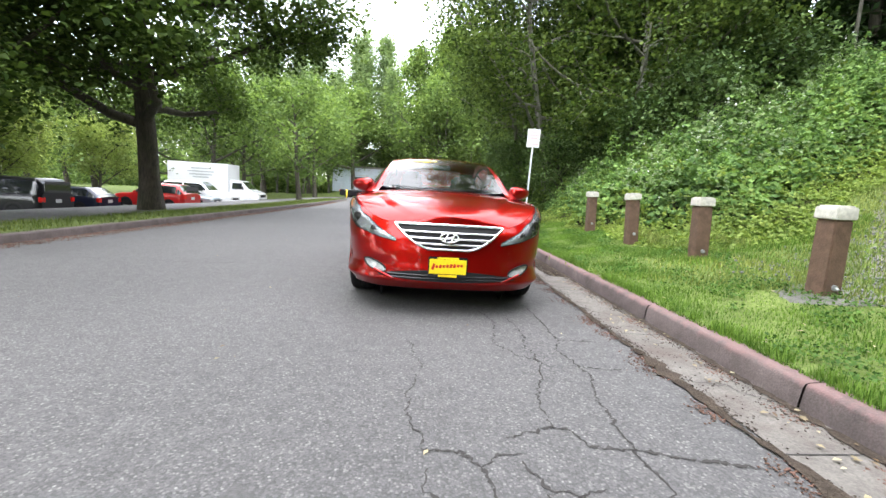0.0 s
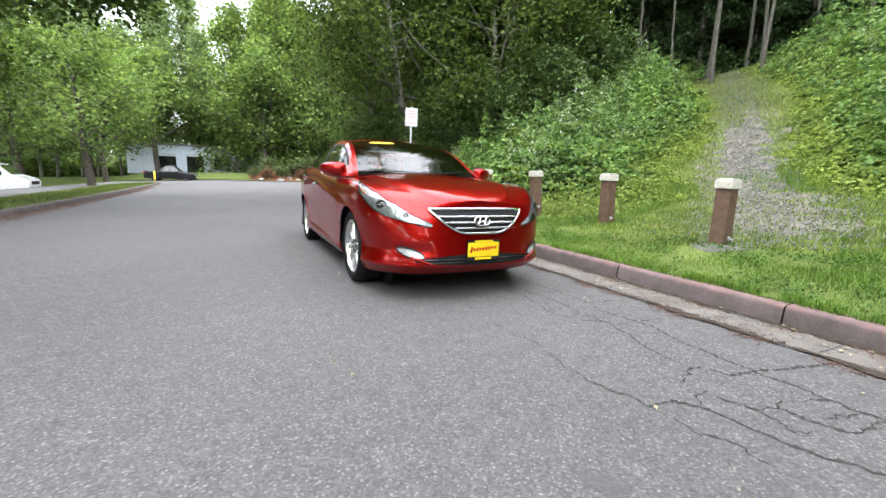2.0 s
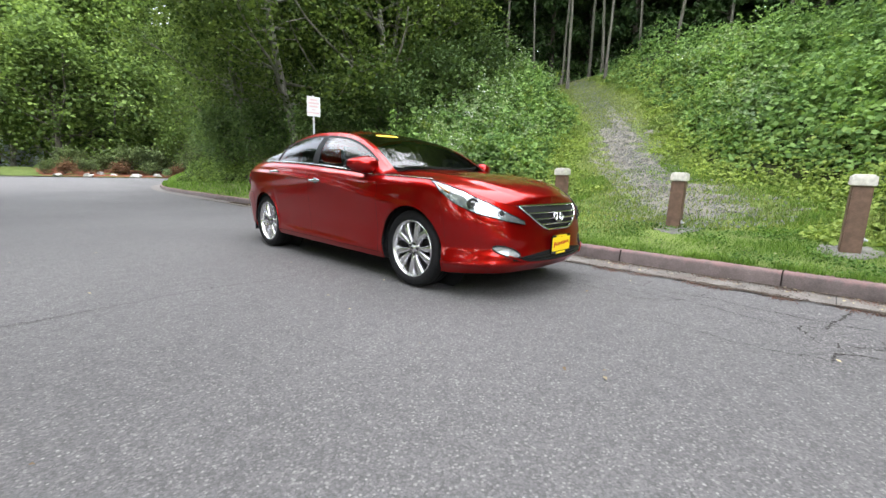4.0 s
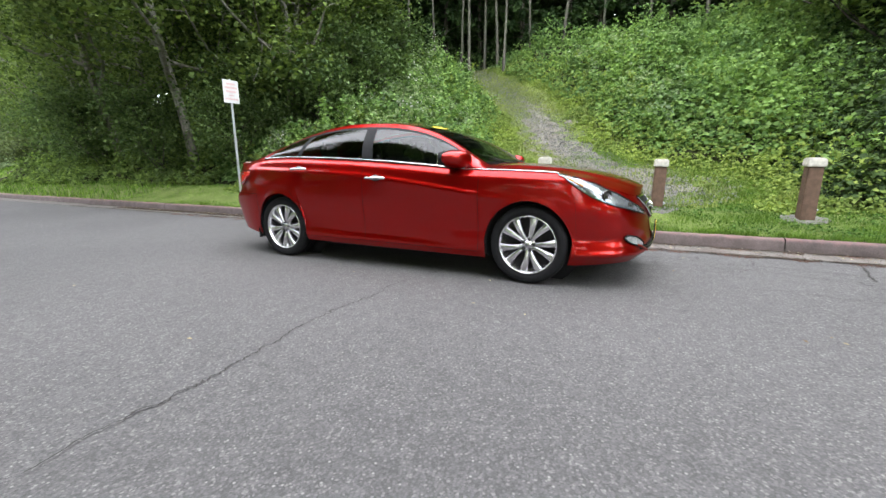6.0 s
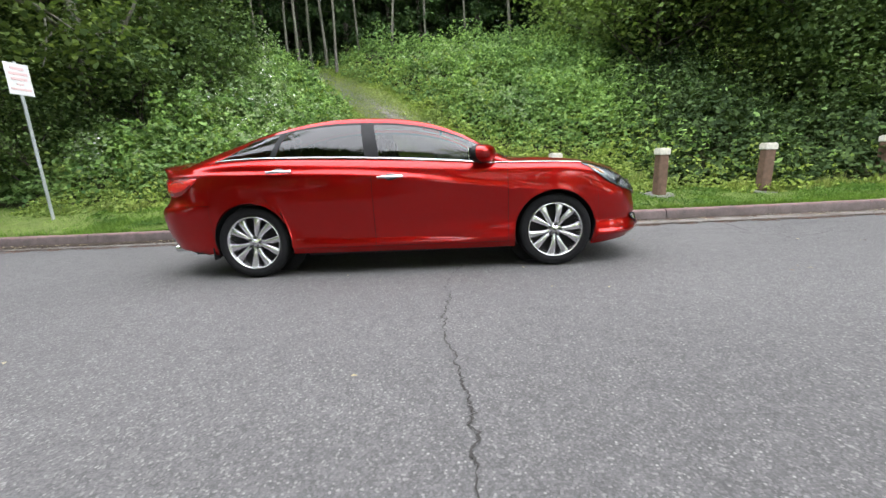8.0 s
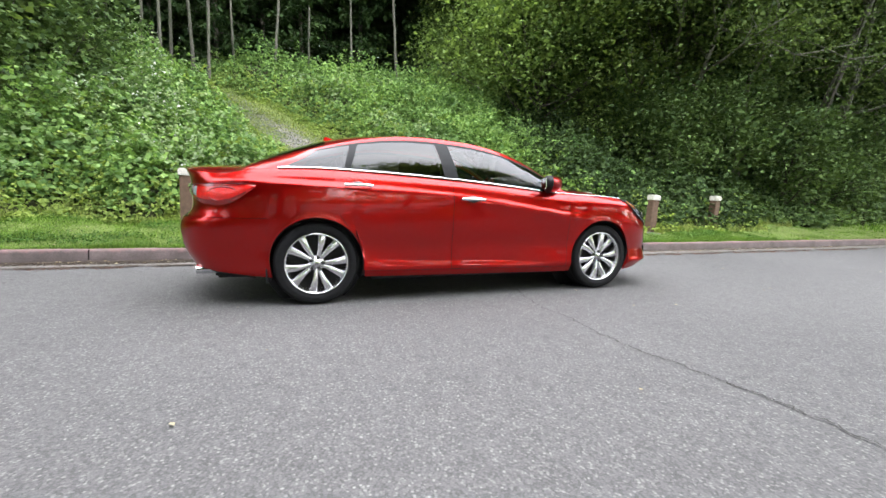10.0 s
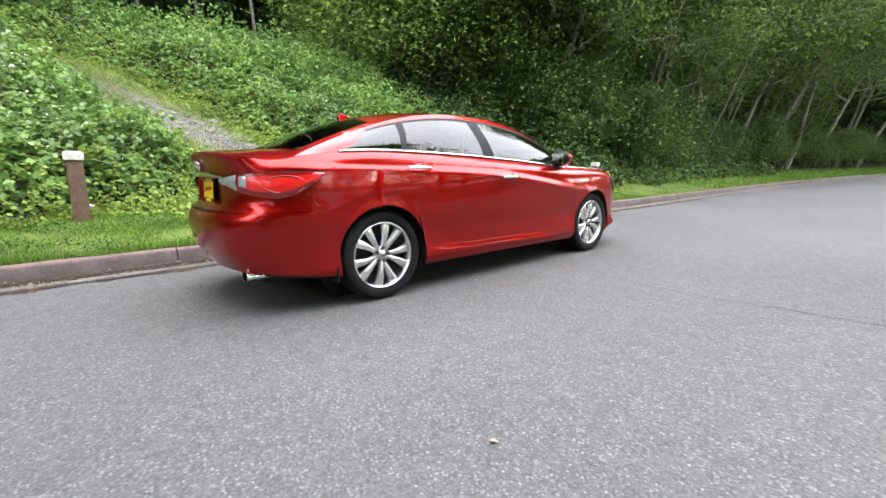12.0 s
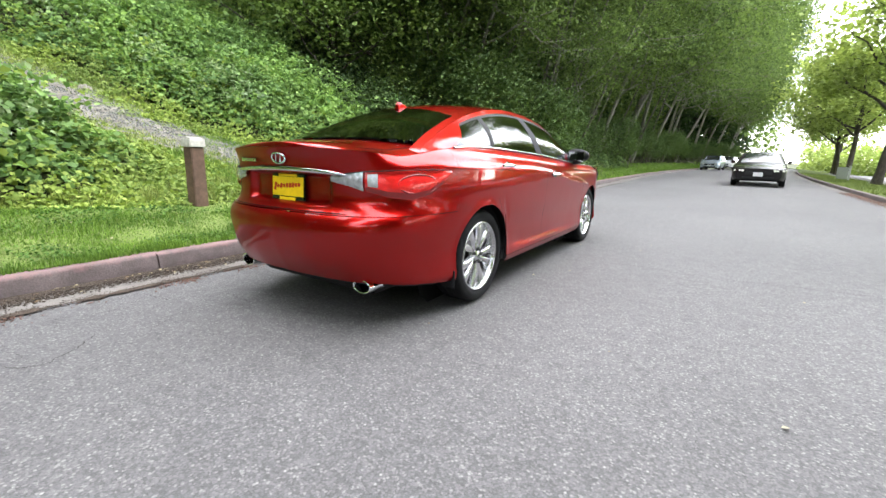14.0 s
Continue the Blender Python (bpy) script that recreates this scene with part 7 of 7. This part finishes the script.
for i, (x, y, rz) in enumerate(((-2.6, -53, 170), (-4.3, -61, 167), (-6.6, -70, 164))):
    v2 = build_vehicle("white_car", "white sedan in a row parked along the kerb", PAINT_WHITE, 4.6, 1.8, 1.46, 0.94, 0.93, 1.2, 2.1, 3.2, 4.0, 1.02) if i == 0 else copy_thing(v2, pose(x, y, 0, 0, 0, rz))
    v2.matrix_basis = pose(x, y, 0, 0, 0, rz)
v2["group"] = "cars parked along the kerb"
for i, (y, x) in enumerate(((-37, -18.5), (-43, -19), (-46, -19.2), (-55, -20))):
    v3 = build_vehicle("lot_car", "pale sedan parked in the lot behind the trees", PAINT_WHITE if i else PAINT_SILVER, 4.6, 1.8, 1.45, 0.94, 0.93, 1.2, 2.1, 3.2, 4.0, 1.02)
    v3.matrix_basis = pose(x, y, float(left_z(x)), 0, 0, 90)


def build_box_truck():
    e = thing("box_truck", -17.2, 38.2, float(left_z(-17.2)), 90, "white box truck with blurred lettering on its side", "truck")
    bm = bmesh.new()
    box(bm, 0, 1.55, 2.2, 2.35, 4.9, 2.55, 0.04)
    cargo = part("cargo_box", bm, PAINT_WHITE, e, "tall white cargo box")
    for x in (1.185, -1.185):
        for k, (zz, w) in enumerate(((3.0, 1.6), (2.75, 2.2), (2.5, 1.9), (2.28, 1.3))):
            bm = bmesh.new()
            box(bm, x, 1.3, zz, 0.01, w, 0.1)
            part("lettering_bar", bm, STEEL, cargo)
        bm = bmesh.new()
        box(bm, x, 1.55, 0.98, 0.03, 4.9, 0.08)
        part("side_rail", bm, STEEL, cargo)
    # cab: bonnet, slanted windscreen, doors
    bm = bmesh.new()
    prof = [(-3.35, 0.5), (-3.38, 0.95), (-3.25, 1.22), (-2.55, 1.4), (-1.85, 2.12), (-1.5, 2.2), (-0.92, 2.2), (-0.92, 0.5)]
    L_ = [bm.verts.new((-0.98 + (0.12 if z > 1.45 else 0), y, z)) for y, z in prof]
    R_ = [bm.verts.new((0.98 - (0.12 if z > 1.45 else 0), y, z)) for y, z in prof]
    bm.faces.new(L_)
    bm.faces.new(R_[::-1])
    for k in range(len(prof)):
        n_ = (k + 1) % len(prof)
        bm.faces.new((L_[k], R_[k], R_[n_], L_[n_]))
    bmesh.ops.bevel(bm, geom=bm.edges[:], offset=0.04, segments=2, affect="EDGES")
    cab = part("cab", bm, PAINT_WHITE, e, "white van cab")
    bm = bmesh.new()
    vs = [bm.verts.new(p) for p in ((-0.84, -2.5, 1.48), (0.84, -2.5, 1.48), (0.78, -1.93, 2.06), (-0.78, -1.93, 2.06))]
    bm.faces.new(vs)
    bmesh.ops.translate(bm, verts=bm.verts, vec=(0, -0.02, 0.02))
    bmesh.ops.solidify(bm, geom=bm.faces[:], thickness=0.01)
    part("windscreen", bm, FARGLASS, cab)
    for sg in (1, -1):
        bm = bmesh.new()
        box(bm, sg * 0.93, -1.55, 1.72, 0.03, 0.8, 0.5, 0.01, rot=Euler((0, radians(-10 * sg), 0)).to_matrix())
        part("side_window", bm, FARGLASS, cab)
        bm = bmesh.new()
        box(bm, sg * 0.78, -3.36, 0.98, 0.26, 0.06, 0.2, 0.02)
        part("headlamp", bm, HEADLIT, cab)
        bm = bmesh.new()
        box(bm, sg * 1.14, -2.1, 1.55, 0.16, 0.08, 0.3, 0.03)
        part("door_mirror", bm, BLACK, cab)
    bm = bmesh.new()
    box(bm, 0, -3.38, 0.95, 1.2, 0.05, 0.22, 0.02)
    part("grille", bm, BLACK, cab)
    bm = bmesh.new()
    box(bm, 0, -3.42, 0.6, 1.9, 0.12, 0.18, 0.03)
    part("bumper", bm, CHROME, cab)
    bm = bmesh.new()
    box(bm, 0, 0.4, 0.7, 0.9, 6.6, 0.2)
    part("chassis", bm, BLACK, e)
    for y0 in (-2.55, 2.6):
        for sg in (1, -1):
            vv_, ff_ = lathe([(0.24, -0.11), (0.36, -0.12), (0.39, -0.08), (0.39, 0.08), (0.36, 0.12), (0.24, 0.11), (0.001, 0.06)], 28)
            vv_[:, 0] *= sg
            w = child("wheel", mesh_np("wheel", vv_, ff_, RUBBER, True), e)
            w.location = (sg * 0.86, y0, 0.39)
            vv_, ff_ = lathe([(0.23, 0.1), (0.15, 0.07), (0.06, 0.1), (0.001, 0.1)], 20)
            vv_[:, 0] *= sg
            child("rim", mesh_np("rim", vv_, ff_, STEEL, True), w)
    return e


build_box_truck()

# ---- building beyond the junction, garden shrubs and rocks ----
def build_hall():
    e = thing("warehouse", -8.0, 94, 0.5, label="low pale blue warehouse with dark doors beyond the lawn", category="building")
    bm = bmesh.new()
    box(bm, 0, 0, 2.4, 20, 10, 5.0)
    part("wall", bm, WALLBLUE, e)
    bm = bmesh.new()
    box(bm, 0, 0, 5.0, 20.6, 10.6, 0.35, 0.05)
    part("roof", bm, SLAB, e)
    for k in range(3):
        bm = bmesh.new()
        box(bm, -4.2 + 4.2 * k, -5.02, 1.6 if k % 2 else 1.9, 2.6, 0.12, 3.0 if k % 2 else 2.2, 0.02)
        d = part("door" if k % 2 else "window", bm, FARGLASS, e)
        bm = bmesh.new()
        box(bm, -4.2 + 4.2 * k, -5.05, 3.35, 3.0, 0.2, 0.18)
        part("lintel", bm, SIGNW, d)


build_hall()


def build_rock(seed, size):
    rng = random.Random(seed)
    bm = bmesh.new()
    bmesh.ops.create_icosphere(bm, subdivisions=3, radius=1)
    for v_ in bm.verts:
        n_ = noise.noise(v_.co * 1.3 + Vector((seed * 3.1, 0, 0))) * 0.45 + noise.noise(v_.co * 3.5) * 0.14
        v_.co = v_.co * (1 + n_)
        v_.co.z *= 0.62
    me = bm_mesh("boulder", bm, SLAB, False)
    ob = new("boulder", me)
    tagged(ob, "grey garden boulder among shrubs", "rock", "garden boulders")
    return ob


garden_z = lambda x, y: left_z(x) + 0.1 + 0.9 * smooth01((np.asarray(y, float) - 64) / 12)
rk = np.random.default_rng(71)
for k, (x, y, sz) in enumerate(((1.5, 65, 0.8), (4, 64.6, 1.0), (6.5, 65.5, 0.8), (8.5, 64.8, 1.2), (11, 66, 1.0), (13.5, 65, 1.1), (5.5, 67.5, 0.9))):
    ob = build_rock(k, sz * 0.7)
    ob.matrix_basis = place(ob, x, y, float(garden_z(x, y)) + 0.05, rk.uniform(0, 360), sz * 0.48)

shrub = build_tree("garden_shrub", "rounded grey-green garden shrub by the junction", 77, 1.5, 0.05, 0.06, 20, 1.1, 0.8, 2600, 0.13, SHRUBLEAF, BARK, 0.25, 0.2, low=0.02)
shrub["category"], shrub["group"] = "shrub", "garden shrubs at the junction"
stand(shrub, [(0.5, 67, 0.9), (2.6, 70, 1.6), (4.6, 67.4, 1.0), (6.2, 70.6, 1.3), (8.6, 69.2, 1.9), (10.4, 66.6, 1.0), (12.4, 69.4, 2.0), (14.4, 67, 1.3), (16.4, 69.6, 2.2)], garden_z, TR, 0.8, 1.2, 3)
stand(copy_thing(shrub, pose(0, 0, 0)), [(8.3, 38, 1.5), (9.6, 40.5, 1.7), (6.6, 34.5, 1.2), (12, 44, 1.7)], hill, TR, 0.8, 1.2, 3)
rust = build_tree("rust_shrub", "low rust-red garden shrub by the junction", 78, 0.9, 0.04, 0.06, 16, 0.9, 0.6, 1800, 0.12, LEAF_RUST, BARK, 0.22, 0.2, low=0.02)
rust["category"], rust["group"] = "shrub", "garden shrubs at the junction"
stand(rust, [(2.2, 66.3, 1.2), (7.4, 67.6, 1.3), (13.2, 66.4, 1.1)], garden_z, TR, 0.8, 1.2, 3)


pale_shrub = build_tree("white_shrub", "pale white-flowering garden shrub by the junction", 79, 1.9, 0.05, 0.06, 20, 1.1, 0.8, 3000, 0.12, PALELEAF, BARK, 0.25, 0.2, low=0.02)
pale_shrub["category"], pale_shrub["group"] = "shrub", "garden shrubs at the junction"
stand(pale_shrub, [(18, 66, 1.9), (15.6, 65.2, 0.7), (12.0, 65.4, 0.5)], garden_z, TR, 0.8, 1.2, 3)
# the red-brown mulch bed under the shrubs
mx_, my_ = np.linspace(-0.5, 18.5, 24), np.linspace(64.4, 73, 12)
MX, MY = np.meshgrid(mx_, my_, indexing="ij")
MZ = garden_z(MX, MY) + 0.05 + 0.12 * noise2(MX, MY, 1.6, 73) - 0.25 * (np.abs(MX - 9) > 8.8) - 0.25 * (MY < 64.6)
tagged(new("mulch_bed", mesh_np("mulch_bed", np.stack([MX, MY, MZ], -1).reshape(-1, 3), grid_faces(24, 12), MULCH, True)),
       "red-brown bark mulch bed under the garden shrubs", "mulch", kind="structure")


# ---- small marker by the far lawn ----
e = thing("marker_post", -9.6, -30.5, float(left_z(-9.6)) + 0.05, 8, "white marker post with a grey panel on the lawn", "post")
bm = bmesh.new()
box(bm, 0, 0, 0.5, 0.12, 0.08, 1.0, 0.01)
part("post", bm, SIGNW, e)
bm = bmesh.new()
box(bm, 0.42, 0.1, 0.5, 0.6, 0.1, 0.8, 0.02)
part("panel", bm, STEEL, e)

# ---- cracks, gutter dirt and fallen leaves ----
def crack_ribbons(lines, z, mat, name, label):
    V, F, base = [], [], 0
    for ln, w in lines:
        ln = np.asarray(ln, float)
        t = np.gradient(ln, axis=0)
        t /= np.linalg.norm(t, axis=1)[:, None] + 1e-9
        nrm = np.stack([-t[:, 1], t[:, 0]], -1)
        a, b = ln + nrm * w[:, None], ln - nrm * w[:, None]
        n_ = len(ln)
        V.append(np.stack([np.column_stack([a, np.full(n_, z)]), np.column_stack([b, np.full(n_, z)])], 1).reshape(-1, 3))
        i = np.arange(n_ - 1) * 2 + base
        F.append(np.stack([i, i + 1, i + 3, i + 2], -1))
        base += 2 * n_
    return stuff(name, np.concatenate(V), np.concatenate(F), mat, label, "cracks")


def jagged(p, q, rng, rough=0.16, n=12):
    """A broken line between two points."""
    p, q = np.array(p, float), np.array(q, float)
    t = np.linspace(0, 1, n)
    L = np.hypot(*(q - p))
    nrm = np.array((-(q - p)[1], (q - p)[0])) / (L + 1e-9)
    j = np.cumsum(rng.normal(0, 1, n))
    j = j - np.linspace(j[0], j[-1], n)
    j = j / (np.abs(j).max() + 1e-9) * rough * L * rng.uniform(0.5, 1) + rng.normal(0, 0.006, n)
    j[0] = j[-1] = 0
    return p + (q - p) * t[:, None] + nrm * j[:, None]


rng = np.random.default_rng(81)
lines = []
# net of cracks where the road edge has broken up
def net(x0, x1, y0, y1, cell, keep, wide, seed):
    rng = np.random.default_rng(seed)
    nx, ny = int((x1 - x0) / cell), int((y1 - y0) / cell)
    P = np.zeros((nx + 1, ny + 1, 2))
    for i in range(nx + 1):
        for j in range(ny + 1):
            P[i, j] = (x0 + (i + 0.5 * (j % 2)) * cell + rng.normal(0, cell * 0.2), y0 + j * cell + rng.normal(0, cell * 0.2))
    out = []
    for i in range(nx + 1):
        for j in range(ny + 1):
            nb = [(i, j + 1)] if (i + j) % 2 else [(i + 1, j), (i, j + 1)]
            for a, b in nb:
                if a <= nx and b <= ny:
                    m = (P[i, j] + P[a, b]) / 2
                    fade = keep(m[0], m[1])
                    if rng.uniform() < fade:
                        ln = jagged(P[i, j], P[a, b], rng, 0.1, 18)
                        w = np.abs(rng.normal(1, 0.5, 18)) * 0.8 * wide * rng.uniform(0.3, 1.3) * (0.4 + 0.6 * fade)
                        out.append((ln, w))
    return out


def crack(width, *knots):
    """A crack through the given places of the road, ragged at a finger's width."""
    for p, q in zip(knots[:-1], knots[1:]):
        L = math.dist(p, q)
        n = max(6, int(L / 0.013))
        ln = jagged(p, q, rng, 0.07, n)
        lines.append((ln, np.clip(rng.lognormal(-0.25, 0.6, n), 0.2, 2.6) * width * 1.5))


# cracks of the broken road edge ahead of the parked car
crack(0.0032, (0.77, 3.85), (0.78, 3.4), (0.78, 3.0), (0.9, 3.0), (1.1, 3.0))
crack(0.003, (0.78, 3.0), (0.7, 2.8), (0.76, 2.55), (0.9, 2.5), (1.05, 2.52))
crack(0.0038, (0.76, 2.55), (0.77, 2.4), (0.7, 2.15), (0.67, 1.85), (0.67, 1.7), (0.66, 1.6))
crack(0.0042, (0.66, 1.6), (0.68, 1.48), (0.66, 1.27), (0.68, 1.17), (0.78, 1.05), (0.85, 0.7), (0.8, 0.2))
crack(0.0036, (0.4, 2.7), (0.54, 2.6), (0.43, 2.25), (0.37, 2.0), (0.37, 1.85), (0.44, 1.85), (0.48, 1.71))
crack(0.005, (0.48, 1.71), (0.67, 1.7), (0.8, 1.65), (0.95, 1.63), (1.12, 1.6))
crack(0.003, (0.15, 1.76), (0.26, 1.81), (0.37, 1.85))
crack(0.0036, (-0.2, 1.66), (-0.04, 1.66), (0.02, 1.56), (0.05, 1.36), (0.08, 1.22), (0.2, 1.0), (0.18, 0.5))
crack(0.003, (0.02, 1.57), (0.1, 1.65), (0.19, 1.65))
crack(0.0038, (0.18, 1.61), (0.24, 1.45), (0.35, 1.43), (0.44, 1.46))
crack(0.0038, (0.35, 1.43), (0.35, 1.31), (0.4, 1.2), (0.5, 1.18), (0.68, 1.17))
crack(0.003, (0.52, 1.42), (0.66, 1.37))
crack(0.003, (0.22, 1.43), (0.22, 1.36), (0.18, 1.29), (0.26, 1.26))
crack(0.003, (0.44, 1.29), (0.54, 1.27), (0.63, 1.25))
crack(0.0024, (-0.18, 1.56), (-0.2, 1.43), (-0.13, 1.38), (-0.14, 1.2))
crack(0.0026, (0.4, 2.7), (0.3, 2.95), (0.38, 3.3), (0.3, 3.7))
crack(0.0024, (0.54, 2.6), (0.5, 2.85), (0.55, 3.2), (0.52, 3.6))
crack(0.002, (-0.2, 1.66), (-0.28, 2.1), (-0.2, 2.5), (-0.3, 2.9))
lines += net(-0.3, 1.3, -0.6, 1.1, 0.3, lambda x, y: 0.6, 0.006, 82)
lines += net(0.5, 1.4, 8.2, 10.6, 0.28, lambda x, y: 0.55, 0.005, 83)
lines += net(0.9, 1.35, -6, 0.3, 0.32, lambda x, y: 0.4, 0.005, 84)
# the long crack across the road, and finer ones
knots = [(-0.7, 5.26), (-1.3, 5.4), (-1.7, 5.38), (-2.2, 5.42), (-2.8, 5.35), (-3.12, 5.31), (-3.5, 5.29), (-4.3, 5.24), (-5.4, 5.28)]
for a, b in zip(knots[:-1], knots[1:]):
    ln = jagged(a, b, rng, 0.07, 26)
    lines.append((ln, np.abs(rng.normal(1, 0.4, 26)) * (0.0042 if -3.2 < a[0] < -1.6 else 0.0032)))
crack_ribbons(lines, 0.003, CRACK, "road_cracks", "dark branching cracks in the worn asphalt")
# joints across the gutter
jl = [(np.array([(float(kerb_x(y)) - 0.42, y), (float(kerb_x(y)) + 0.0, y + 0.01)]), np.array((0.004, 0.004))) for y in np.arange(-8.96, 18, 1.52)]
for y in (0.9, 2.4, 3.4, 6.8, 9.4):
    ln = jagged((float(kerb_x(y)) - 0.42, y), (float(kerb_x(y)) + 0.02, y + rng.uniform(-0.3, 0.3)), rng, 0.2, 12)
    jl.append((ln, np.full(12, 0.003)))
crack_ribbons(jl, 0.0095, CRACK, "gutter_joints", "dark joints and cracks across the gutter")

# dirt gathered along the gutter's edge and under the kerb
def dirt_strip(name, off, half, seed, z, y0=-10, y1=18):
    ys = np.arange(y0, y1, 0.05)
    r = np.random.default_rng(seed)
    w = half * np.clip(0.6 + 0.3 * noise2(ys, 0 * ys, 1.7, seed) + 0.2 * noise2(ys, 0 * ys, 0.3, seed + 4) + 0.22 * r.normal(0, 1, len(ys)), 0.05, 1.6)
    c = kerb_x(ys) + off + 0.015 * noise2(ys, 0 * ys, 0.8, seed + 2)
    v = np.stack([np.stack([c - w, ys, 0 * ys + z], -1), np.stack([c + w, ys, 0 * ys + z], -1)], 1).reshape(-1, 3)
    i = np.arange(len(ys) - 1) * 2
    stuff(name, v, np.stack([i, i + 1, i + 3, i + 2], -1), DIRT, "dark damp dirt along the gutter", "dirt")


dirt_strip("gutter_dirt", -0.45, 0.055, 85, 0.0115)
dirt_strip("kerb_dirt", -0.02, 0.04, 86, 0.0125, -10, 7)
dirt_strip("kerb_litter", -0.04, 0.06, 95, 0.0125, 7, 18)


def fallen(name, x, y, z, size, label, seed):
    rng = np.random.default_rng(seed)
    n = len(x)
    a = rng.uniform(0, 6.28, n)
    d = np.stack([np.cos(a), np.sin(a), rng.uniform(-0.05, 0.25, n)], -1)
    s_ = np.stack([-np.sin(a), np.cos(a), rng.uniform(-0.2, 0.2, n)], -1)
    L = (size * rng.uniform(0.5, 1.3, n))[:, None]
    p = np.stack([x, y, z + 0.006 * np.ones(n)], -1)
    v = np.stack([p - d * L * 0.5, p + s_ * L * 0.3 + np.array((0, 0, 0.004)), p + d * L * 0.5, p - s_ * L * 0.3 + np.array((0, 0, 0.004))], 1).reshape(-1, 3)
    stuff(name, v, np.arange(n * 4, dtype=np.int32).reshape(n, 4), DRYLEAF, label, "leaves")


def crumbs(name, x, y, z, size, mat, label, seed):
    """Small angular bits of grit, bark and earth."""
    rng = np.random.default_rng(seed)
    n = len(x)
    sz = rng.uniform(size * 0.4, size * 1.4, n)
    jit = oct_[None] * rng.uniform(0.5, 1.3, (n, 6, 1)) * np.array((1, 1, 0.6))
    v = np.stack([x, y, z + sz * 0.2], -1)[:, None, :] + jit * sz[:, None, None]
    f = (of[None] + np.arange(n)[:, None, None] * 6).reshape(-1, 3)
    stuff(name, v.reshape(-1, 3), f, mat, label, "grit")


n = 26000
y = rng.uniform(-5, 13, n)
y = y[noise2(y, 0 * y, 0.5, 92) + 0.5 * rng.normal(0, 1, n) > 0.1]
n = len(y)
k = rng.uniform(0, 1, n)
x = kerb_x(y) + np.where(k < 0.5, -0.43 + rng.normal(0, 0.035, n), np.where(k < 0.85, -0.03 - np.abs(rng.normal(0, 0.05, n)), rng.uniform(-0.42, 0, n)))
crumbs("gutter_grit", x, y, 0.009 + 0 * x, 0.0055, DIRT, "dark grit and bark crumbs along the gutter", 90)
n = 30000
y = rng.uniform(-5, 13, n)
y = y[noise2(y, 0 * y, 0.7, 93) + 0.4 * rng.normal(0, 1, n) > 0.15]
n = len(y)
k = rng.uniform(0, 1, n)
x = kerb_x(y) + np.where(k < 0.5, -0.2 * rng.beta(1.0, 2.4, n), -0.45 - np.abs(rng.normal(0, 0.07, n)))
crumbs("bark_crumbs", x, y, 0.005 + 0 * x, 0.0075, BARKBIT, "reddish bark crumbs and litter beside the gutter", 91)
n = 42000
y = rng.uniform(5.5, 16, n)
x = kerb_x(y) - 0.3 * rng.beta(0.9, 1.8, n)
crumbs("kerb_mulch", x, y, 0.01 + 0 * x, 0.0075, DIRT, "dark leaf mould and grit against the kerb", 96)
n = 520
y = rng.uniform(-7, 16, n)
x = kerb_x(y) - 0.42 + 0.4 * rng.beta(2.2, 1.2, n)
fallen("gutter_leaves", x, y, 0.012 + 0 * x, 0.035, "small dry leaves lying in the gutter", 87)
n = 70
x, y = rng.uniform(-5, 1.2, n), rng.uniform(-8, 12, n)
fallen("road_leaves", np.concatenate([x, [-1.39, -2.586]]), np.concatenate([y, [2.65, 7.834]]), np.zeros(n + 2) + 0.002, 0.03, "scattered pale leaves on the asphalt", 88)
n = 500
y = rng.uniform(-6, 12, n)
x = kerb_x(y) + rng.uniform(0.2, 2.4, n)
fallen("verge_leaves", x, y, hill(x, y) + 0.03, 0.035, "dry leaves in the verge grass", 89)
n = 16000
y = rng.uniform(-12, 34, n)
x = far_kerb_x(y) + 0.6 * rng.beta(1.0, 2.6, n)
crumbs("far_gutter_litter", x, y, left_z(x) + 0.008, 0.014, BARKBIT, "reddish bark litter along the far kerb", 94)


# oily and damp spots on the asphalt
def blot(x, y, rx, ry, turn, seed):
    r = np.random.default_rng(seed)
    a = np.linspace(0, 2 * np.pi, 30, endpoint=False)
    k = 1 + 0.16 * np.sin(3 * a + r.uniform(0, 6)) + 0.13 * np.sin(7 * a + r.uniform(0, 6)) + 0.08 * r.normal(0, 1, 30)
    px, py = rx * k * np.cos(a), ry * k * np.sin(a)
    c, q = math.cos(turn), math.sin(turn)
    rim = np.stack([x + c * px - q * py, y + q * px + c * py, 0 * px + 0.0022], -1)
    return np.concatenate([rim, [[x, y, 0.0024]]])


spots = [(0.69, 8.02, 0.16, 0.035, 0.5), (0.47, 8.27, 0.12, 0.025, 0.4), (0.5, 8.05, 0.05, 0.02, 1.0), (-0.78, 1.38, 0.05, 0.085, 0.3), (0.95, 7.7, 0.12, 0.03, 0.2), (-0.3, 7.7, 0.1, 0.04, 0.8)]
v = np.concatenate([blot(*sp, 100 + i) for i, sp in enumerate(spots)])
i = np.arange(30)
f = np.concatenate([np.stack([i, (i + 1) % 30, 0 * i + 30], -1) + 31 * k for k in range(len(spots))])
stuff("road_stains", v, f, STAIN, "dark oily spots on the asphalt", "stains")
